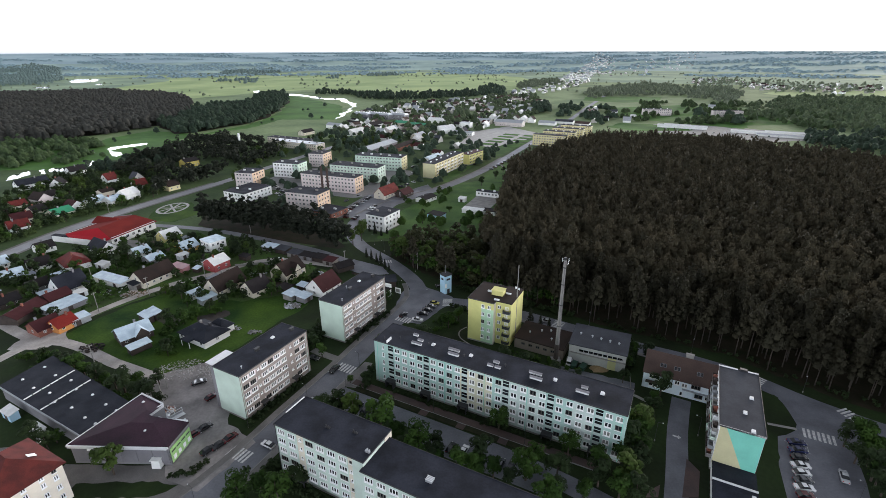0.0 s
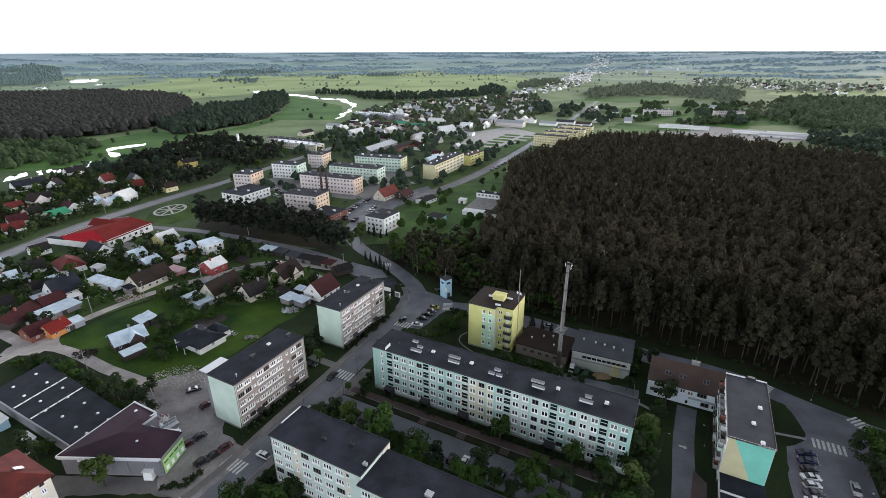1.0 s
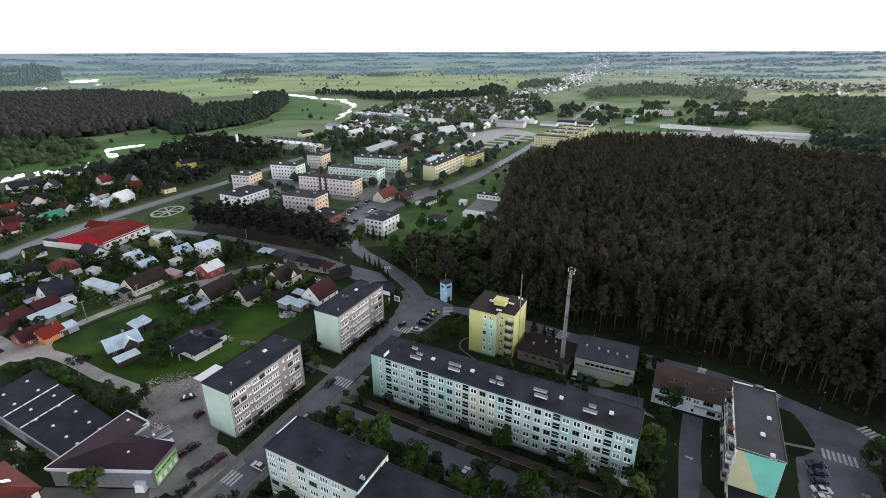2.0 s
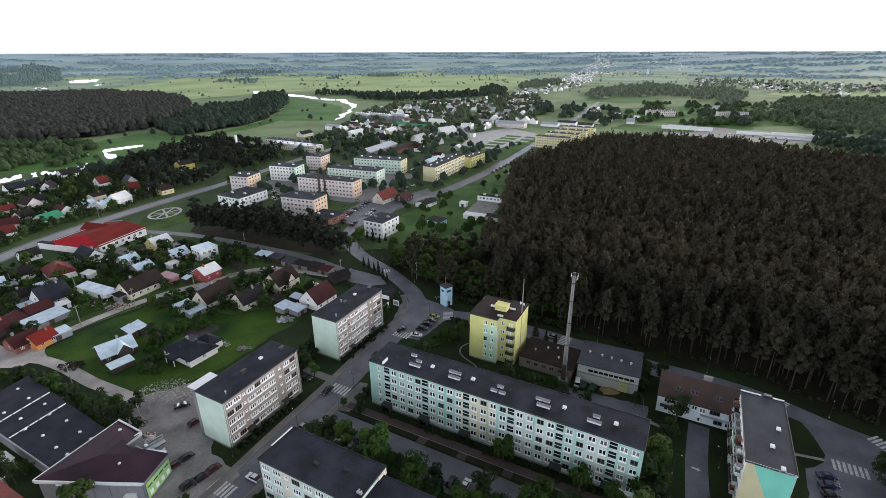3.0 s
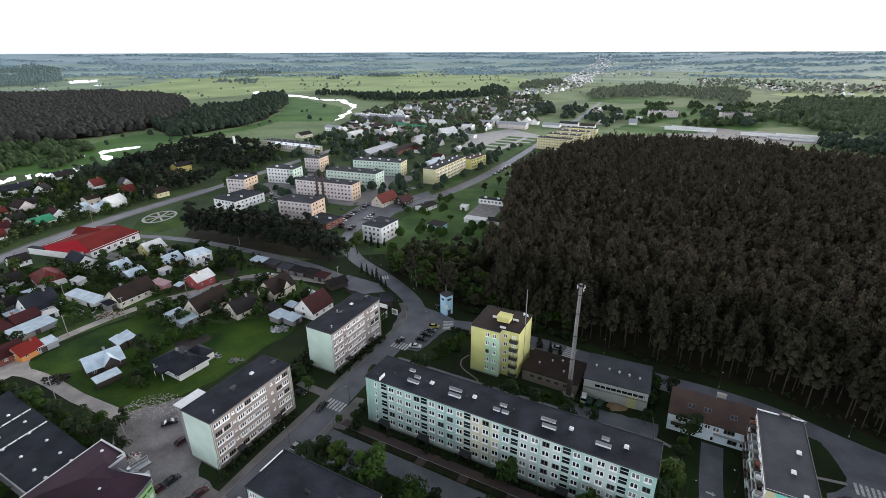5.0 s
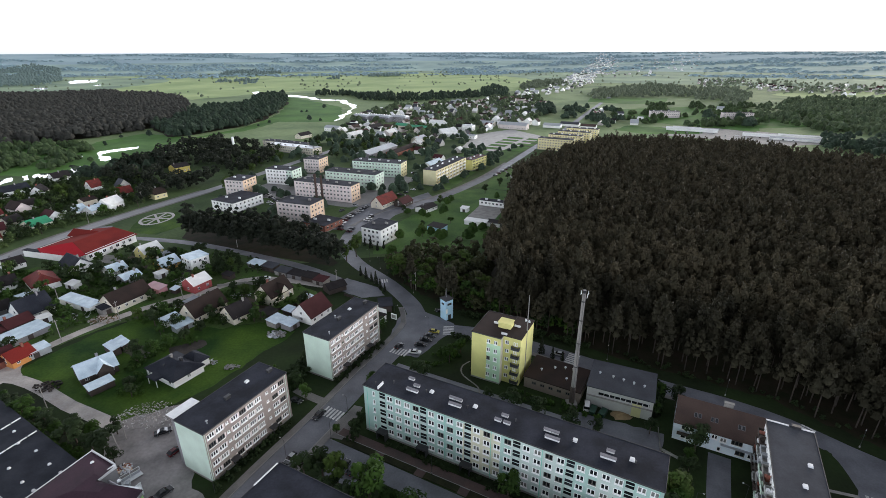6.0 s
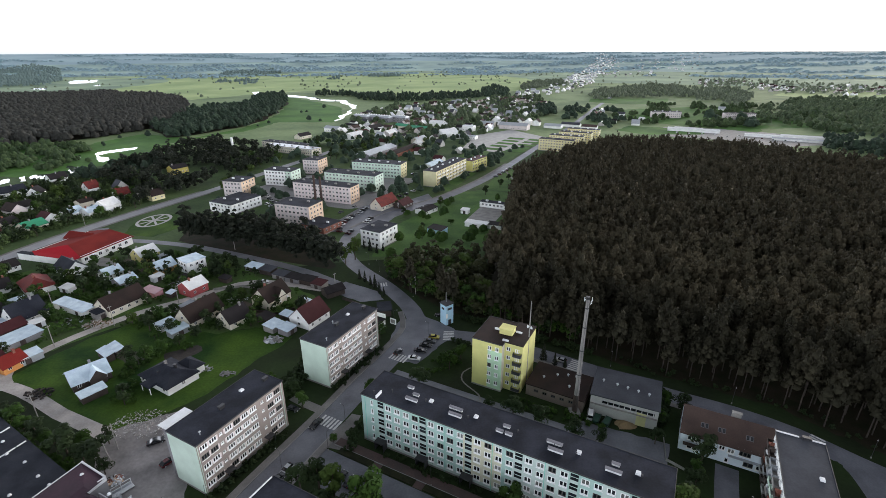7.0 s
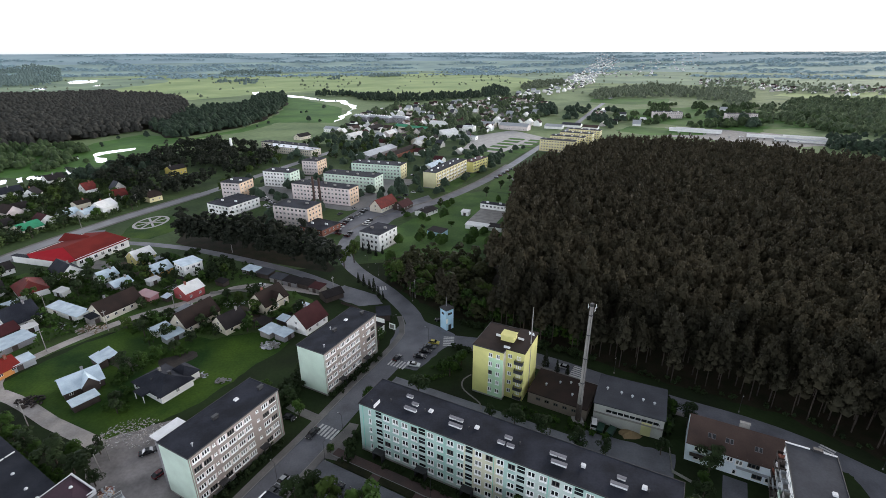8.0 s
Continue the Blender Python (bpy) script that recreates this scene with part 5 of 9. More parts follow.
part("louvre", Shape().box(-1.86, -0.6, 6.4, -1.78, 0.9, 7.3).mesh("louvre", dark_metal), w)
part("stripe", Shape().box(-1.84, -1.84, 3.0, -0.9, -1.79, 5.0).mesh("stripe", white_wall), w)
part("mast", Shape().tube((0.3, 0.6, 8.9), (0.3, 0.6, 13.0), 0.06, 0.04, 6).mesh("mast", zinc), w)


# ---- houses ----
def gable_house(x, y, turn, length, width, eave, ridge, wall, roof, label, hip=0.0, seed=0, name="house", windows=True, chimneys=1, over=0.5, split=False, category="house", group=""):
    """A house with its ridge along its own x; hip: how far the ridge ends are drawn in."""
    rng = random.Random(seed * 31 + int(x) * 7 + int(y))
    b = thing(name, pose(x, y, 0, 0, 0, turn), label, category, group)
    l, w = length / 2, width / 2
    s = Shape()
    if hip:
        s.box(-l, -w, 0, l, w, eave)
    else:
        s.add([(-l, -w, 0), (-l, w, 0), (-l, w, eave), (-l, 0, ridge - 0.12), (-l, -w, eave), (l, -w, 0), (l, w, 0), (l, w, eave), (l, 0, ridge - 0.12), (l, -w, eave)],
              [(0, 4, 3, 2, 1), (5, 6, 7, 8, 9), (0, 5, 9, 4), (6, 1, 2, 7), (4, 9, 8, 3), (2, 3, 8, 7), (0, 1, 6, 5)])
    part("wall", s.mesh("wall", wall), b)
    r, t = Shape(), 0.18
    drop = (ridge - eave) * over / w
    e = eave - drop
    if hip:
        r.add([(-l - over, -w - over, e), (l + over, -w - over, e), (l + over, w + over, e), (-l - over, w + over, e), (-l + hip, 0, ridge), (l - hip, 0, ridge),
               (-l - over, -w - over, e - t), (l + over, -w - over, e - t), (l + over, w + over, e - t), (-l - over, w + over, e - t)],
              [(0, 1, 5, 4), (1, 2, 5), (2, 3, 4, 5), (3, 0, 4), (6, 7, 1, 0), (7, 8, 2, 1), (8, 9, 3, 2), (9, 6, 0, 3), (9, 8, 7, 6)])
    else:
        o = over * 0.8
        r.add([(-l - o, -w - over, e), (l + o, -w - over, e), (l + o, 0, ridge), (-l - o, 0, ridge), (-l - o, w + over, e), (l + o, w + over, e),
               (-l - o, -w - over, e - t), (l + o, -w - over, e - t), (l + o, 0, ridge - t), (-l - o, 0, ridge - t), (-l - o, w + over, e - t), (l + o, w + over, e - t)],
              [(0, 1, 2, 3), (3, 2, 5, 4), (7, 6, 9, 8), (8, 9, 10, 11), (0, 6, 7, 1), (5, 11, 10, 4), (3, 9, 6, 0), (1, 7, 8, 2), (4, 10, 9, 3), (2, 8, 11, 5)])
    roof_ob = part("roof", r.mesh("roof", roof), b)
    for k in range(chimneys):
        cx = rng.uniform(-0.5, 0.5) * length * 0.7
        part("chimney", Shape().box(-0.35, -0.35, -1.2, 0.35, 0.35, 0.8).box(-0.42, -0.42, 0.8, 0.42, 0.42, 0.92).mesh("chimney", rng.choice((brick_wall, concrete, grey_wall))), roof_ob, m=pose(cx, rng.choice((-0.5, 0.5)), ridge))
    out = 0.17 if split else 0.11
    if windows:
        n = max(2, int(length / 3.2))
        for sgn in (-1, 1):
            for i in range(n):
                if rng.random() < 0.85:
                    px_ = -l + length * (i + 0.5) / n
                    window(b, 1.1, 1.2, 2, pose(px_ - sgn * -0.55 if sgn > 0 else px_ - 0.55, sgn * (w + out), 1.2, 0, 0, 0 if sgn < 0 else 180), rng, split)
        for sgn in (-1, 1):
            zz = [1.2] if ridge - eave < 2.6 or hip else [1.2, eave + 0.1]
            for z in zz:
                window(b, 1.1, 1.2, 2, pose(sgn * (l + out), sgn * -0.55, z, 0, 0, 90 * sgn), rng, split)
    n = max(1, int(length / 7))
    for i in range(n):
        keep(x + math.cos(radians(turn)) * (-l + length * (i + 0.5) / n), y + math.sin(radians(turn)) * (-l + length * (i + 0.5) / n), width * 0.52 + 0.6)
    return b


def shed(x, y, turn, length, width, height, wall, roof, label, slope=0.5, name="shed"):
    """A small building with a roof that falls one way."""
    b = thing(name, pose(x, y, 0, 0, 0, turn), label, "shed")
    l, w = length / 2, width / 2
    part("wall", Shape().add([(-l, -w, 0), (l, -w, 0), (l, w, 0), (-l, w, 0), (-l, -w, height), (l, -w, height), (l, w, height + slope), (-l, w, height + slope)],
                             [(3, 2, 1, 0), (4, 5, 6, 7), (0, 1, 5, 4), (1, 2, 6, 5), (2, 3, 7, 6), (3, 0, 4, 7)]).mesh("wall", wall), b)
    o, k = 0.3, slope / width * 0.3
    part("roof", Shape().add([(-l - o, -w - o, height - k + 0.02), (l + o, -w - o, height - k + 0.02), (l + o, w + o, height + slope + k + 0.02), (-l - o, w + o, height + slope + k + 0.02),
                              (-l - o, -w - o, height - k + 0.16), (l + o, -w - o, height - k + 0.16), (l + o, w + o, height + slope + k + 0.16), (-l - o, w + o, height + slope + k + 0.16)],
                             [(3, 2, 1, 0), (4, 5, 6, 7), (0, 1, 5, 4), (1, 2, 6, 5), (2, 3, 7, 6), (3, 0, 4, 7)]).mesh("roof", roof), b)
    part("door", Shape().box(-0.9, -w - 0.05, 0, 0.9, -w + 0.02, min(2.0, height - 0.2)).mesh("door", dark_wood), b)
    keep(x, y, max(width, length) * 0.5 + 0.8)
    return b


# the white house with wooden balconies beside the balcony block
b = gable_house(75.6, 128.9, A, 21.0, 11.6, 6.0, 10.6, wall_paint("cool_white_plaster", (0.78, 0.86, 0.92)), roof_choc, "white two-storey house with brown tiled roof and dark balconies", seed=3, chimneys=0, over=0.4, windows=False)
rng = random.Random(5)
for u, w, z, n in ((-8.8, 3.0, 3.9, 3), (-5.2, 1.0, 3.3, 1), (-8.6, 2.6, 1.1, 2), (-5.0, 1.0, 0.6, 1), (-1.4, 1.4, 3.9, 2), (3.2, 2.6, 3.9, 3), (0.6, 1.6, 3.6, 2), (0.4, 0.9, 0.4, 1), (4.6, 2.2, 0.9, 2), (7.4, 1.8, 0.9, 2)):
    window(b, w, 1.4, n, pose(u, -5.97, z), rng)
part("balcony", Shape().box(-9.6, -7.0, 2.7, -4.0, -5.8, 2.9).box(-9.6, -7.05, 2.9, -4.0, -6.95, 3.8).mesh("balcony", dark_wood), b, "dark wooden balcony")
part("balcony", Shape().box(1.0, -6.6, 2.9, 9.4, -5.8, 3.05).mesh("balcony", zinc), b, "pale ledge")
sky_me = Shape().box(0, -0.05, 0, 0.8, 0.06, 1.3).mesh("roof_window", grey_wall)
sky_pane = Shape().box(0.08, -0.09, 0.1, 0.72, 0.0, 1.2).mesh("pane", glass)
for u in (-6.2, -5.2, -2.2, -1.2, 4.2, 5.1):
    g = part("roof_window", sky_me, b, m=pose(u, -3.9, 7.55, -55, 0, 0))
    part("pane", sky_pane, g)
part("chimney", Shape().box(0, 0, 0, 2.2, 0.8, 2.0).box(-0.1, -0.1, 2.0, 2.3, 0.9, 2.15).mesh("chimney", concrete), b, m=pose(0.5, 0.4, 9.6))

warm_white = wall_paint("warm_white_plaster", (0.80, 0.72, 0.60))
# the tall red-roofed house at the corner of the square
b = gable_house(-99.8, 84.5, A, 15.5, 14.0, 11.2, 15.6, warm_white, tile_red, "tall cream-white house with red tiled hip roof", hip=6.0, seed=2, windows=False, chimneys=1, over=0.7)
for z in (1.5, 4.4, 7.3, 9.4):
    for v in (-5.0, -1.5, 2.0, 4.6):
        window(b, 1.0, 1.3, 2, pose(7.92, v, z, 0, 0, 90), rng)
    for u in (-5.5, -1.5, 2.0, 5.0):
        window(b, 1.2, 1.3, 2, pose(u, -7.17, z), rng)
part("roof_window", Shape().box(-0.6, -0.9, 0, 0.6, 0.9, 0.12).mesh("roof_window", white_frame), b, m=pose(3.2, 3.8, 13.8, -32, 0, 0))

sun_yellow = wall_paint("sun_yellow_plaster", (0.74, 0.66, 0.38))
# gardens and houses west of the street
shed(-113.6, 107.4, -28, 4.6, 2.2, 2.3, white_wall, roof_white, "white panel shed beside the hall")
shed(-127.4, 114.8, -28, 5.0, 2.4, 2.4, sky_blue, roof_white, "blue kiosk with white roof beside the hall", name="kiosk")
gable_house(-185.5, 225.0, -40, 15, 10.5, 3.3, 6.8, white_wall, roof_red, "white house with red tiled hip roof", hip=4.0, seed=1)
b = gable_house(-168.5, 197.5, 64, 11.5, 10.5, 3.4, 8.8, white_wall, roof_navy, "white gabled house with dark blue metal roof", seed=2)
shed(-158.5, 206.8, -24, 10.5, 5.0, 2.8, white_wall, roof_zinc, "long garage with pale blue metal roof")
shed(-149.2, 202.8, -24, 9.5, 5.2, 2.6, white_wall, roof_zinc, "garage with pale blue metal roof")
gable_house(-136.4, 208.2, 64, 16.5, 10.0, 3.5, 7.6, cream, roof_brown, "long cream farmhouse with dark brown roof", seed=4)
shed(-139.8, 199.2, 64, 4.4, 4.2, 2.8, concrete, roof_navy, "lean-to porch with dark roof")
shed(-129.4, 219.0, -26, 9, 4.0, 2.4, wall_paint("pink_board", (0.50, 0.24, 0.26)), wall_paint("pink_felt", (0.52, 0.34, 0.36)), "low shed with faded pink roof")
gable_house(-112.4, 221.8, 62, 9.0, 8.2, 4.2, 6.8, red_wood, roof_white, "red boarded house with pale metal roof", seed=6)
gable_house(-98.6, 198.6, 64, 15.5, 9.0, 3.4, 8.2, cream, roof_brown, "cream gabled house with brown roof", seed=7)
shed(-108.6, 191.0, 58, 6.5, 4.0, 2.3, white_wall, roof_zinc, "garden shed with pale blue roof")
shed(-101.5, 186.6, 58, 7.0, 4.0, 2.3, zinc, roof_zinc, "garden shed with blue-grey roof")
gable_house(-171.0, 174.6, 86, 15, 8.5, 3.0, 5.0, dark_wood, roof_maroon, "low barn with maroon metal roof", seed=8, windows=False, name="barn", category="barn")
shed(-158.8, 180.8, 66, 14, 8.0, 2.3, grey_wall, roof_zinc, "long shed with pale metal roof")
gable_house(-167.0, 187.5, 66, 9, 7, 3, 5.2, dark_wood, roof_maroon, "dark shed with maroon roof", seed=9, windows=False, name="barn", category="barn")
gable_house(-154.0, 163.6, 64, 8.5, 8.5, 3.0, 5.6, brick_wall, roof_maroon, "small house with faded maroon roof", seed=10, chimneys=1)
gable_house(-148.4, 165.2, 70, 7.5, 7.0, 2.8, 5.4, wall_paint("orange_board", (0.55, 0.24, 0.07)), roof_bright_red, "small orange house with bright red roof", seed=11)
shed(-145.6, 168.4, 60, 9.0, 4.6, 2.5, zinc, roof_zinc, "grey garage with blue-grey roof")
b = gable_house(-116.8, 158.6, 48, 10.8, 9.2, 3.0, 5.8, dark_wood, roof_zinc, "house with pale blue metal roof and cross gable", seed=12)
cg = Shape().side([(-2.2, 0.0), (2.2, 0.0), (2.2, 2.9), (0, 5.3), (-2.2, 2.9)], -5.8, -4.0)
part("cross_gable", cg.mesh("cross_gable", dark_wood), b, m=pose(1.5, 0, 0))
part("cross_roof", Shape().add([(-2.6, -6.1, 2.7), (0, -6.1, 5.65), (0, 0.2, 5.65), (-2.6, 0.2, 2.7), (2.6, -6.1, 2.7), (2.6, 0.2, 2.7)], [(0, 1, 2, 3), (1, 4, 5, 2)]).mesh("cross_roof", roof_zinc), b, "small gable roof of pale metal", pose(1.5, 0, 0))
shed(-109.6, 149.8, 54, 7.0, 3.4, 2.3, dark_wood, roof_zinc, "outbuilding with pale metal roof")
shed(-117.0, 173.4, -35, 7.0, 2.7, 2.7, dark_wood, roof_zinc, "shed with pale blue metal roof")
shed(-118.8, 170.6, -35, 7.0, 2.7, 2.5, dark_wood, roof_zinc, "shed with pale blue metal roof")
b = gable_house(-90.0, 158.4, 150, 15.0, 10.6, 3.0, 5.7, white_wall, roof_navy, "white L-shaped bungalow with dark slate hip roof", hip=5.2, seed=14)
part("wing", Shape().box(-5.4, -9.0, 0, 2.2, -5.2, 3.0).mesh("wing", white_wall), b)
part("wing_roof", Shape().taper(-5.9, -9.5, 2.75, 2.7, -3.0, 5.1, 3.2, 3.0).mesh("wing_roof", roof_navy), b)
part("porch_roof", Shape().taper(-2.6, 4.6, 2.72, 2.6, 8.2, 3.1, 0.5, 0.4).mesh("porch_roof", roof_navy), b)
for u, v in ((-2.2, 7.8), (2.2, 7.8)):
    part("porch_post", Shape().tube((u, v, 0), (u, v, 2.74), 0.13, 0.13, 8).mesh("porch_post", white_frame), b, "white porch post")
part("chimney", Shape().box(-0.5, -0.35, 0, 0.5, 0.35, 1.3).box(-0.6, -0.45, 1.3, 0.6, 0.45, 1.42).mesh("chimney", dark_metal), b, m=pose(-2.6, -1.2, 4.9))
part("roof_window", Shape().box(-0.5, -0.4, 0, 0.5, 0.4, 0.12).mesh("roof_window", glass), b, "small roof window", pose(1.2, 2.6, 4.35, -27, 0, 0))
ground_piece("garden_soil", patch([(-115.6, 170.9), (-111.0, 174.4), (-104.9, 172.0), (-103.7, 167.5), (-108.9, 166.4)], 0.072, 0, None, 0.5).mesh("garden_soil", surface("dry_soil", (0.060, 0.062, 0.040), 0.95, 0.3, 0.4, 2.0, 0.3, tint=(0.042, 0.048, 0.028))), "bare worn patch between the houses", "garden bed")
ground_piece("garden_soil", patch([(-100.1, 172.8), (-90.8, 179.0), (-87.0, 175.5), (-92.4, 168.0), (-97.0, 168.6)], 0.07, 0, None, 0.5).mesh("garden_soil", surface("dark_soil", (0.035, 0.030, 0.027), 0.95, 0.3, 0.4, 2.0, 0.3, tint=(0.055, 0.046, 0.040))), "dark bare soil behind the bungalow", "garden bed")
b = thing("flat_roof_house", pose(-124.0, 245.6, 0, 0, 0, 53), "white two-storey house with flat pale roof", "house")
part("wall", Shape().box(-4.6, -4.6, 0, 4.6, 4.6, 6.4).mesh("wall", white_wall), b)
part("roof", Shape().box(-4.9, -4.9, 6.4, 4.9, 4.9, 6.7).mesh("roof", roof_zinc), b)
for z in (1.2, 4.1):
    for u in (-3.4, -0.6, 2.0):
        window(b, 1.3, 1.3, 2, pose(u, -4.71, z), rng, False)
        window(b, 1.3, 1.3, 2, pose(-4.71, -u + 0.6, z, 0, 0, -90), rng, False)
keep(-124, 245.6, 8)
gable_house(-83.6, 195.4, 56, 9.5, 9.0, 3.2, 7.0, cream, roof_dark, "cream house with grey tiled roof", seed=16)
b = gable_house(-74.2, 212.4, 62, 12.5, 10.0, 4.0, 8.6, cream, roof_brown, "cream house with brown roof and dormer gable", seed=17, split=True)
part("cross_gable", Shape().side([(-2.2, 3.8), (2.2, 3.8), (0, 7.2)], -5.6, 0.5).mesh("cross_gable", cream), b, m=pose(1.0, 0, 0))
part("cross_roof", Shape().add([(-2.7, -6.0, 3.5), (0, -6.0, 7.5), (0, 0.3, 7.5), (-2.7, 0.3, 3.5), (2.7, -6.0, 3.5), (2.7, 0.3, 3.5)], [(0, 1, 2, 3), (1, 4, 5, 2)]).mesh("cross_roof", roof_brown), b, "dormer gable roof", pose(1.0, 0, 0))
gable_house(-53.6, 196.4, 62, 12, 10.0, 3.6, 8.4, white_wall, roof_maroon, "white house with dark maroon roof", seed=18)
gable_house(-49.2, 219.6, 40, 8.5, 6.0, 2.8, 4.6, dark_wood, roof_dark, "dark timber barn with felt roof", seed=19, windows=False, chimneys=0, name="barn", category="barn")
for i, (sx, sy, sw, m) in enumerate(((-93.5, 245.5, 8, roof_zinc), (-85.5, 242, 7, roof_grey), (-77.5, 236.5, 7, roof_grey), (-70, 233, 8, roof_dark), (-63, 230.5, 7, roof_dark), (-57, 226.5, 6, roof_maroon), (-77, 221.5, 6, roof_dark), (-58, 207.5, 5, roof_zinc), (-66, 190, 6, roof_zinc), (-60, 187.5, 5, roof_zinc), (-71, 196, 5, roof_dark))):
    shed(sx, sy, -25 if i < 6 else 62, sw, 5.0, 2.3, (grey_wall, dark_wood, concrete)[i % 3], m, "row garage with flat metal roof" if i < 6 else "small garden shed with metal roof")
# houses behind the upper road
for args in ((-319.6, 419.4, 63, 13, 9, 5, 8.6, white_wall, roof_dark, "white house with dark roof"), (-326.4, 378.4, 60, 21, 10, 4.5, 8, white_wall, roof_navy, "long white house with dark blue roof"),
             (-304.5, 377.6, 108, 10, 9, 4.0, 8.2, white_wall, roof_dark, "white gabled house with grey roof"), (-272.0, 390.5, 67, 9, 9, 4.5, 9.0, white_wall, roof_red, "white house with red mansard roof"),
             (-238.4, 374.0, 50, 9.5, 9, 4, 8, white_wall, roof_red, "white house with red roof"), (-212.3, 371.4, 60, 9.5, 9, 4, 7.4, sun_yellow, roof_brown, "yellow house with brown roof"),
             (-249.7, 350.4, 65, 9, 8, 5.0, 6.6, cream, roof_brown, "cream house with low roof"), (-244.5, 331.0, 70, 10, 9, 3.6, 6.5, white_wall, roof_zinc, "white house with pale metal roof"),
             (-234.0, 333.5, 70, 9, 9, 3.6, 6.0, white_wall, roof_zinc, "white house with pale metal roof"), (-229.4, 344.0, 78, 12.5, 10, 4.6, 8.4, white_wall, roof_white, "large white gabled house"),
             (-250.6, 305.2, 70, 12, 11, 3.4, 6.2, cream, roof_green, "house with bright green metal roof"), (-269.3, 309.0, 75, 9, 9, 3.5, 6.6, cream, roof_dark, "house with grey tiled roof"),
             (-264.4, 291.2, 50, 10, 9, 4, 7.4, cream, roof_maroon, "cream house with red roof"), (-254.7, 276.4, 50, 10, 9, 4, 7.4, white_wall, roof_red, "white house with red roof"),
             (-215.8, 245.0, 60, 8, 8, 3.0, 5.6, white_wall, roof_dark, "white house with black roof"), (-182.5, 243.0, 147, 14, 9.5, 3.4, 7.4, white_wall, roof_navy, "white house with dark blue roof"),
             (-156.1, 260.4, 62, 10, 9, 3.6, 7.0, wall_paint("yellow_render", (0.62, 0.55, 0.22)), roof_white, "yellow house with pale metal roof"), (-138.7, 245.0, 62, 9.5, 8, 3.0, 6.0, wall_paint("ochre_render", (0.45, 0.27, 0.08)), roof_zinc, "ochre house with pale blue metal roof"),
             (-288.0, 345.0, 60, 9, 8, 3.4, 6.6, white_wall, roof_dark, "white house with grey roof"), (-292.0, 322.0, 60, 9, 8, 3.4, 6.2, cream, roof_red, "cream house with red roof"),
             (-237.9, 454.8, 60, 14, 10, 5.4, 8.0, wall_paint("yellow_villa", (0.62, 0.50, 0.14)), roof_dark, "yellow villa with dark roof"), (-201.0, 222.0, 50, 9, 8, 3.0, 6.0, white_wall, roof_dark, "white house with dark roof"),
             (-204.0, 209.0, 50, 9, 8, 3.0, 5.6, dark_wood, roof_zinc, "wooden house with pale metal roof"), (-184.0, 199.0, 60, 8, 7, 2.8, 5.2, grey_wall, roof_dark, "grey house with felt roof"), (-186.0, 183.0, 60, 10, 7, 2.8, 5.0, dark_wood, roof_dark, "dark barn with felt roof"),
             (-222.0, 222.0, 60, 9, 8, 3.2, 6.0, white_wall, roof_zinc, "white house with zinc roof"), (-160.0, 238.0, 62, 8, 7, 3.0, 5.4, white_wall, roof_zinc, "white annex with pale metal roof"), (-148.5, 230.0, 62, 8, 7, 2.8, 4.6, grey_wall, roof_zinc, "grey workshop with zinc roof")):
    gable_house(*args, seed=int(args[0]) & 63)

# the red-roofed market hall
b = thing("market_hall", pose(-194.1, 270.6, 0, 0, 0, 74.7), "long market hall with bright red metal roof and white fascia", "shop")
part("wall", Shape().box(-15.4, -15.5, 0, 15.2, 15.5, 4.6).mesh("wall", white_wall), b)
part("roof", Shape().add([(-16, -16.3, 4.4), (16, -16.3, 4.4), (16, 16.3, 4.4), (-16, 16.3, 4.4), (-9, 0, 7.0), (16, 0, 7.0), (-16, -16.3, 4.15), (16, -16.3, 4.15), (16, 16.3, 4.15), (-16, 16.3, 4.15)],
                         [(0, 1, 5, 4), (1, 2, 5), (2, 3, 4, 5), (3, 0, 4), (6, 7, 1, 0), (7, 8, 2, 1), (8, 9, 3, 2), (9, 6, 0, 3), (9, 8, 7, 6)]).mesh("roof", roof_bright_red), b)
part("fascia", Shape().box(-18.2, -3.0, 0.0, -15.5, 24.0, 3.5).mesh("fascia", white_wall), b, "white front wing")
part("awning", Shape().add([(-18.6, -14.6, 3.95), (-16.0, -16.35, 4.5), (-9.0, 0.0, 7.12), (-16.0, 16.35, 4.5), (-18.6, 11.0, 3.95), (-18.6, -14.6, 3.8), (-18.6, 11.0, 3.8)], [(0, 1, 3, 4), (1, 2, 3), (5, 0, 4, 6), (5, 6, 3, 1)]).mesh("awning", surface("awning_red", (0.36, 0.012, 0.020), 0.8, 0.08, 0.4, 5.0, 0.05, spec=0.1)), b, "bright red front slope of the roof")
part("wing_roof", Shape().box(-18.4, 11.2, 3.5, -15.5, 24.2, 3.75).mesh("wing_roof", roof_navy), b, "dark flat wing roof")
part("cross_roof", Shape().side([(-5, 4.4), (5, 4.4), (0, 7.4)], 3.0, 19.0).mesh("cross_roof", roof_bright_red), b, "red porch gable", pose(7.5, 0, 0))
for u in range(-13, 14, 4):
    window(b, 1.8, 1.6, 2, pose(u - 0.9, -15.61, 1.6), rng, False)
for i in range(-2, 3):
    keep(-194.1 + 0.264 * 7 * i, 270.6 + 0.965 * 7 * i, 17)


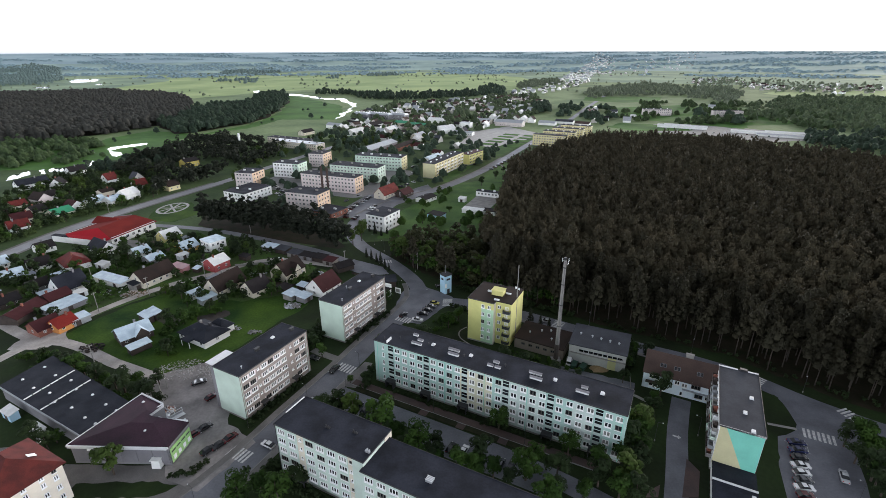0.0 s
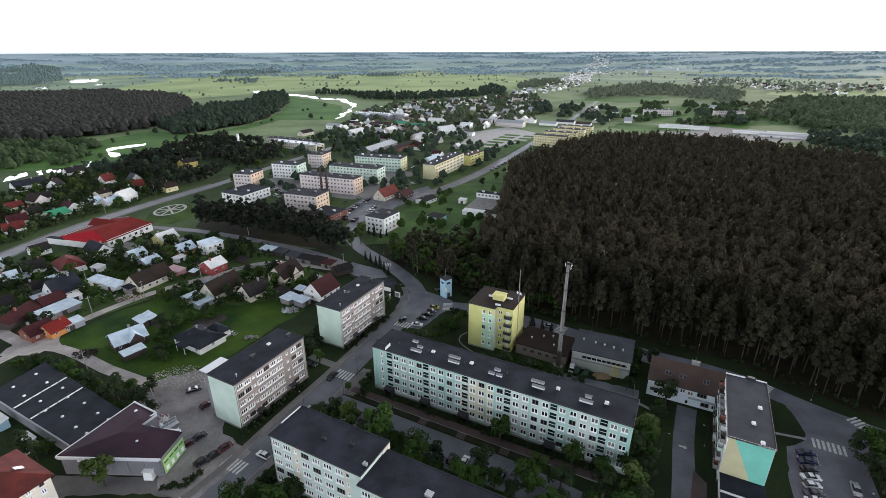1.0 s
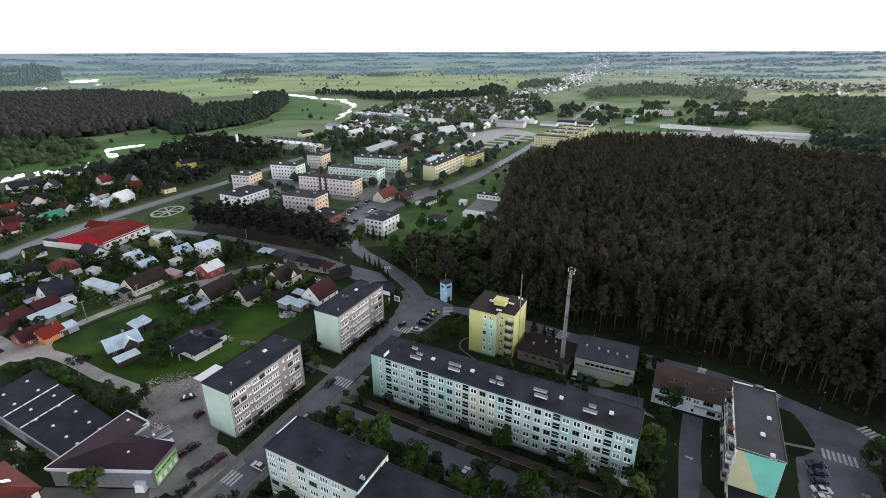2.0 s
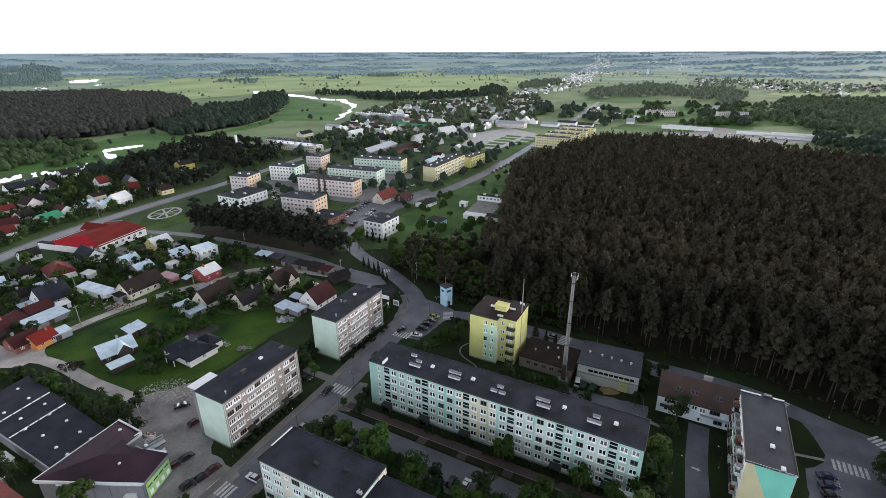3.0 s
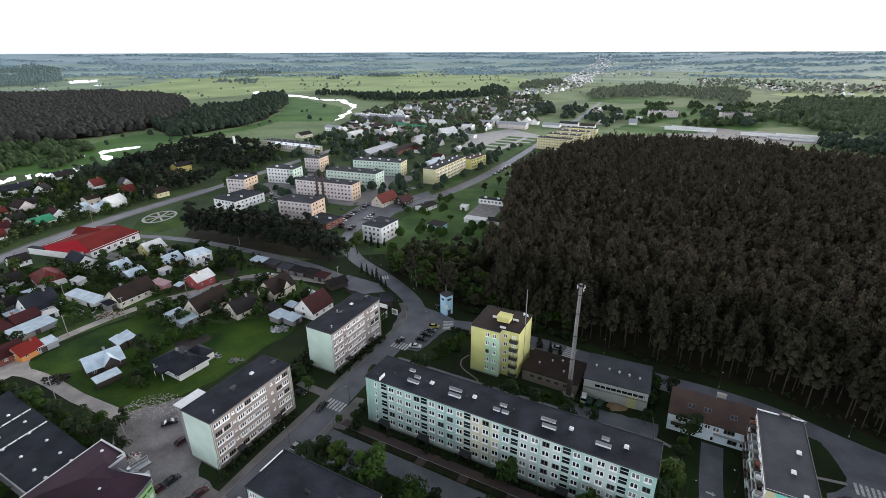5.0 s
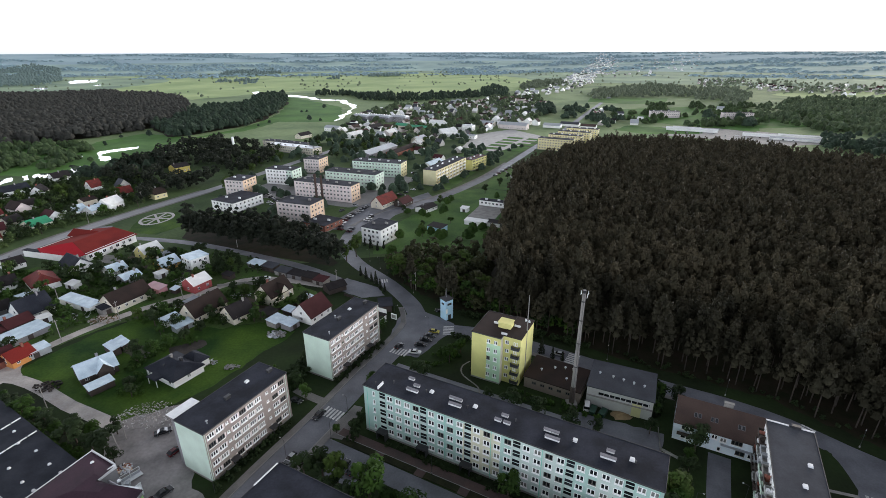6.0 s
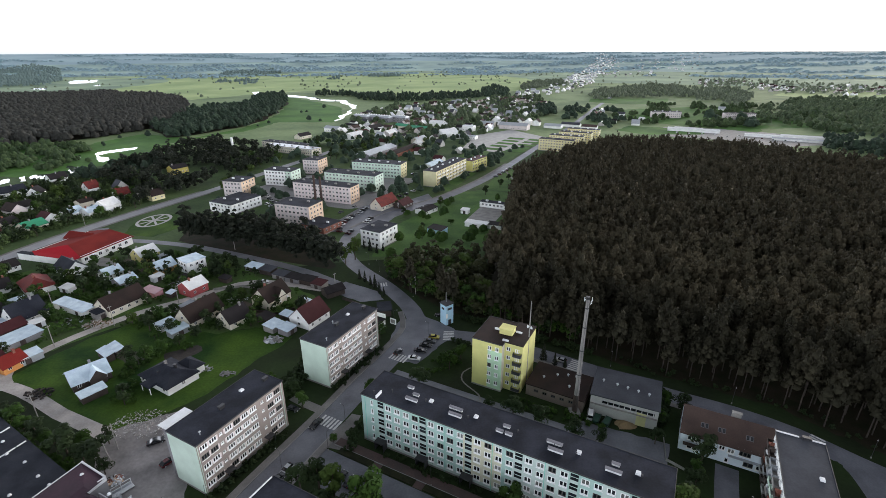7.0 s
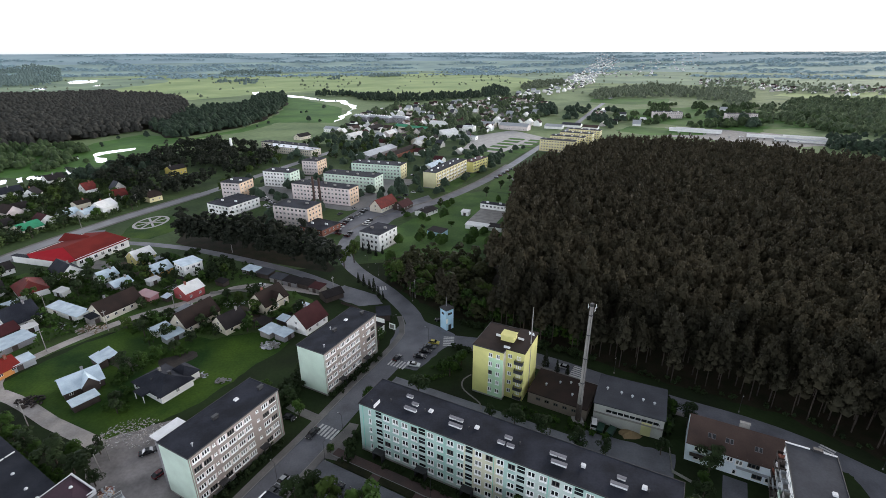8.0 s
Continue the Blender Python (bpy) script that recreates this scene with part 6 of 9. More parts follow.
# ---- flats and public houses farther off ----
def far_flats(x, y, turn, length, depth, storeys, paints, label, seed, name="apartment_block", front=True, right=True, colour=None, roof_paint=None, group="flats in the town"):
    n, k = max(2, int(length / 3.0)), max(2, int(depth / 3.6))
    b, h = flats(name, x, y, turn, length, depth, storeys, label, paints, [(0.9 + (length - 1.8) * (i + 0.5) / n - 0.7, 1.4, 0.9, 1.4, 2) for i in range(n)] if front else None,
                 right=[(0.9 + (depth - 1.8) * (i + 0.5) / k - 0.7, 1.4, 0.9, 1.4, 2) for i in range(k)] if right else None, seed=seed, split=False, colour=colour, roof_paint=roof_paint, group=group)
    rr = random.Random(seed)
    vent = Shape().box(0, 0, 0, 1.8, 0.8, 1.0).mesh("chimney", rr.choice((white_metal, concrete)))
    for i in range(max(2, int(length / 9))):
        part("chimney", vent, b, m=pose(length * (i + 0.5) / max(2, int(length / 9)) - 0.9, depth * rr.uniform(0.3, 0.6), h + 0.15))
    t = radians(turn)
    for i in range(max(1, int(length / 8))):
        for j in range(max(1, int(depth / 8))):
            u, v = length * (i + 0.5) / max(1, int(length / 8)), depth * (j + 0.5) / max(1, int(depth / 8))
            keep(x + u * math.cos(t) - v * math.sin(t), y + u * math.sin(t) + v * math.cos(t), 8.5)
    return b, h


side_paint = lambda side, u, z: 1 if side == "right" else 0
far_flats(-162.4, 374.6, -14, 15.5, 16.5, 4, (pink_grey, peach), "pink-grey block with peach gable", 21, colour=side_paint)
far_flats(-144.1, 410.2, -16, 24.5, 13.5, 4, (mint, white_wall), "pale mint block with white gable", 22, colour=lambda s, u, z: 0 if s == "right" or u > 19 else 1)
far_flats(-124.0, 449.8, -16, 15.0, 16.0, 4, (pink_grey, peach), "pink-grey block with peach gable", 23, colour=side_paint)
far_flats(-110.0, 371.5, -21, 48.0, 12.0, 4, (rose_white, peach), "long rose-white block with peach gable", 24, colour=side_paint)
far_flats(-94.2, 402.5, -20, 44.5, 14.0, 4, (mint, sage), "long mint green block", 25, colour=side_paint)
far_flats(-79.4, 441.0, -17, 45.0, 14.0, 4, (mint, straw), "long mint block with straw gable", 26, colour=side_paint)
far_flats(-105.8, 317.7, -20, 25.0, 15.0, 4, (rose_white, peach), "rose-white block with peach gable", 27, colour=side_paint)
# yellow house with rows of balconies
b, h = far_flats(-6.6, 401.5, 63.5, 58.0, 11.4, 4, (straw, sun_yellow), "pale yellow house with rows of white balconies", 28, right=False, colour=lambda s, u, z: 1 if s == "front" else 0)
rail = Shape().box(0, -1.2, -0.1, 4.0, 0, 0.05).box(0, -1.25, 0.05, 4.0, -1.15, 1.0).mesh("balcony", white_wall)
for k in range(4):
    for i in range(8):
        part("balcony", rail, b, "white balcony", pose(2.2 + 7.0 * i, 0, 0.95 + 2.8 * k))
far_flats(24.8, 454.2, 57, 27.0, 9.0, 3, (lemon, cream), "small yellow house with dark red roof", 29, colour=lambda s, u, z: 0, roof_paint=roof_maroon)
for i in range(4):
    p = Vector((101.7, 557.0, 0)) + V * 29.0 * i + U * 3.0 * i
    far_flats(p.x, p.y, A, 37.0, 11.0, 4, (sun_yellow, straw), "pale yellow terrace of flats", 30 + i, colour=side_paint)
far_flats(-46.0, 278.0, -29, 13.2, 16.6, 3, (white_wall,), "white three-storey office house", 41, name="office_house", group="")
far_flats(-158.0, 341.0, -26, 20.5, 26.0, 2, (white_wall,), "white hall with dark flat roof", 42, name="white_hall", group="")
far_flats(-86.4, 303.2, -29, 18.0, 16.0, 1, (brick_wall,), "low red brick works with dark roof", 43, name="brick_works", group="")
far_flats(-194.0, 556.0, A, 66.0, 14.0, 2, (cream,), "long cream school wing with grey roof", 44, name="school", group="", roof_paint=zinc)
far_flats(-206.0, 580.0, A, 66.0, 12.0, 2, (cream,), "long cream school wing with grey roof", 45, name="school", group="", roof_paint=roof_felt)
far_flats(24.4, 349.0, -25, 18.0, 5.0, 1, (white_wall,), "white changing house by the court", 46, name="changing_house", group="")
gable_house(-70.0, 535.0, 66, 56, 16, 5, 7.5, grey_wall, zinc, "long grey warehouse with metal roof", windows=False, chimneys=0, name="warehouse", category="warehouse")
gable_house(-44.0, 545.0, 66, 52, 12, 4, 6.0, brick_wall, roof_brown, "long brick store with brown roof", windows=False, chimneys=0, name="warehouse", category="warehouse")
gable_house(-41.6, 350.4, 60, 18.5, 9.5, 3.6, 8.4, cream, roof_red, "cream cottage with red tiled roof and dormers", seed=31)
gable_house(-28.5, 351.0, 60, 12, 8, 3.0, 6.0, dark_wood, roof_maroon, "dark timber house with maroon roof", seed=32)
gable_house(-12.0, 338.5, 54, 13, 9, 3.0, 4.2, white_wall, roof_dark, "low white pavilion with flat roof", seed=33)
shed(-4.0, 298.5, -33, 10, 7, 3.0, sky_blue, roof_dark, "blue kiosk with dark roof", name="kiosk")
shed(14.0, 336.0, -25, 5, 4, 2.6, white_wall, roof_white, "small white hut by the court")
shed(20.0, 309.0, -25, 14, 5, 2.6, white_wall, roof_white, "row of white market stalls")
shed(31.0, 306.5, -25, 9, 5, 2.6, white_wall, roof_dark, "white store with dark roof")
gable_house(330.0, 686.0, -27, 62, 12, 2.8, 4.4, white_wall, roof_white, "long white station hall with white roof", windows=False, chimneys=0, name="station_hall", category="station")
for x, y, l in ((395, 640, 40), (420, 606, 60), (436, 628, 46), (330, 700, 34)):
    gable_house(x, y, -30, l, 9, 2.6, 3.6, white_wall, (roof_white, zinc)[l % 3 == 0], "long station shed with pale roof", windows=False, chimneys=0, name="station_shed", category="shed")
for x, y in ((330.0, 826.0), (432.0, 800.0)):
    far_flats(x, y, A + 20, 44, 12, 3, (pink_grey, cream), "pale block at the edge of the fields", int(x), colour=side_paint)
s = thing("school_chimney", pose(-231, 560, 0), "slim white chimney of the school", "chimney")
part("shaft", Shape().tube((0, 0, 0), (0, 0, 14), 1.4, 1.2, 12).mesh("shaft", white_wall), s)
for x, y, hh in ((-87.5, 346.0, 23.5), (-84.0, 348.0, 22.0)):
    s = thing("iron_chimney", pose(x, y, 0), "dark iron boiler chimney", "chimney")
    part("shaft", Shape().tube((0, 0, 0), (0, 0, hh), 0.95, 0.75, 12).mesh("shaft", roof_choc), s)


# larger houses of the town centre
for x, y, l in ((-142.6, 802.0, 28), (-122.2, 801.0, 45), (-82.5, 789.5, 28)):
    b, h = far_flats(x, y, -33, l, 12, 2, (grey_wall,), "grey terrace with pale chimneys and mansard roof", int(x), name="terrace", right=False, roof_paint=zinc, group="terraces in the town")
    gab = Shape().taper(0, 0, 0, l, 12, 2.6, 0.6, 3.0).mesh("mansard", zinc)
    part("mansard", gab, b, "grey mansard roof", pose(0, 0, h + 0.15))
    for i in range(int(l / 5)):
        part("chimney", Shape().box(0, 0, 0, 1.2, 0.9, 1.8).mesh("chimney", white_wall), b, "white chimney", pose(2 + 5 * i, 5.5, h + 2.2))
gable_house(-58.0, 716.0, -30, 19, 12, 5, 7.4, cream, roof_green, "cream hall with bright green metal roof", windows=False, chimneys=0, name="green_roof_hall", category="hall")
gable_house(-34.0, 699.0, -28, 33, 12, 4.6, 6.8, cream, roof_green, "cream hall with bright green metal roof", windows=False, chimneys=0, name="green_roof_hall", category="hall")
for x, y, a, l, w, e, r, m, n in ((-150, 694, -29, 23, 10, 5, 7.5, white_wall, "white"), (-95, 697, 66, 30, 12, 5.5, 9, white_wall, "white"), (4, 650, 32, 23, 12, 6.5, 10, white_wall, "white"), (33, 698, -25, 15, 11, 7, 7.6, white_wall, "white"), (27, 634, -25, 26, 9, 4, 5, white_wall, "white"), (96, 712, -27, 40, 14, 6, 9, pink_grey, "pinkish"),
                                  (60, 735, -27, 24, 12, 5, 8, cream, "cream"), (-112, 640, 63, 26, 12, 5, 8, white_wall, "white"), (-30, 610, 63, 22, 10, 4, 7, cream, "cream"), (-128, 722, -27, 24, 11, 5, 7, white_wall, "white"), (-70, 655, 63, 18, 11, 5, 8, pink_grey, "pinkish"), (-10, 745, -27, 22, 11, 5, 8, white_wall, "white"), (-176, 640, 63, 20, 10, 4, 7, cream, "cream")):
    gable_house(x, y, a, l, w, e, r, m, (zinc, roof_white, roof_dark)[int(abs(x)) % 3], n + " town house with metal roof", windows=True, chimneys=1, seed=int(abs(x)))
for x, y, l, r in ((152, 722, 24, zinc), (180, 736, 26, roof_grey), (200, 712, 20, roof_choc)):
    gable_house(x, y, A, l, 13, 3.6, 6, white_wall, r, "white hall behind the terraces of flats", windows=False, chimneys=0, name="hall", category="hall")
gable_house(-10.5, 470.0, 62, 24, 13, 4.0, 7.0, white_wall, roof_zinc, "white hall with pale blue metal roof", chimneys=1, seed=3)
for i in range(6):
    p = Vector((78, 775, 0)) + U * 12.4 * i
    gable_house(p.x, p.y, 63, 11, 9.5, 5.5, 9.5, white_wall, (zinc, roof_brown)[i % 2], "white row house with steep roof", windows=False, chimneys=0, group="row houses", name="row_house")


# the far town: plain houses along its streets
def far_house_kit():
    old_wall, grey_town = wall_paint("old_plaster", (0.50, 0.48, 0.44)), wall_paint("town_plaster", (0.40, 0.40, 0.40))
    walls, roofs = (old_wall, white_wall, white_wall, pink_grey), (roof_grey, roof_dark, zinc, roof_brown, roof_white, roof_maroon, roof_grey, roof_choc)
    words = {roof_red: "red", roof_dark: "dark", roof_zinc: "pale blue", roof_brown: "brown", roof_white: "pale", roof_maroon: "maroon", zinc: "pale grey", roof_grey: "grey", roof_choc: "dark brown"}
    colours = {white_wall: "white", old_wall: "cream", grey_town: "grey", pink_grey: "pinkish"}
    kit = []
    for i in range(14):
        w, r = walls[i % 4], roofs[i % 8]
        kit.append(gable_house(0, -600 - 20 * i, 0, 8 + i % 4 * 1.5, 7 + i % 3, 3.2 + i % 2, 6 + i % 3, w, r, f"{colours[w]} house with {words[r]} roof in the far town", seed=i, windows=False, chimneys=0, name="town_house", group="houses of the far town"))
    return kit


SOWN, FAR_TOWN = [], {}


def sow_houses(kit, outline, spacing, turn, seed, share=0.8):
    rr = random.Random(seed)
    xs, ys = [p[0] for p in outline], [p[1] for p in outline]
    c, s = math.cos(radians(turn)), math.sin(radians(turn))
    cx, cy = sum(xs) / len(xs), sum(ys) / len(ys)
    reach = max(max(xs) - min(xs), max(ys) - min(ys))
    n = int(reach / spacing) + 1
    for i in range(-n, n + 1):
        for j in range(-n, n + 1):
            u, v = i * spacing + rr.uniform(-0.25, 0.25) * spacing, j * spacing * 1.5 + rr.uniform(-0.3, 0.3) * spacing
            x, y = cx + u * c - v * s, cy + u * s + v * c
            if rr.random() < share and inside(x, y, outline) and clear(x, y, 7):
                m, ob = pose(x, y, land(x, y), 0, 0, turn + rr.choice((0, 90)) + rr.uniform(-8, 8)), rr.choice(kit)
                if y < 900 and len(SOWN) < 230:
                    SOWN.append(copy_thing(ob, m))
                else:
                    for o in ob.children:
                        FAR_TOWN.setdefault(o.data.materials[0].name, (o.data.materials[0], Shape()))[1].add([v.co for v in o.data.vertices], [tuple(p.vertices) for p in o.data.polygons], 0, m)
                keep(x, y, 7)


ROAD_LINES = (*[(w + w[:1], 6.0) for w in WATERS], (STREET, 6.5), (FOREST_ROAD, 5.5), (RIGHT_STREET, 6), (TRACK, 5.2), (TRACK_S, 4.5), (TRACK_W, 4), (UPPER_ROAD, 7.5), (CROSS_STREET, 5), (INNER_ROAD, 5.2), (BEHIND_ROAD, 3.6), (SIDE_STREET, 4))
OPEN_GROUND = [*[y[1] for y in yards if y[0] != "flats_court"], *WATERS]


def clear(x, y, r):
    for kx, ky, kr in KEEP:
        if (x - kx) ** 2 + (y - ky) ** 2 < (kr + r * 0.5) ** 2:
            return False
    for line, half in ROAD_LINES:
        for (ax, ay), (bx, by) in zip(line, line[1:]):
            dx, dy = bx - ax, by - ay
            t = min(max(((x - ax) * dx + (y - ay) * dy) / (dx * dx + dy * dy), 0), 1)
            if (x - ax - t * dx) ** 2 + (y - ay - t * dy) ** 2 < (half + r * 0.3) ** 2:
                return False
    return not any(inside(x, y, o) for o in OPEN_GROUND)


# sheds, greenhouses and beds in the gardens
rr = random.Random(31)
tin = surface("tin_roof", (0.24, 0.26, 0.29), 0.6, 0.25, 0.4, 5.0, 0.1)
made = 0
while made < 14:
    x, y = rr.uniform(-215, -60), rr.uniform(175, 258)
    if inside(x, y, GARDEN_SOIL) and clear(x, y, 5):
        w, r, label = rr.choice(((dark_wood, roof_dark, "dark wooden tool shed with felt roof"), (grey_wall, tin, "grey tool shed with dull tin roof"), (dark_wood, roof_zinc, "wooden shed with pale blue tin roof"), (white_metal, roof_white, "small white greenhouse among garden beds")))
        shed(x, y, rr.choice((62, -27)) + rr.uniform(-6, 6), rr.uniform(3.2, 6.0), rr.uniform(2.6, 3.8), rr.uniform(1.9, 2.4), w, r, label)
        keep(x, y, 3)
        made += 1
tilled = surface("tilled_soil", (0.085, 0.062, 0.045), 0.95, 0.3, 0.4, 2.5, 0.3, tint=(0.05, 0.045, 0.03))
made = 0
while made < 9:
    x, y = rr.uniform(-215, -60), rr.uniform(175, 258)
    if inside(x, y, GARDEN_SOIL) and clear(x, y, 6):
        a = radians(rr.choice((62, -27)))
        c, s = math.cos(a), math.sin(a)
        l, w = rr.uniform(3, 6), rr.uniform(2, 3.4)
        ground_piece("vegetable_bed", patch([(x + u * c - v * s, y + u * s + v * c) for u, v in ((-l, -w), (l, -w), (l, w), (-l, w))], 0.03 + 0.002 * made, 0, None, 0.3).mesh("vegetable_bed", tilled), "brown tilled vegetable bed", "garden bed")
        keep(x, y, 3)
        made += 1
kit = far_house_kit()
TOWN = [(-150, 640), (-144, 786), (-144, 897), (-106, 1008), (-29, 1050), (150, 1201), (216, 1199), (208, 1090), (163, 849), (95, 700), (-16, 610)]
sow_houses(kit, TOWN, 21, 63, 1, 0.85)
sow_houses(kit, [(-20, 450), (-60, 480), (-100, 620), (-20, 600), (40, 560), (20, 500)], 24, 63, 2, 0.5)
sow_houses(kit, [(-318, 400), (-250, 430), (-212, 395), (-240, 300), (-290, 270), (-318, 320)], 25, 62, 3, 0.55)
HIGH_STREET = [(154, 1210), (216, 1199), (334, 1364), (470, 1635), (636, 2179), (1139, 3467), (1248, 4218), (623, 2456), (398, 1791), (275, 1448), (201, 1369)]
light_kit = [kit[i] for i in (0, 2, 4, 6, 10, 12)]
sow_houses(light_kit, HIGH_STREET, 24, 63, 4, 0.75)
sow_houses(kit, [(745, 1500), (902, 1613), (820, 1382), (863, 1287), (912, 1203), (1059, 1229), (1262, 1470), (1168, 1547), (1008, 1459), (956, 1557), (1017, 1858), (890, 1866)], 26, 40, 5, 0.55)
sow_houses(light_kit, [(1031, 3480), (1390, 3439), (2099, 4287), (1470, 2995), (877, 2162), (695, 2037), (625, 2180)], 46, 30, 8, 0.25)
sow_houses(kit, [(190, 730), (230, 900), (330, 930), (320, 800), (260, 710)], 26, 63, 7, 0.4)
sow_houses(kit, [(270, 830), (480, 830), (600, 1050), (290, 950)], 40, 63, 6, 0.3)
far = Shape()
for k, (m, s) in enumerate(FAR_TOWN.values()):
    far.add(s.v, s.f, k)
tagged(new("far_houses", far.mesh("far_houses", *[m for m, s in FAR_TOWN.values()])), "small pale houses of the far town and villages", "houses", kind="stuff")
for ob in kit:
    for o in (*ob.children_recursive, ob):
        bpy.data.objects.remove(o)


# ---- trees ----
def cards(rng, centres, radii, count, size, flat=1.0, up=0.25):
    """Leaf clumps: small four-cornered leaves on the skins of lumps, turned mostly outwards."""
    n = len(centres)
    pick = rng.integers(0, n, count)
    d = rng.normal(size=(count, 3))
    d /= np.linalg.norm(d, axis=1)[:, None]
    d[:, 2] = np.where(d[:, 2] < -0.35, -d[:, 2], d[:, 2])
    c = centres[pick] + d * (radii[pick] * rng.uniform(0.75, 1.08, count))[:, None] * np.array((1, 1, flat))
    nrm = d + rng.normal(size=(count, 3)) * 0.3 + np.array((0, 0, up))
    nrm /= np.linalg.norm(nrm, axis=1)[:, None]
    a = np.cross(nrm, rng.normal(size=(count, 3)))
    a /= np.linalg.norm(a, axis=1)[:, None]
    b = np.cross(nrm, a)
    s = size * rng.uniform(0.6, 1.35, count)[:, None]
    soft = d + 0.35 * nrm
    return c, a * s, b * s * 0.7, soft / np.linalg.norm(soft, axis=1)[:, None]


def with_normals(corners, soft):
    return np.concatenate((corners, np.repeat(soft[:, None, :], corners.shape[1], axis=1)), axis=2).reshape(-1, 6)


def quads(c, a, b, soft):
    return with_normals(np.stack((c - a, c - b * 0.9, c + a * 0.9, c + b), axis=1), soft)


def tris(c, a, b, soft):
    return with_normals(np.stack((c - a * 0.9 - b * 0.7, c + a - b * 0.6, c + b * 1.3), axis=1), soft)


def lumps(rng, n, r, h, z0, squash=1.0):
    d = rng.normal(size=(n, 3))
    d /= np.linalg.norm(d, axis=1)[:, None]
    k = rng.uniform(0.35, 0.78, n)[:, None]
    p = d * k * np.array((r, r, h / 2)) + np.array((0, 0, z0 + h / 2))
    return p, rng.uniform(0.26, 0.44, n) * r


def wood(rng, height, r, limbs, z0, reach, spread, mat_, n=7):
    s = Shape()
    bend = rng.uniform(-0.3, 0.3, 2)
    s.tube((0, 0, -0.2), (bend[0] * 0.5, bend[1] * 0.5, height * 0.5), r, r * 0.72, n)
    s.tube((bend[0] * 0.5, bend[1] * 0.5, height * 0.5), (bend[0], bend[1], height), r * 0.72, r * 0.25, n)
    for i in range(limbs):
        a = 2 * math.pi * (i + rng.uniform(0, 0.6)) / limbs
        z = z0 + rng.uniform(0, 0.35) * (height - z0)
        s.tube((bend[0] * z / height, bend[1] * z / height, z), (reach * math.cos(a), reach * math.sin(a), z + spread), r * 0.4, r * 0.12, 5)
    return s.mesh("trunk", mat_)


def leafy_tree(seed, height, radius, leaves, size, leaf_mat, name, label, place=(0, 0)):
    rng = np.random.default_rng(seed)
    t = thing(name, pose(*place, 0), label, "tree")
    part("trunk", wood(rng, height * 0.75, 0.05 * radius + 0.1, 5, height * 0.3, radius * 0.6, height * 0.22, bark), t)
    c, r = lumps(rng, 14, radius, height * 0.78, height * 0.2)
    part("crown", fast_mesh("crown", quads(*cards(rng, c, r, leaves, size)), 4, [leaf_mat]), t)
    return t


def pine_tree(seed, height, radius, leaves, size, place=(0, 0)):
    rng = np.random.default_rng(seed)
    t = thing("pine_tree", pose(*place, 0), "tall Scots pine with bare pale trunk", "tree", "pines at the forest edge")
    part("trunk", wood(rng, height * 0.92, 0.2, 6, height * 0.55, radius * 0.7, 0.8, pine_bark), t)
    part("crown", fast_mesh("crown", pine_cloud(seed, height, radius, height * 0.48, leaves, size, 13, 5, ((0.26, 0.56), (1.0, 1.0)), 0.72), 3, [shaded_edge_leaf]), t)
    return t


def spruce_tree(seed, height, radius, leaves, size):
    rng = np.random.default_rng(seed)
    t = thing("spruce_tree", pose(0, -500, 0), "dark pointed spruce on grass", "tree")
    part("trunk", Shape().tube((0, 0, -0.2), (0, 0, height * 0.95), 0.16, 0.03, 6).mesh("trunk", bark), t)
    z = rng.uniform(0.06, 1.0, leaves) ** 1.2
    a = rng.uniform(0, 2 * math.pi, leaves)
    rr = radius * (1.02 - z) * rng.uniform(0.7, 1.05, leaves) * (0.8 + 0.2 * np.cos(z * 40))
    c = np.stack((rr * np.cos(a), rr * np.sin(a), z * height), axis=1)
    n = np.stack((np.cos(a), np.sin(a), np.full(leaves, 0.7)), axis=1) + rng.normal(size=(leaves, 3)) * 0.3
    n /= np.linalg.norm(n, axis=1)[:, None]
    u = np.cross(n, rng.normal(size=(leaves, 3)))
    u /= np.linalg.norm(u, axis=1)[:, None]
    s = size * rng.uniform(0.6, 1.3, leaves)[:, None]
    part("crown", fast_mesh("crown", quads(c, u * s, np.cross(n, u) * s * 0.7, n), 4, [spruce_leaf]), t)
    return t


def points_in(outline, spacing, rng, free=None):
    xs, ys = [p[0] for p in outline], [p[1] for p in outline]
    out = []
    y = min(ys)
    row = 0
    while y < max(ys):
        x = min(xs) + (row % 2) * spacing / 2
        while x < max(xs):
            px_, py_ = x + rng.uniform(-0.42, 0.42) * spacing, y + rng.uniform(-0.42, 0.42) * spacing
            if inside(px_, py_, outline) and (free is None or clear(px_, py_, free)):
                out.append((px_, py_))
            x += spacing
        y += spacing * 0.87
        row += 1
    return out


def drop_kit(kit):
    for ob in kit:
        for o in (*ob.children_recursive, ob):
            bpy.data.objects.remove(o)


def plant(kit, spots, rng, lo=0.8, hi=1.2):
    for x, y in spots:
        k = rng.uniform(lo, hi)
        ob = copy_thing(rng.choice(kit), pose(x, y, land(x, y), 0, 0, rng.uniform(0, 360)))
        ob.scale = (k, k, k * rng.uniform(0.9, 1.1))


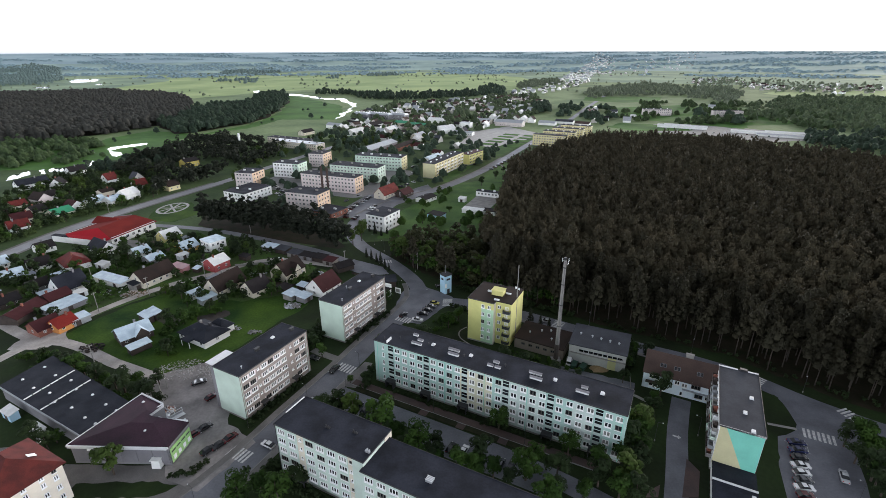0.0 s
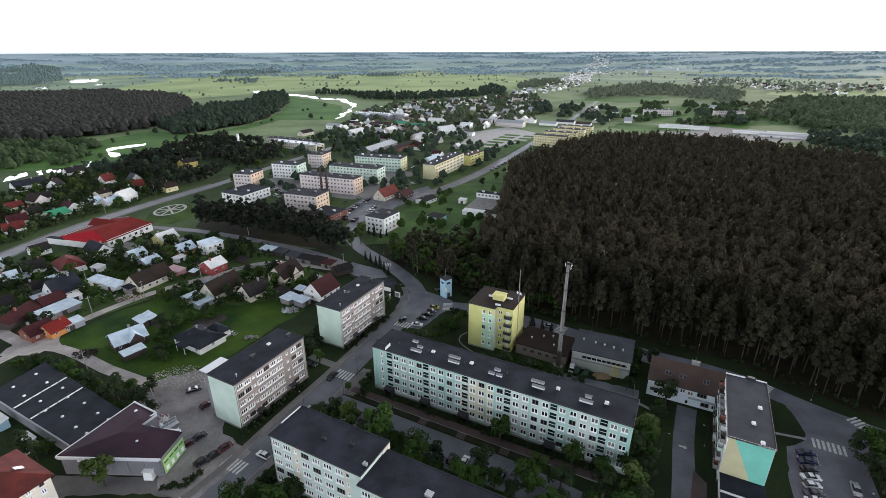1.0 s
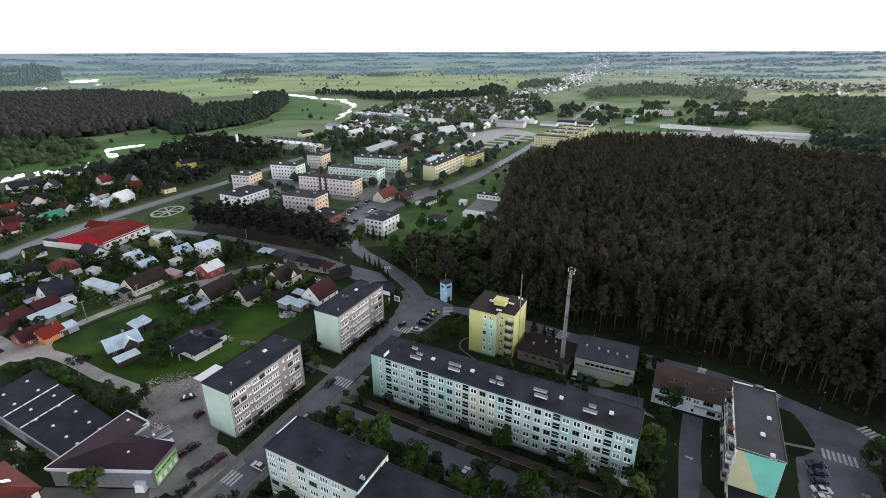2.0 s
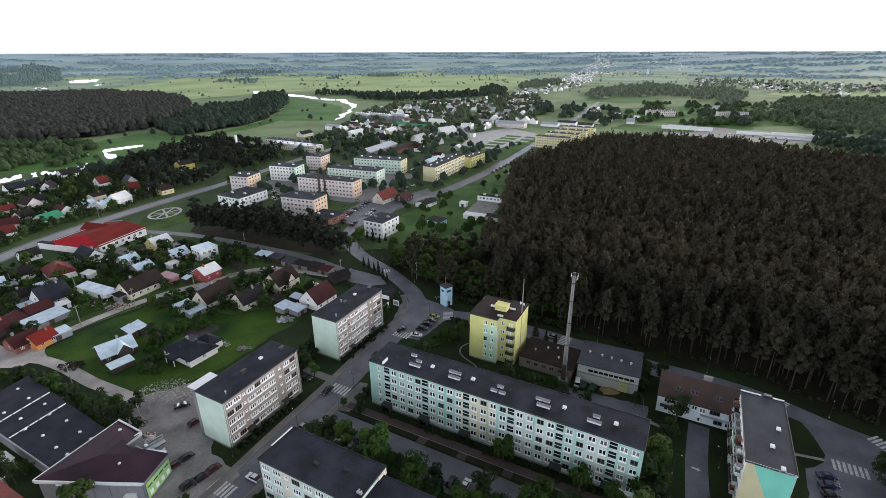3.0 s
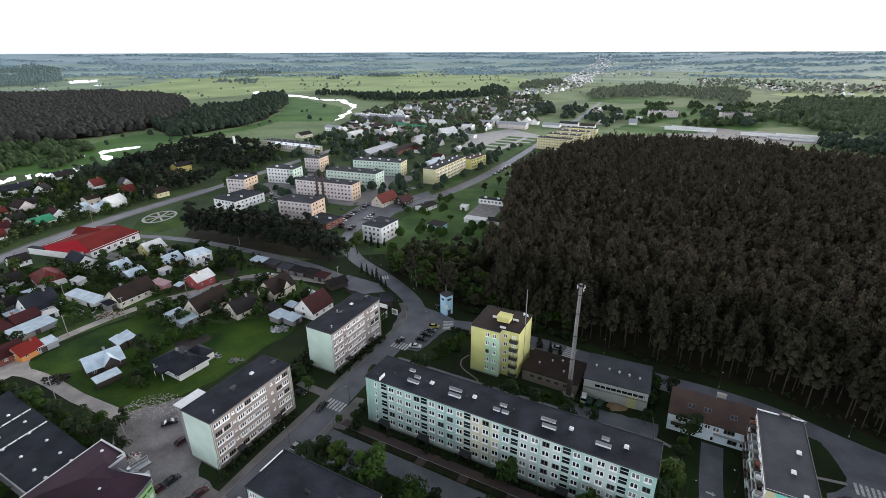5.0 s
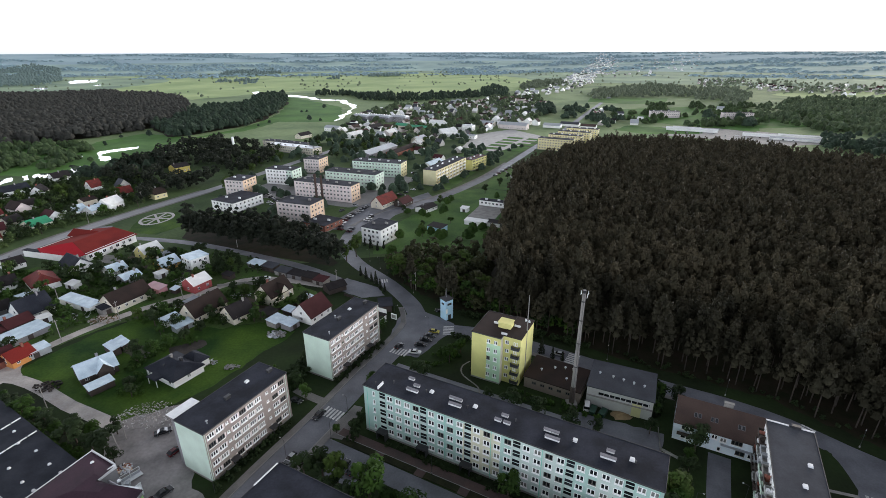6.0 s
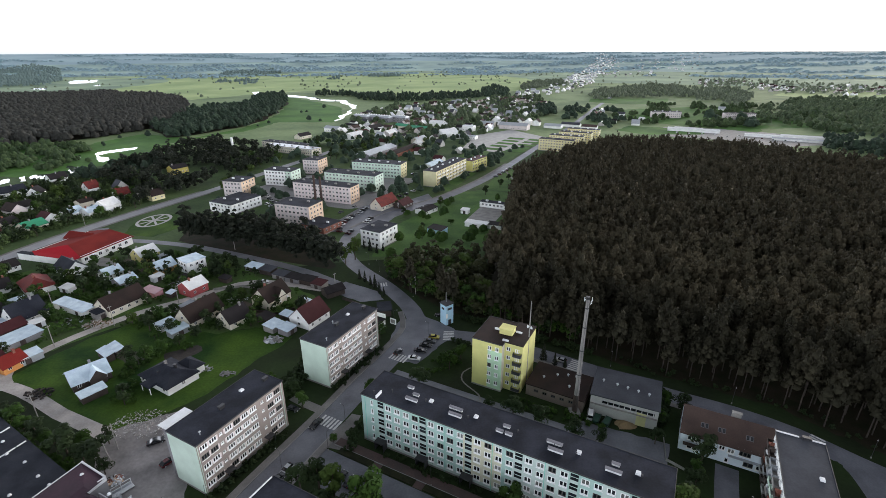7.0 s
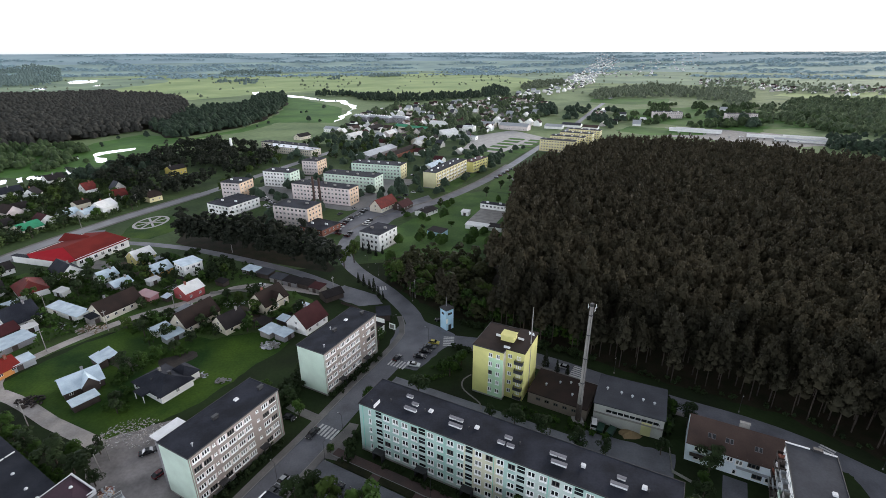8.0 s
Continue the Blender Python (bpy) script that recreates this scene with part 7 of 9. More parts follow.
def woodland(name, label, spots, kinds, rng, lo, hi, mats, trunks=None):
    """Many trees in one mesh: kinds are arrays of leaf triangles for one tree."""
    out = []
    for x, y in spots:
        k, a = rng.uniform(lo, hi), rng.uniform(0, 2 * math.pi)
        c, s = math.cos(a) * k, math.sin(a) * k
        t = rng.choice(kinds)
        out.append(np.stack((t[:, 0] * c - t[:, 1] * s + x, t[:, 0] * s + t[:, 1] * c + y, t[:, 2] * k * rng.uniform(0.92, 1.08) + land(x, y),
                             (t[:, 3] * c - t[:, 4] * s) / k, (t[:, 3] * s + t[:, 4] * c) / k, t[:, 5]), axis=1))
    return tagged(new(name, fast_mesh(name, np.concatenate(out), 3, mats)), label, "woodland", kind="stuff")


def leaf_cloud(seed, height, radius, low, leaves, size, n=9, flat=0.8, up=0.25):
    """Leaf triangles of one tree of a wood."""
    rng = np.random.default_rng(seed)
    c, r = lumps(rng, n, radius, height - low, low)
    return tris(*cards(rng, c, r, leaves, size, flat, up))


def pine_cloud(seed, height, radius, low, count, size=1.0, n=9, sides=6, rings=((0.26, 0.56), (1.0, 1.0)), core=0.8):
    """One pine's crown: boughs that step in towards the top, covered with needle tufts."""
    rng = np.random.default_rng(seed)
    u = np.clip(np.linspace(0.0, 0.9, n) + rng.uniform(-0.04, 0.04, n), 0, 0.93)
    a = np.arange(n) * 2.4 + rng.uniform(-0.5, 0.5, n)
    reach = radius * 0.58 * (1 - u ** 1.7) ** 0.8 * rng.uniform(0.8, 1.15, n)
    mid = np.stack((reach * np.cos(a), reach * np.sin(a), low + u * (height - low)), axis=1)
    fat = radius * (0.60 - 0.34 * u) * rng.uniform(0.9, 1.12, n)
    out = []
    for (cx, cy, cz), r in zip(mid, fat * core):
        rows = [np.array([(0, 0, 1.25 * r)])]
        for e, q in rings:
            t = 2 * math.pi * (np.arange(sides) / sides) + e + cx
            w = q * r * rng.uniform(0.8, 1.2, sides)
            rows.append(np.stack((w * np.cos(t), w * np.sin(t), (1.25 - 2.0 * e * rng.uniform(0.85, 1.15, sides)) * r), axis=1))
        for k in range(sides):
            l = (k + 1) % sides
            out.append((rows[0][0], rows[1][k], rows[1][l]))
            for p, q in zip(rows[1:], rows[2:]):
                out += [(p[k], q[k], q[l]), (p[k], q[l], p[l])]
        for i in range(len(out) - sides * (2 * len(rings) - 1), len(out)):
            out[i] = [np.concatenate((p + (cx, cy, cz), p + (0.35 * cx, 0.35 * cy, 0.5 * r + 0.12 * (cz - low)))) for p in out[i]]
    lobes = np.array(out).reshape(-1, 6)
    lobes[:, 3:] /= np.linalg.norm(lobes[:, 3:], axis=1)[:, None]
    pick = rng.choice(n, count, p=fat ** 2 / np.sum(fat ** 2))
    d = rng.normal(size=(count, 3)) + np.array((0, 0, 0.3))
    d /= np.linalg.norm(d, axis=1)[:, None]
    d[:, 2] = np.abs(d[:, 2])
    c = mid[pick] + d * (fat[pick] * rng.uniform(0.78, 1.05, count))[:, None]
    nrm = d + rng.normal(size=(count, 3)) * 0.25
    nrm /= np.linalg.norm(nrm, axis=1)[:, None]
    tip = np.array((0, 0, 0.8)) + d * 0.5 + rng.normal(size=(count, 3)) * 0.3
    tip -= 0.6 * nrm * np.sum(tip * nrm, axis=1)[:, None]
    tip /= np.linalg.norm(tip, axis=1)[:, None]
    side = np.cross(tip, nrm)
    side /= np.linalg.norm(side, axis=1)[:, None]
    s = size * rng.uniform(0.7, 1.3, count)[:, None]
    soft = d + np.array((0, 0, 0.3))
    soft /= np.linalg.norm(soft, axis=1)[:, None]
    return np.concatenate((lobes, with_normals(np.stack((c - side * 0.5 * s, c + side * 0.5 * s, c + tip * 1.3 * s), axis=1), soft)))


def canopy(name, label, spots, kinds, rng, lo, hi, mats):
    """Many far trees in one mesh: kinds are pairs of corners and faces, rounded leafy lumps for one tree."""
    vs, fs, base = [], [], 0
    for x, y in spots:
        k, a = rng.uniform(lo, hi), rng.uniform(0, 2 * math.pi)
        c, s = math.cos(a) * k, math.sin(a) * k
        v, f = rng.choice(kinds)
        vs.append(np.stack((v[:, 0] * c - v[:, 1] * s + x, v[:, 0] * s + v[:, 1] * c + y, v[:, 2] * k * rng.uniform(0.85, 1.12) + land(x, y)), axis=1))
        fs.append(f + base)
        base += len(v)
    v, f = np.concatenate(vs).astype(np.float32), np.concatenate(fs).astype(np.int32)
    me = bpy.data.meshes.new(name)
    me.vertices.add(len(v))
    me.vertices.foreach_set("co", v.ravel())
    me.loops.add(f.size)
    me.loops.foreach_set("vertex_index", f.ravel())
    me.polygons.add(len(f))
    me.polygons.foreach_set("loop_start", np.arange(0, f.size, 3, dtype=np.int32))
    me.polygons.foreach_set("use_smooth", np.ones(len(f), dtype=bool))
    for m in mats:
        me.materials.append(m)
    me.update(calc_edges=True)
    return tagged(new(name, me), label, "woodland", kind="stuff")


def billow_tree(seed, height, radius, low, n, k_=7, rings=((0.13, 0.45), (0.42, 0.84), (1.0, 1.0))):
    """One tree of a far wood: n rounded, uneven domes of leaves that run into one another."""
    rng = np.random.default_rng(seed)
    v, f = [], []
    for i in range(n):
        a, d = 2.4 * i + rng.uniform(0, 0.8), 0.0 if i == 0 else radius * rng.uniform(0.35, 0.6)
        r = radius * (0.9 if n == 1 else 0.68) * rng.uniform(0.85, 1.15)
        top = height * (1.0 if i == 0 else rng.uniform(0.68, 0.92))
        cx, cy, base = d * math.cos(a), d * math.sin(a), len(v)
        v.append((cx, cy, top))
        deep = min(top - low, 1.5 * r)
        for e, q in rings:
            for k in range(k_):
                w = q * r * rng.uniform(0.8, 1.2)
                v.append((cx + w * math.cos(2 * math.pi * k / k_ + e), cy + w * math.sin(2 * math.pi * k / k_ + e), top - deep * e * rng.uniform(0.8, 1.2)))
        for k in range(k_):
            l = (k + 1) % k_
            f.append((base, base + 1 + k, base + 1 + l))
            for j in range(1, 1 + k_ * (len(rings) - 1), k_):
                f += [(base + j + k, base + j + k_ + k, base + j + k_ + l), (base + j + k, base + j + k_ + l, base + j + l)]
    return np.array(v), np.array(f)


rng = random.Random(12)
# the pine forest: its nearest trees singly, the rest as one wood
FOREST = [(58, 413), (51, 376), (41, 325), (29, 268), (18, 246), (5, 244), (-12, 248), (-24, 243), (-29, 238), (-17, 223), (-3, 208), (12, 196), (40, 180), (62, 166.5), (82, 155), (101, 145), (114, 130), (124, 119.5), (142, 107), (180, 88), (300, 120), (560, 390), (380, 418), (367, 445), (332, 469), (314, 503), (284, 534), (230, 551), (183, 557), (157, 537), (126, 507), (104, 474), (79, 450)]
CORNER = [(-31, 240), (-12, 221), (4, 205), (14, 197), (26, 206), (24, 236), (14, 258), (-10, 258)]
spots = [p for p in points_in(FOREST, 5.2, rng, 1.0) if not inside(*p, CORNER)]


def edge_gap(x, y):
    best = 1e9
    for (ax, ay), (bx, by) in zip(FOREST[8:19], FOREST[9:20]):
        dx, dy = bx - ax, by - ay
        t = min(max(((x - ax) * dx + (y - ay) * dy) / (dx * dx + dy * dy), 0), 1)
        best = min(best, math.hypot(x - ax - t * dx, y - ay - t * dy))
    return best


ground_piece("forest_floor", patch(FOREST, 0.028, 0, None, 0.8).mesh("forest_floor", surface("needle_floor", (0.030, 0.024, 0.016), 0.95, 0.3, 0.2, 2.0, 0.2, tint=(0.018, 0.020, 0.010), spec=0.1)), "dark needle-covered forest floor")
spots.sort(key=lambda p: edge_gap(*p))
pines = [pine_tree(40 + i, 15.5 + i, 2.8 + 0.25 * (i % 3), 640, 0.45, (20 * i, -500)) for i in range(6)]
plant(pines, spots[:300], rng, 0.8, 1.12)
kinds = [pine_cloud(60 + i, 16.0 + 0.8 * (i % 4), 3.5 + 0.35 * (i % 3), 11.0, 52, 0.8, 5, 5) for i in range(11)]
near_kinds = [pine_cloud(50 + i, 16.0 + 0.8 * (i % 4), 3.5 + 0.3 * (i % 3), 10.0, 210, 0.54, 8, 5, core=0.72) for i in range(11)]
back_kinds = [pine_cloud(70 + i, 16.0 + 0.8 * (i % 4), 3.6 + 0.35 * (i % 3), 11.5, 30, 0.95, 4, 5) for i in range(11)]
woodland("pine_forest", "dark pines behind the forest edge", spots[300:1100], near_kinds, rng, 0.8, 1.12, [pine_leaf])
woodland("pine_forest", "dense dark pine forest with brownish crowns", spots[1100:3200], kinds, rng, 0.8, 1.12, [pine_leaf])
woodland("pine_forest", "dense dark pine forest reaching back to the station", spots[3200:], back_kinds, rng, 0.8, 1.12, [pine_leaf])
# a few fresh broadleaf trees in the wood's edge
fresh = [leafy_tree(80 + i, 12 + i, 4.2, 1100, 0.5, fresh_leaf, "birch_tree", "fresh yellow-green broadleaf tree", (20 * i, -540)) for i in range(2)]
plant(fresh, [(-26.0, 111.8), (-84, 93.6), (54, 106), (45, 90), (168, 176), (138, 137.2), (141, 141), (-12, 232), (2, 221), (-9, 226), (10, 236), (-46, 258), (-50, 252), (-10.6, 225.5), (-5.5, 233.8), (1.4, 235.9), (6.7, 228.8), (11.1, 218.9), (-16.5, 230), (-20, 234), (4, 214), (16, 212)], rng, 0.8, 1.15)
under_kinds = [leaf_cloud(180 + i, 7.5 + i % 3 * 1.5, 3.0, 0.2, 170, 0.66, 10, 0.9, 0.4) for i in range(5)]
foot = []
FOOT = [(-27, 240), (-22, 231), (-12, 221), (-3, 213), (4, 206), (13, 200), (26, 192), (41, 184), (52, 177)]
for (ax, ay), (bx, by) in zip(FOOT, FOOT[1:]):
    for k in range(6):
        t = rng.random()
        foot.append((ax + (bx - ax) * t + rng.uniform(-1, 5), ay + (by - ay) * t + rng.uniform(-1, 7)))
woodland("forest_corner", "olive green broadleaf trees at the forest corner", points_in(CORNER, 5.0, rng, 1.0), under_kinds, rng, 0.8, 1.45, [leaf("olive_leaf", (0.052, 0.056, 0.024), (0.030, 0.034, 0.016), 0.1)])
woodland("undergrowth", "young broadleaf trees under the forest edge", foot, under_kinds, rng, 0.6, 1.15, [green_leaf])
woodland("undergrowth", "dark undergrowth at the forest foot", [(x + rng.uniform(-3, 3), y + rng.uniform(-2, 3)) for x, y in foot], under_kinds, rng, 0.4, 0.8, [dark_leaf])
# dark pines west of the street
GROVE = [(-156, 304), (-121, 302), (-95, 290), (-71, 277), (-54, 250), (-56, 246), (-89, 258), (-128, 272), (-152, 286)]
OLD_PINES = [(-298, 428), (-262, 408), (-226, 388), (-204, 396), (-192, 428), (-176, 448), (-164, 474), (-166, 502), (-180, 540), (-215, 585), (-262, 600), (-305, 590), (-296, 500)]
grove_kinds = [leaf_cloud(160 + i, 15.5 + i % 3, 3.0 + 0.3 * (i % 3), 2.0, 190, 0.85, 9, 0.8, 0.5) for i in range(5)]
old_kinds = [leaf_cloud(170 + i, 12 + i % 3 * 1.6, 4.2, 1.5, 150, 1.15, 9, 0.8, 0.5) for i in range(6)]
ground_piece("forest_floor", patch(GROVE, 0.036, 0, None, 0.0).mesh("forest_floor", bpy.data.materials["needle_floor"]), "dark needle-covered floor under the pines")
grove_edge = []
for (ax, ay), (bx, by) in zip(((-152, 281), (-138.9, 276.8), (-104, 262), (-69.2, 244.1)), ((-138.9, 276.8), (-104, 262), (-69.2, 244.1), (-56, 236))):
    for k in range(14):
        t, o = (k + rng.random()) / 14, rng.uniform(4.2, 11.0)
        grove_edge.append((ax + (bx - ax) * t + 0.42 * o, ay + (by - ay) * t + 0.9 * o))
woodland("pine_grove", "grove of dark pines beside the road", grove_edge + points_in(GROVE, 4.4, rng, 0.0), grove_kinds, rng, 0.8, 1.15, [spruce_leaf])
woodland("old_pines", "dark pines and oaks round the school", [p for p in points_in(OLD_PINES, 7.2, rng, 2.0) if noise.noise((p[0] / 26, p[1] / 26, 7.0)) > -0.2 and math.hypot(p[0] + 229, p[1] - 438) > 17] + points_in([(-234, 386), (-216, 352), (-203, 380), (-192, 408), (-190, 430), (-208, 406)], 6.0, rng, 1.5), old_kinds, rng, 0.55, 1.1, [spruce_leaf])

# courtyard and street trees, singly
near = [leafy_tree(100 + i, 8.6 + 0.8 * i, 3.4 + 0.25 * i, 1050, 0.35, (green_leaf, dark_leaf, green_leaf, dark_leaf)[i], "maple_tree", ("leafy green maple tree", "dark green leafy maple tree")[i % 2], (20 * i, -580)) for i in range(4)]
court = [(12.5, 92.5), (9.5, 96.5), (20.5, 91.5), (23, 95.5), (28.5, 92), (33.5, 86), (38, 89.5), (42, 86), (39.5, 94), (33, 99.5), (15.5, 108.5), (47.5, 92.5), (52, 100), (53.5, 105), (57, 110), (50.5, 96), (61.5, 115), (63.5, 118.5), (45, 84), (27, 87),
         (-44.5, 88), (-39, 84), (-48, 84), (-36, 90), (67.5, 123.6), (112, 101), (116, 104.5), (109.5, 95.5), (106.5, 89.5), (103.5, 83.5), (113, 93), (118.5, 98.5), (110, 86), (123, 101), (107, 80)]
court += [(-2.2, 95.5), (4.0, 93.5), (8, 92), (16, 88.5), (24, 84), (108.6, 102.4), (114.8, 104.5), (106.9, 96.5), (112.8, 98.4), (106.7, 91), (105.5, 86.5), (48.5, 100.5), (46, 97)]
plant(near, court, rng, 0.72, 1.08)
for kind, x, y, k in ((2, -17.6, 107.6, 1.5), (0, -12.6, 104.4, 0.9), (2, -6.6, 99.4, 1.2), (1, -2.0, 101.4, 0.72), (1, -35.0, 114.6, 0.95), (3, -30.6, 115.4, 0.88), (1, -36.6, 110.0, 0.8), (3, -22.2, 104.6, 0.9), (1, -10.4, 99.0, 0.85), (1, -3.0, 96.0, 0.9), (3, -27.5, 107.5, 0.85)):
    ob = copy_thing(near[kind], pose(x, y, 0, 0, 0, 47 * x))
    ob.scale = (k, k, k * 0.96)
for kind, x, y, k in ((1, -7.8, 154.6, 0.95), (1, 20.4, 140.2, 0.95), (3, 27.4, 136.8, 0.85), (1, 36.2, 132.2, 0.85), (3, 42.8, 129.8, 0.6), (1, 13.6, 144.6, 0.55), (0, -30.2, 130.5, 0.42)):
    ob = copy_thing(near[kind], pose(x, y, 0, 0, 0, 31 * x))
    ob.scale = (k, k, k * 0.86)
for kind, x, y, k in ((2, -106.6, 104.6, 0.6), (1, -90.6, 123.8, 0.98), (3, -100.8, 126.2, 1.0), (0, -97.4, 128.2, 0.82), (1, -104.4, 127.6, 0.7), (0, -108.8, 129.6, 0.66), (2, -123.8, 136.8, 0.86), (1, -128.0, 138.4, 0.74), (0, -135.3, 143.4, 0.6), (3, -131.4, 141.0, 0.62), (1, -115.0, 133.4, 0.72), (0, -119.4, 134.8, 0.74), (3, -112.0, 131.0, 0.74), (1, -94.6, 123.6, 0.8), (3, -86.4, 119.6, 0.55), (1, -141.0, 145.0, 0.55)):
    ob = copy_thing(near[kind], pose(x, y, 0, 0, 0, 29 * x))
    ob.scale = (k * 1.08, k * 1.08, k * 0.86)
plant(near, [(-108.6, 167.4), (-105.0, 163.0), (-113.8, 188.8), (-108.0, 184.4), (-103.0, 188.8)], rng, 0.5, 0.8)
garden = [leafy_tree(120 + i, 6.0 + 0.9 * i, 2.6 + 0.35 * i, 380, 0.56, (green_leaf, dark_leaf, fresh_leaf, dark_leaf)[i], "garden_tree", ("green leafy tree in a garden", "dark green leafy tree in a garden", "fresh green leafy garden tree", "dark leafy tree beside a garden")[i], (20 * i, -620)) for i in range(4)]
plant(near, [(-100.5, 150.5), (-97.5, 146), (-106, 164), (-103, 168), (-100, 174), (-96, 177), (-108, 182), (-104, 186), (-92, 130), (-110, 103.5), (-113, 105), (-107, 102), (-42.5, 144.5), (-47, 150), (-52, 150), (-56, 156), (-24, 183), (2, 164), (6, 170), (33, 179), (58, 130), (62, 137.5), (66, 144), (70, 141), (-21, 147), (-23, 151)], rng, 0.5, 0.82)
spruces = [spruce_tree(140 + i, 7 + 1.5 * i, 1.8 + 0.2 * i, 420, 0.42) for i in range(2)]
plant(spruces, [(-44, 274), (-40, 270), (-36, 267), (-48, 271), (-33, 270), (-31.5, 226), (-34, 229), (-37, 232), (-40, 235), (34.9, 169.8), (38.1, 166.5), (41.3, 165.1), (60, 139), (61.5, 141), (63, 139), (64.5, 142), (62.5, 144), (-26.5, 218), (-29, 221.5)], rng, 0.45, 0.85)
GARDENS = [(-225, 225), (-205, 245), (-172, 262), (-130, 266), (-80, 236), (-55, 216), (-52, 200), (-62, 186), (-78, 190), (-96, 182), (-108, 196), (-130, 190), (-142, 176), (-152, 172), (-176, 168), (-215, 200)]
WEST = [(-335, 420), (-270, 450), (-215, 400), (-212, 345), (-238, 290), (-246, 240), (-290, 270), (-322, 330)]
plant(garden, points_in(GARDENS, 10.5, rng, 2.0)[:112], rng, 0.55, 1.1)
plant(garden, points_in(WEST, 13.0, rng, 3.0)[:70], rng, 0.7, 1.3)
plant(garden, points_in([(-170, 370), (-150, 500), (-60, 520), (60, 620), (90, 680), (-140, 690), (-200, 520)], 15.0, rng, 3.0)[:60], rng, 0.8, 1.5)
plant(garden, points_in([(-45, 290), (-48, 340), (0, 385), (50, 440), (60, 400), (40, 330), (20, 300), (-20, 285)], 11.0, rng, 2.0)[::6], rng, 0.7, 1.1)

# trees between the flats and in the town
flat_kinds = [billow_tree(360 + i, 8 + i % 3 * 1.5, 3.8, 0.4, 9, 6, ((0.22, 0.62), (1.0, 1.0))) for i in range(6)]
canopy("street_trees", "leafy trees between the flats and along the streets", [p for p in points_in([(-170, 365), (-160, 500), (-150, 640), (90, 700), (100, 600), (60, 480), (0, 395), (-45, 300), (-60, 290), (-95, 300), (-120, 320)], 13.0, rng, 2.5) if rng.random() < 0.6], flat_kinds, rng, 0.55, 1.15, [alder_leaf])
canopy("street_trees", "leafy trees by the park and courts", [p for p in points_in([(-38, 262), (-28, 290), (-8, 288), (10, 300), (40, 310), (30, 285), (12, 255)], 8.0, rng, 2.0) if noise.noise((p[0] / 20, p[1] / 20, 3.0)) > -0.05] + [(-0.2, 326), (-10, 321), (-14, 324), (-32, 352), (2, 352), (5, 358), (38, 362), (-24, 331)], flat_kinds, rng, 0.45, 0.95, [green_leaf])

# bushes and hedges: low leaf lumps
small_kinds = [leaf_cloud(220 + i, 1.9, 1.25, 0.1, 46, 0.42, 6, 0.8) for i in range(4)]
bush_kinds = [leaf_cloud(200 + i, 1.9, 1.25, 0.1, 78, 0.34, 6, 0.8) for i in range(4)]


def hedge(name, label, line, width, height, step=0.9, mat_=dark_leaf, kinds=None, tidy=False):
    pts = []
    for (ax, ay), (bx, by) in zip(line, line[1:]):
        n = max(1, int(math.hypot(bx - ax, by - ay) / step))
        for i in range(n):
            for _ in range(max(1, int(width / 1.4))):
                t = (i + rng.random()) / n
                p = (ax + (bx - ax) * t + rng.uniform(-0.5, 0.5) * width, ay + (by - ay) * t + rng.uniform(-0.5, 0.5) * width)
                if not tidy or clear(*p, 0.4):
                    pts.append(p)
    woodland(name, label, pts, kinds or bush_kinds, rng, height * 0.4, height * 0.62, [mat_])["category"] = "hedge"


def along(x, y, u0, v0, u1, v1):
    a, c = Vector((x, y, 0)) + U * u0 + V * v0, Vector((x, y, 0)) + U * u1 + V * v1
    return [(a.x, a.y), (c.x, c.y)]


hedge("hedge", "dark hedge in front of the banded house", along(-57.4, 113.2, 2.2, -1.5, 2.2, 25), 2.6, 1.7)
hedge("hedge", "dark hedge in front of the banded house", along(-36.3, 154.0, 2.0, 0, 2.0, 25), 2.6, 1.7)
hedge("hedge", "dark shrubs at the end of the long slab", [(-23.6, 136), (-25.4, 131.5), (-24.2, 128.0)], 2.4, 2.6)
hedge("hedge", "low shrubs along the long slab", along(-21.9, 132.0, 8, -2.2, 74, -2.2), 2.6, 1.2)
hedge("hedge", "clipped strip of dark shrubs", along(-41.5, 94.6, -2.8, -6, -2.8, 3), 3.0, 2.2)
hedge("hedge", "dark shrubs in front of the white slab", along(-41.5, 94.6, -1, -3.0, 26, -3.0), 3.0, 1.8)
hedge("hedge", "dark hedge behind the long slab", along(-21.9, 132.0, 4, 13.2, 40, 13.2), 1.4, 1.4)
hedge("hedge", "clipped oval hedge at the crossing", [(-50.6, 95.8), (-50.2, 91.5), (-51.4, 88)], 2.2, 1.5)
hedge("hedge", "row of small conifers beside the lane", [(3, 181), (10, 177)], 1.0, 2.0)
hedge("hedge", "low black hedge by the shop", [(-69.6, 92.8), (-64.0, 94.2), (-61.8, 98.0)], 1.5, 1.3, 0.4)
hedge("shrubs", "overgrown shrubs at the field corner", [(-137, 139), (-128, 135.5), (-118, 130), (-109, 125), (-100, 121), (-94, 118)], 4.5, 2.4, 1.0, green_leaf)
hedge("shrubs", "overgrown garden shrubs", [(-148, 144), (-142, 146), (-134, 142)], 4.0, 2.2, 1.2, green_leaf)
hedge("hedge", "tall dark hedge between the workshop and the white house", [(60.5, 137.5), (63, 142), (65.5, 146.5)], 3.6, 4.6, 0.5)
hedge("shrubs", "shrubs beside the bungalow", [(-102, 150), (-97, 147), (-106, 162), (-101, 176), (-93, 178)], 4.0, 2.0, 1.6, green_leaf)
hedge("shrubs", "shrubs round the garden by the yellow house", [(-9, 162), (-2, 163.5), (5, 166.5), (2, 169.5), (-3, 168), (4, 175)], 3.0, 1.4, 1.3, green_leaf)
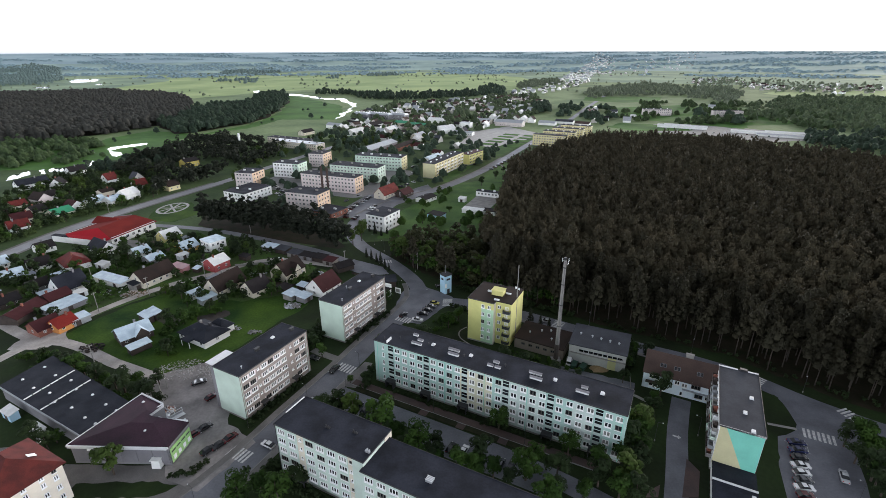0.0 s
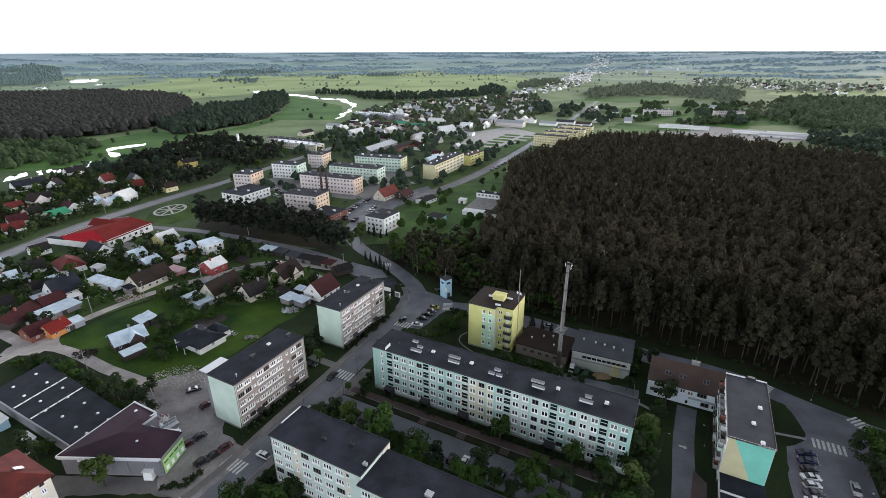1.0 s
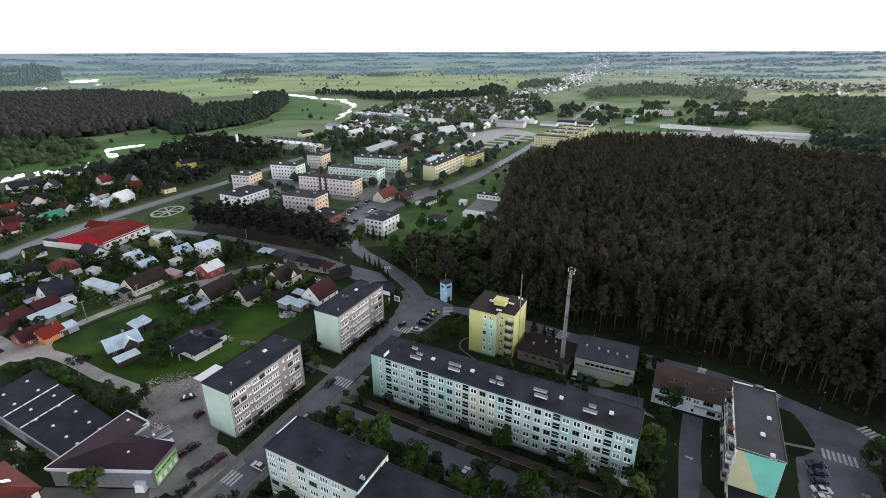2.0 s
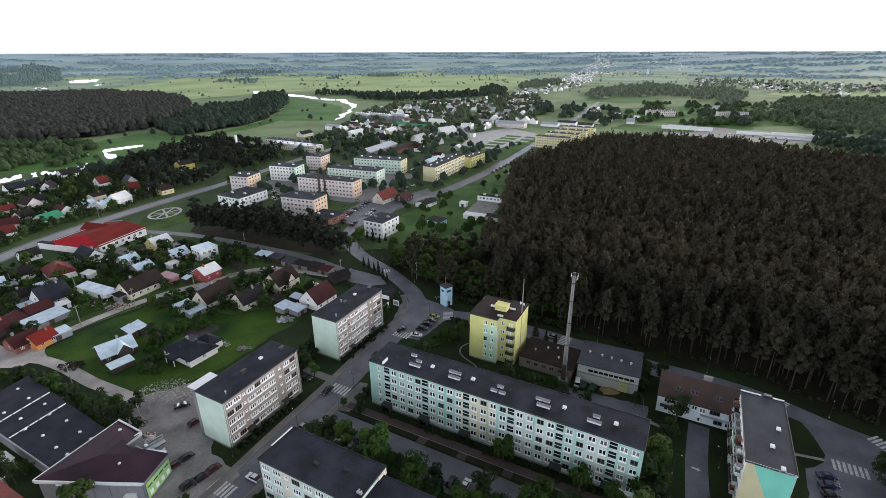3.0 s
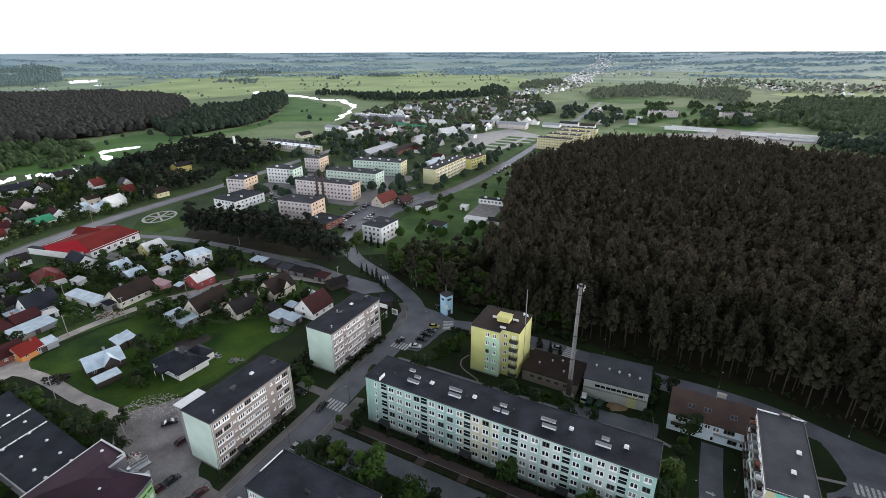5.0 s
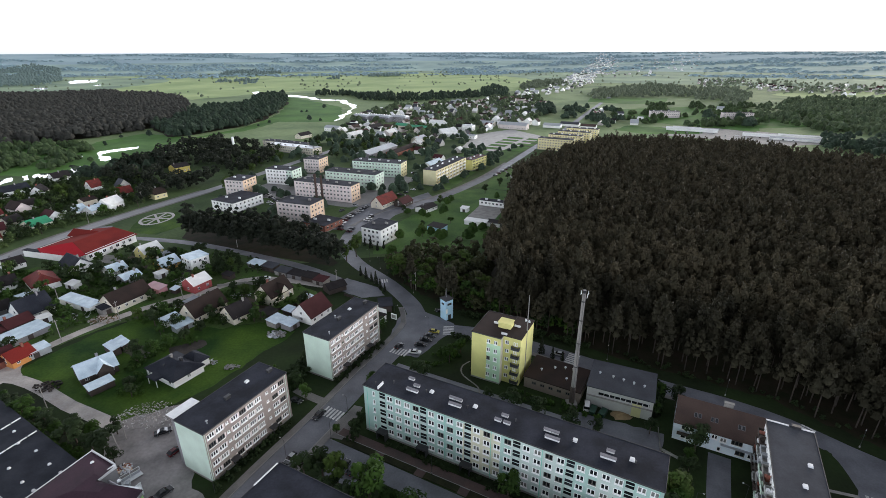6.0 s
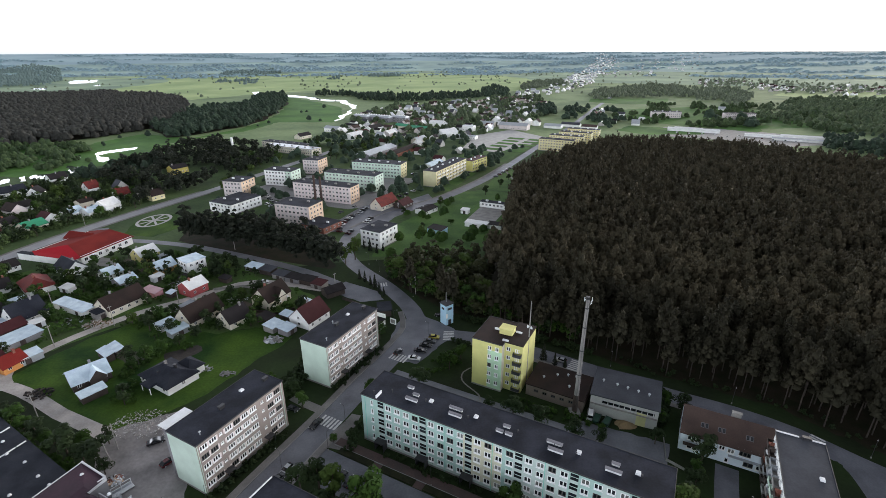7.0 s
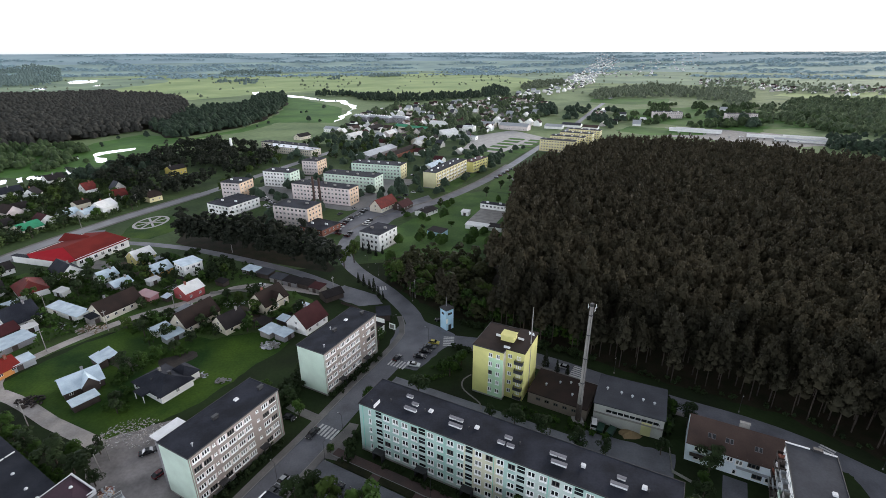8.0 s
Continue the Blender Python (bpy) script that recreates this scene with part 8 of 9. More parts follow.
hedge("shrubs", "shrubs at the forest foot", [(8, 197), (36, 181.5), (52, 172.5)], 3.0, 2.4, 1.4, dark_leaf)
hedge("shrubs", "scattered low shrubs under the pines", [(60, 168.5), (82, 156), (104, 144), (118, 129), (140, 110)], 4.0, 1.5, 3.6, dark_leaf)
hedge("shrubs", "shrubs between the boiler house and the path", [(22, 147), (38, 139.5), (45, 136)], 4.0, 1.6, 1.3, green_leaf)
hedge("shrubs", "dark shrubs behind the banded house", [(-62, 142), (-50, 150), (-47, 165)], 6.0, 2.6, 1.0, dark_leaf)
hedge("shrubs", "garden shrubs and beds", [p for p in points_in(GARDENS, 13, rng, 1.5)], 7.0, 1.7, 5.0, green_leaf, small_kinds, True)

woodland("garden_thicket", "dark garden trees and bushes between the houses", [p for p in points_in(GARDENS, 4.4, rng, 1.2) if noise.noise((p[0] / 13, p[1] / 13, 9.0)) > 0.12], under_kinds, rng, 0.4, 0.9, [dark_leaf])
woodland("garden_thicket", "green fruit trees and bushes in the gardens", [p for p in points_in(GARDENS, 6.0, rng, 1.5) if noise.noise((p[0] / 16, p[1] / 16, 4.0)) > 0.06], under_kinds, rng, 0.32, 0.78, [green_leaf])
ORCHARD = [(-122, 264), (-116, 240), (-92, 230), (-78, 232), (-80, 244), (-100, 254)]
woodland("orchard", "rows of small dark fruit trees and conifers", points_in(ORCHARD, 3.4, rng, 0.8), under_kinds, rng, 0.28, 0.5, [dark_leaf])
woodland("garden_thicket", "dark trees between the houses behind the upper road", [p for p in points_in(WEST, 6.0, rng, 1.5) if noise.noise((p[0] / 20, p[1] / 20, 9.0)) > 0.1], under_kinds, rng, 0.4, 0.8, [dark_leaf])
woodland("garden_thicket", "fresh trees between the houses behind the upper road", [p for p in points_in(WEST, 6.0, rng, 1.5) if noise.noise((p[0] / 20, p[1] / 20, 3.0)) > 0.02], under_kinds, rng, 0.35, 0.8, [west_leaf])
hedge("shrubs", "garden shrubs behind the upper road", [p for p in points_in(WEST, 13, rng, 2.0)], 9.0, 2.4, 6.0, west_leaf, small_kinds, True)

# woods in the valley, and out to the horizon
coarse = ((0.22, 0.62), (1.0, 1.0))
valley_kinds = [billow_tree(350 + i, 12 + i % 4 * 0.7, 4.8, 7.0, 1, 6, coarse) for i in range(8)]
wood_kinds = [billow_tree(300 + i, 9 + i % 3 * 1.6, 5.0, 0.3, 3, 6, coarse) for i in range(7)]
fine_kinds = [billow_tree(310 + i, 7.5 + i % 3 * 1.4, 4.2, 0.2, 8, 6, coarse) for i in range(7)]


def ragged(x, y, size, share, seed):
    """Leaves gaps in a wood: a smooth random field, and single trees left out at chance."""
    return noise.noise((x / size, y / size, seed)) > share


PLANTATION = [(-700, 430), (-528, 570), (-492, 606), (-447, 630), (-443, 656), (-418, 715), (-416, 773), (-440, 880), (-491, 996), (-575, 1129), (-679, 1230), (-791, 1271), (-843, 1331), (-1000, 1260), (-1300, 1150), (-1300, 700)]
RIVER_WOOD = [(-349, 646), (-328, 654), (-305, 713), (-286, 746), (-288, 852), (-301, 936), (-335, 1110), (-375, 1215), (-399, 1282), (-442, 1284), (-405, 1090), (-405, 1014), (-440, 971), (-455, 910), (-418, 790), (-412, 720), (-370, 680)]
canopy("valley_wood", "wide dark plantation of brownish trees in the valley", points_in(PLANTATION, 7.4, rng), valley_kinds, rng, 0.9, 1.12, [valley_leaf])
canopy("valley_wood", "dark alder wood along the river", points_in(RIVER_WOOD, 7.4, rng), wood_kinds, rng, 0.6, 1.25, [alder_leaf])
rim = []
for (ax, ay), (bx, by) in zip(PLANTATION[:7], PLANTATION[1:8]):
    for k in range(int(math.hypot(bx - ax, by - ay) / 7)):
        t = rng.random()
        rim.append((ax + (bx - ax) * t + rng.uniform(-9, 9), ay + (by - ay) * t + rng.uniform(-12, 6)))
canopy("valley_wood", "rounded dark willows before the plantation", rim, fine_kinds, rng, 0.8, 1.7, [valley_leaf])
for o in (PLANTATION, RIVER_WOOD):
    ground_piece("forest_floor", patch(o, 0.06, 0, None, 6.0).mesh("forest_floor", bpy.data.materials["needle_floor"]), "dark floor of the valley wood")
SCRUB = [(-442, 440), (-410, 450), (-378, 448), (-345, 485), (-330, 520), (-372, 545), (-392, 568), (-443, 594), (-503, 595), (-560, 560), (-520, 470)]
canopy("willow_scrub", "rounded green willows by the ponds", [p for p in points_in(SCRUB, 7.5, rng) if ragged(*p, 22, -0.12, 2.0) and clear(*p, 3)], fine_kinds, rng, 0.45, 1.1, [willow_leaf])
canopy("willow_scrub", "dark willows behind the gardens", [p for p in points_in([(-326, 430), (-322, 486), (-300, 500), (-280, 520), (-262, 478), (-292, 425), (-312, 415)], 8.0, rng) if ragged(*p, 24, -0.2, 6.0) and clear(*p, 3)], fine_kinds, rng, 0.45, 1.0, [alder_leaf])
canopy("field_bushes", "dark bushes on the wet meadow", [(-356, 668), (-349, 677), (-342, 690), (-375, 650), (-250, 905), (-243, 912), (-262, 770), (-270, 745), (-400, 600), (-405, 640), (-392, 590), (-230, 990), (-210, 800), (-190, 790)], fine_kinds, rng, 0.35, 0.9, [alder_leaf])
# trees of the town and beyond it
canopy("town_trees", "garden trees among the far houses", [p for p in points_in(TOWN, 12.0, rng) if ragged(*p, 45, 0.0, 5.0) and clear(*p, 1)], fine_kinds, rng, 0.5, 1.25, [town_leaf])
canopy("town_trees", "fresh garden trees among the far houses", [p for p in points_in(TOWN, 17.0, rng) if ragged(*p, 50, 0.05, 15.0) and clear(*p, 2)], fine_kinds, rng, 0.4, 1.0, [willow_leaf])
canopy("town_trees", "trees round the allotments", [p for p in points_in([(180, 798), (224, 797), (225, 712), (276, 796), (297, 885), (284, 976), (230, 978)], 11.0, rng) if ragged(*p, 50, -0.1, 8.0) and clear(*p, 3)], fine_kinds, rng, 0.5, 1.3, [alder_leaf])
canopy("town_trees", "tall dark trees at the end of the town", points_in([(154, 849), (183, 864), (208, 999), (177, 979)], 9.0, rng), fine_kinds, rng, 0.9, 1.5, [alder_leaf])
RIGHT_TOWN = [(745, 1500), (820, 1382), (863, 1287), (912, 1203), (1059, 1229), (1262, 1470), (1168, 1600), (1017, 1858), (890, 1866)]
canopy("town_trees", "trees among the far houses", [p for p in points_in(RIGHT_TOWN, 22.0, rng) if rng.random() < 0.5], wood_kinds, rng, 0.6, 1.1, [hazed_far_leaf])
BELTS = ([(-308, 1249), (-226, 1246), (-180, 1129), (-79, 1100), (84, 1189), (100, 1318), (-36, 1288), (-204, 1278), (-338, 1373)], [(91, 1203), (150, 1201), (173, 1453), (145, 1572), (99, 1414)], [(207, 1409), (288, 1516), (383, 1640), (421, 1894), (327, 1828), (233, 1593)],
         [(480, 791), (523, 770), (505, 676), (554, 637), (576, 637), (950, 1065), (850, 1119), (738, 1097), (641, 1018), (556, 921)], [(406, 555), (423, 529), (445, 487), (620, 520), (700, 640), (521, 638), (457, 618)])
for i, o in enumerate(BELTS):
    canopy("far_wood", "dark belt of trees across the fields", [p for p in points_in(o, 9.5, rng) if ragged(*p, 45, -0.2, 21.0 + i)], wood_kinds, rng, 0.5, 1.1, [alder_leaf if i in (0, 1, 4) else town_leaf if i == 3 else hazed_far_leaf])
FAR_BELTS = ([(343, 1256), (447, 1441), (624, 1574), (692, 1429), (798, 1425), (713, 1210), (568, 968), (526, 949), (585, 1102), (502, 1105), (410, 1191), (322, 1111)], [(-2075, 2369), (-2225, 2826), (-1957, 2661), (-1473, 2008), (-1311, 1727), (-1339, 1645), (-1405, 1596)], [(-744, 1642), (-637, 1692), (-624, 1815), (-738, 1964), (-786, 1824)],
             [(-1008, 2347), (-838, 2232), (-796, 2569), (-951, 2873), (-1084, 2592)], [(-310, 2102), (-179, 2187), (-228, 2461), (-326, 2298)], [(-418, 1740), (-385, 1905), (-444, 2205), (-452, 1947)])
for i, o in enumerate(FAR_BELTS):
    canopy("far_wood", "far belt of trees in haze-paled leaf colours", [p for p in points_in(o, 16.0, rng) if ragged(*p, 110, -0.2 if i < 2 else -0.02, 31.0 + i)], wood_kinds, rng, 0.7, 1.3, [hazed_far_leaf if i == 0 else hazy_leaf])
canopy("field_trees", "trees and bushes over the rough grass by the station", [p for p in points_in([(250, 760), (300, 740), (470, 660), (520, 640), (640, 800), (620, 1000), (420, 1010), (310, 960)], 14.0, rng, 3.0) if ragged(*p, 55, 0.05, 11.0)], fine_kinds, rng, 0.5, 1.4, [willow_leaf])
canopy("field_trees", "tall dark trees beside the far flats", [(408, 800), (418, 800), (412, 790), (446, 780), (452, 792), (440, 770), (458, 806), (350, 838), (344, 846), (362, 836), (420, 714), (430, 722), (436, 735)], fine_kinds, rng, 1.2, 1.9, [alder_leaf])
spread = []
while len(spread) < 520:
    a, r = rng.uniform(radians(40), radians(140)), rng.uniform(1300, 2700)
    p = (r * math.cos(a), r * math.sin(a))
    if ragged(*p, 260, 0.06, 41.0) or rng.random() < 0.12:
        spread.append(p)
canopy("field_trees", "single trees and bushes over the meadows", spread, wood_kinds, rng, 0.4, 0.95, [hazed_far_leaf])
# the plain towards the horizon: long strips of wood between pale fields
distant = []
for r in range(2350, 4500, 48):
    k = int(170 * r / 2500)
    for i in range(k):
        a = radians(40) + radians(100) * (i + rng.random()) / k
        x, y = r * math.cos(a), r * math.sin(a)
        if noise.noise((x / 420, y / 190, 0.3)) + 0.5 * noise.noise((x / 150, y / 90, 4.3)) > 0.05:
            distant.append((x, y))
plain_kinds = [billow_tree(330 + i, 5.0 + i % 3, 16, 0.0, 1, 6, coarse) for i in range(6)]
# haze mixed into the leaf colour: pale blue instead of green
canopy("horizon_wood", "strips of woodland towards the horizon, coloured pale for haze", distant, plain_kinds, rng, 0.7, 1.25, [leaf("hazed_distant_leaf", (0.275, 0.38, 0.41), (0.235, 0.33, 0.365), 0.08)])
for kind, x, y, k in ((1, -163.9, 233.4, 0.95), (3, -166.8, 236.4, 0.8), (1, -152.0, 242.4, 0.75), (3, -158.2, 244.6, 0.7), (1, -147.6, 244.8, 0.65)):
    ob = copy_thing(near[kind], pose(x, y, 0, 0, 0, 37 * x))
    ob.scale = (k, k, k)
drop_kit([*pines, *fresh, *near, *garden, *spruces])


# ---- cars ----
CAR_PAINTS = {"white": (0.70, 0.70, 0.70), "black": (0.012, 0.012, 0.014), "red": (0.075, 0.010, 0.012), "silver": (0.36, 0.37, 0.38), "blue": (0.012, 0.018, 0.07), "grey": (0.07, 0.075, 0.08), "yellow": (0.45, 0.38, 0.08)}
car_glass = surface("car_glass", (0.010, 0.012, 0.014), 0.05, 0.1, 1.0, 4.0, 0.0, spec=0.6)
tyre_rubber = surface("tyre_rubber", (0.015, 0.015, 0.016), 0.9, 0.2, 3.0, 9.0, 0.1)
lamp_glass = surface("lamp_glass", (0.55, 0.55, 0.52), 0.2, 0.1, 3.0, 9.0, 0.0)
tail_red = surface("tail_red", (0.30, 0.012, 0.012), 0.3, 0.1, 3.0, 9.0, 0.0)


def car(paint, colour, kind, far=False):
    """A car with its nose towards +x."""
    l, w = (4.1, 1.72) if kind == "hatchback" else (4.6, 1.78) if kind == "saloon" else (4.9, 1.9)
    roof = 1.45 if kind != "van" else 2.0
    name = "van" if kind == "van" else "car"
    c = thing(name, pose(0, -700, 0), f"parked {colour} {kind} on asphalt", "car", "parked cars")
    n, t = l / 2, -l / 2
    if kind == "van":
        lower = [(t, 0.32), (n, 0.32), (n + 0.02, 0.75), (n - 0.25, 1.05), (n - 0.9, 1.2), (t, 1.2)]
        upper = [(t + 0.02, 1.2), (n - 0.9, 1.2), (n - 1.5, roof), (t + 0.1, roof)]
    else:
        back = t + (0.05 if kind == "hatchback" else 0.85)
        lower = [(t + 0.05, 0.28), (n - 0.05, 0.28), (n, 0.55), (n - 0.15, 0.78), (n - 1.15, 0.93), (t + 0.6, 0.95), (t + 0.02, 0.88), (t, 0.55)]
        upper = [(back, 0.93), (n - 1.1, 0.93), (n - 1.75, roof - 0.03), (n - 2.3, roof), (back + 0.75, roof - 0.02)]
    s = Shape().side(lower, -w / 2, w / 2)
    me = s.mesh("body", paint)
    body = part("body", me, c)
    bev = bmesh.new()
    bev.from_mesh(me)
    bmesh.ops.recalc_face_normals(bev, faces=bev.faces)
    bmesh.ops.bevel(bev, geom=bev.edges[:], offset=0.07, segments=1, affect="EDGES")
    bev.to_mesh(me)
    bev.free()
    k = 0.16
    m = len(upper)
    verts = [(x, -w / 2 + 0.04 + (k if z > 1.1 + 0.2 else 0), z) for x, z in upper] + [(x, w / 2 - 0.04 - (k if z > 1.1 + 0.2 else 0), z) for x, z in upper]
    part("glazing", Shape().add(verts, [tuple(range(m)), tuple(reversed(range(m, 2 * m)))] + [(i, m + i, m + (i + 1) % m, (i + 1) % m) for i in range(m)]).mesh("glazing", car_glass), c, "dark car windows")
    x0, x1 = upper[-1][0] + 0.03, upper[2][0] - 0.05
    part("roof", Shape().taper(x0, -w / 2 + 0.2, roof - 0.05, x1, w / 2 - 0.2, roof + 0.03, 0.1, 0.06).mesh("roof", paint), c)
    wheel = Shape().tube((0, -0.1, 0), (0, 0.1, 0), 0.32, 0.32, 14).mesh("wheel", tyre_rubber)
    if far:
        for x in (n - 0.82, t + 0.78):
            for y in (-w / 2 + 0.1, w / 2 - 0.1):
                part("wheel", wheel, c, m=pose(x, y, 0.32))
        return c
    rim = Shape().tube((0, -0.115, 0), (0, 0.115, 0), 0.19, 0.19, 10).mesh("rim", zinc)
    for x in (n - 0.82, t + 0.78):
        for y in (-w / 2 + 0.1, w / 2 - 0.1):
            part("rim", rim, part("wheel", wheel, c, m=pose(x, y, 0.32)))
    for y in (-w / 2 + 0.3, w / 2 - 0.3):
        part("headlight", Shape().box(n - 0.12, y - 0.18, 0.6, n + 0.02, y + 0.18, 0.74).mesh("headlight", lamp_glass), c)
        part("tail_light", Shape().box(t - 0.02, y - 0.14, 0.65, t + 0.1, y + 0.14, 0.85).mesh("tail_light", tail_red), c)
    return c


CARS = {}
for colour, rgb in CAR_PAINTS.items():
    paint = surface(f"{colour}_car_paint", rgb, 0.25, 0.05, 0.8, 5.0, 0.0, spec=0.6)
    for kind in ("hatchback", "saloon"):
        CARS[colour, kind] = car(paint, colour, kind)
        CARS[colour, kind, "far"] = car(paint, colour, kind, True)
CARS["white", "van"] = car(surface("van_paint", (0.66, 0.66, 0.65), 0.35, 0.06, 0.8, 5.0, 0.0, spec=0.5), "white", "van")


def park(x, y, turn, colour, kind="hatchback", z=0.06):
    copy_thing(CARS[(colour, kind, "far") if y > 250 else (colour, kind)], pose(x, y, z, 0, 0, turn))


park(-47.9, 103.2, 152, "white"), park(-36.8, 137.2, 243, "black", "saloon"), park(-40.3, 120.6, 243, "silver"), park(-41.6, 117.4, 243, "grey", "saloon")
park(-69.8, 107.3, 57, "red"), park(-68.2, 109.7, 55, "black", "saloon"), park(-61.2, 103.2, 57, "black", "saloon"), park(-59.4, 105.8, 57, "red", "saloon"), park(-63.4, 101.2, 57, "black", "hatchback", 0.07)
park(5.3, 100.6, 63, "white", "saloon"), park(2.0, 101.8, 63, "black"), park(9.0, 99.0, 63, "black", "saloon"), park(14.7, 96.2, 63, "grey"), park(17.2, 95.0, 63, "black"), park(-26.0, 118.2, 62, "black", "saloon"), park(-23.2, 116.8, 62, "black")
park(-10.3, 169.7, -12, "white", "saloon"), park(-8.4, 174.5, -10, "black", "saloon"), park(-6.6, 177.7, -10, "black", "saloon"), park(-5.2, 180.6, -10, "grey", "saloon"), park(-3.6, 183.3, -10, "yellow"), park(-1.3, 199.6, 170, "black", "saloon"), park(-16.2, 173.6, 60, "black")
for i, (x, y, col, kind) in enumerate(((96.4, 103.4, "blue", "saloon"), (94.9, 100.6, "blue", "saloon"), (93.5, 98.0, "black", "hatchback"), (92.1, 95.4, "white", "saloon"), (90.8, 93.0, "white", "hatchback"), (89.5, 90.7, "grey", "saloon"), (88.3, 88.5, "white", "saloon"), (87.1, 86.2, "red", "hatchback"), (85.8, 83.8, "silver", "saloon"))):
    park(x, y, -8 + (i % 3) * 3, col, kind)
park(100.6, 91.8, 62, "silver", "saloon"), park(-84.3, 231.0, 20, "white", "saloon"), park(-45.2, 143.6, -20, "black"), park(-79.3, 130.4, 30, "black", "saloon", 0.07), park(-72.1, 123.2, 60, "red", "hatchback", 0.07), park(43.4, 141.0, 70, "white", "van")
park(40.6, 168.4, 150, "silver")
rng = random.Random(77)
for i, (x, y) in enumerate(((-64.5, 309), (-63.6, 313), (-62.8, 317), (-62.0, 321), (-61.1, 325), (-60.2, 329), (-57.4, 333), (-56.2, 337.4), (-55, 341.6), (-53.8, 346), (-62.7, 299.5), (-63.4, 304), (-49.3, 316.3), (-48.2, 320.5), (-47.4, 324.6), (-56.8, 296), (-55.8, 300.4), (-33, 376), (-29, 382), (-24, 390), (-40, 385), (44, 436), (48, 444), (52, 452), (56, 460), (60, 468))):
    park(x, y, 150 + rng.uniform(-8, 8), rng.choice(("white", "black", "silver", "grey", "red", "black")), rng.choice(("hatchback", "saloon")))
for i in range(7):
    park(-24 + 9 * i, 420 + 6 * i, 60 + rng.uniform(-10, 10), rng.choice(("white", "silver", "grey", "black")), "hatchback")
for x, y, a in ((-128, 370, 75), (-124.6, 366, 70), (-121.6, 361.7, 72), (-118.6, 358.6, 70), (-116.1, 355, 72), (-125, 357, 72), (-121, 352.5, 70), (-34, 417, 60), (-30, 408.2, 62), (-35.3, 404, 60), (-27, 445.5, 20), (-97.6, 344, 70), (-69, 337, 62), (-62, 349.2, 60), (-26, 424, 62), (-131, 376, 75)):
    park(x, y, a, rng.choice(("white", "silver", "grey", "black", "white")), rng.choice(("hatchback", "saloon")))
for x, y, a in ((304, 676, 60), (315, 666, 62), (332, 666, 60), (344, 657, 64), (350, 639, 60), (367, 643, 150), (370, 627, 60), (385, 626, 64), (391, 614, 60), (403, 610, 62), (410, 602, 60), (433, 614, 150)):
    park(x, y, a, rng.choice(("white", "silver", "grey", "white", "red")), rng.choice(("hatchback", "saloon")))
for ob in CARS.values():
    for o in (*ob.children_recursive, ob):
        bpy.data.objects.remove(o)


# ---- street furniture ----
def street_lamp():
    t = thing("street_lamp", pose(0, -700, 0), "thin grey street lamp with pale globe", "street lamp", "street lamps")
    part("pole", Shape().tube((0, 0, 0), (0, 0, 6.4), 0.06, 0.04, 8).mesh("pole", dark_metal), t)
    part("arm", Shape().tube((0, 0, 6.35), (1.2, 0, 6.7), 0.04, 0.03, 6).mesh("arm", dark_metal), t)
    part("shade", Shape().taper(1.05, -0.1, 6.64, 1.4, 0.1, 6.75, 0.1, 0.04).mesh("shade", white_metal), t, "pale lamp head")
    part("base", Shape().tube((0, 0, 0), (0, 0, 0.5), 0.18, 0.14, 8).mesh("base", concrete), t)
    return t


lamp = street_lamp()
for x, y, a in ((-28.4, 138.0, 150), (-41.6, 121.0, 150), (-58.6, 84.0, 150), (-13.5, 216.5, 220), (-5.6, 184.0, 170), (98.5, 84.5, 150), (58.2, 104.7, -30), (-31.6, 242.8, 220), (71.0, 106.5, 150), (-31.1, 127.6, 60), (25.5, 182.0, 240), (57, 165.5, 240), (88, 146.5, 240), (113, 125, 220), (-56.0, 110.5, -30), (-24.5, 172.0, -30), (-19.5, 193.0, 0), (-38, 252, 220), (-3, 116, 60), (22, 103, 60)):
    copy_thing(lamp, pose(x, y, 0, 0, 0, a))


def wooden_pole():
    t = thing("utility_pole", pose(0, -700, 0), "weathered wooden utility pole with crossarm", "utility pole", "utility poles")
    part("pole", Shape().tube((0, 0, 0), (0, 0, 9.0), 0.15, 0.1, 8).mesh("pole", concrete), t)
    part("crossarm", Shape().box(-0.8, -0.06, 8.3, 0.8, 0.06, 8.42).mesh("crossarm", concrete), t)
    for x in (-0.7, 0, 0.7):
        part("insulator", Shape().tube((x, 0, 8.42), (x, 0, 8.6), 0.05, 0.04, 6).mesh("insulator", white_frame), t)
    return t


pole = wooden_pole()
for x, y in ((-163.8, 205.7), (-118.9, 139.5), (-129.9, 192.4), (-102.5, 95.6), (-88.2, 127.8), (-250.0, 318.5), (-223.0, 311.4), (-214.6, 356.0), (-113.9, 271.6), (-48.7, 222.3), (-12.6, 219.2), (0.9, 206.0), (-143, 178), (-112, 208)):
    copy_thing(pole, pose(x, y, 0, 0, 0, 60))
for ob in (lamp, pole):
    for o in (*ob.children_recursive, ob):
        bpy.data.objects.remove(o)


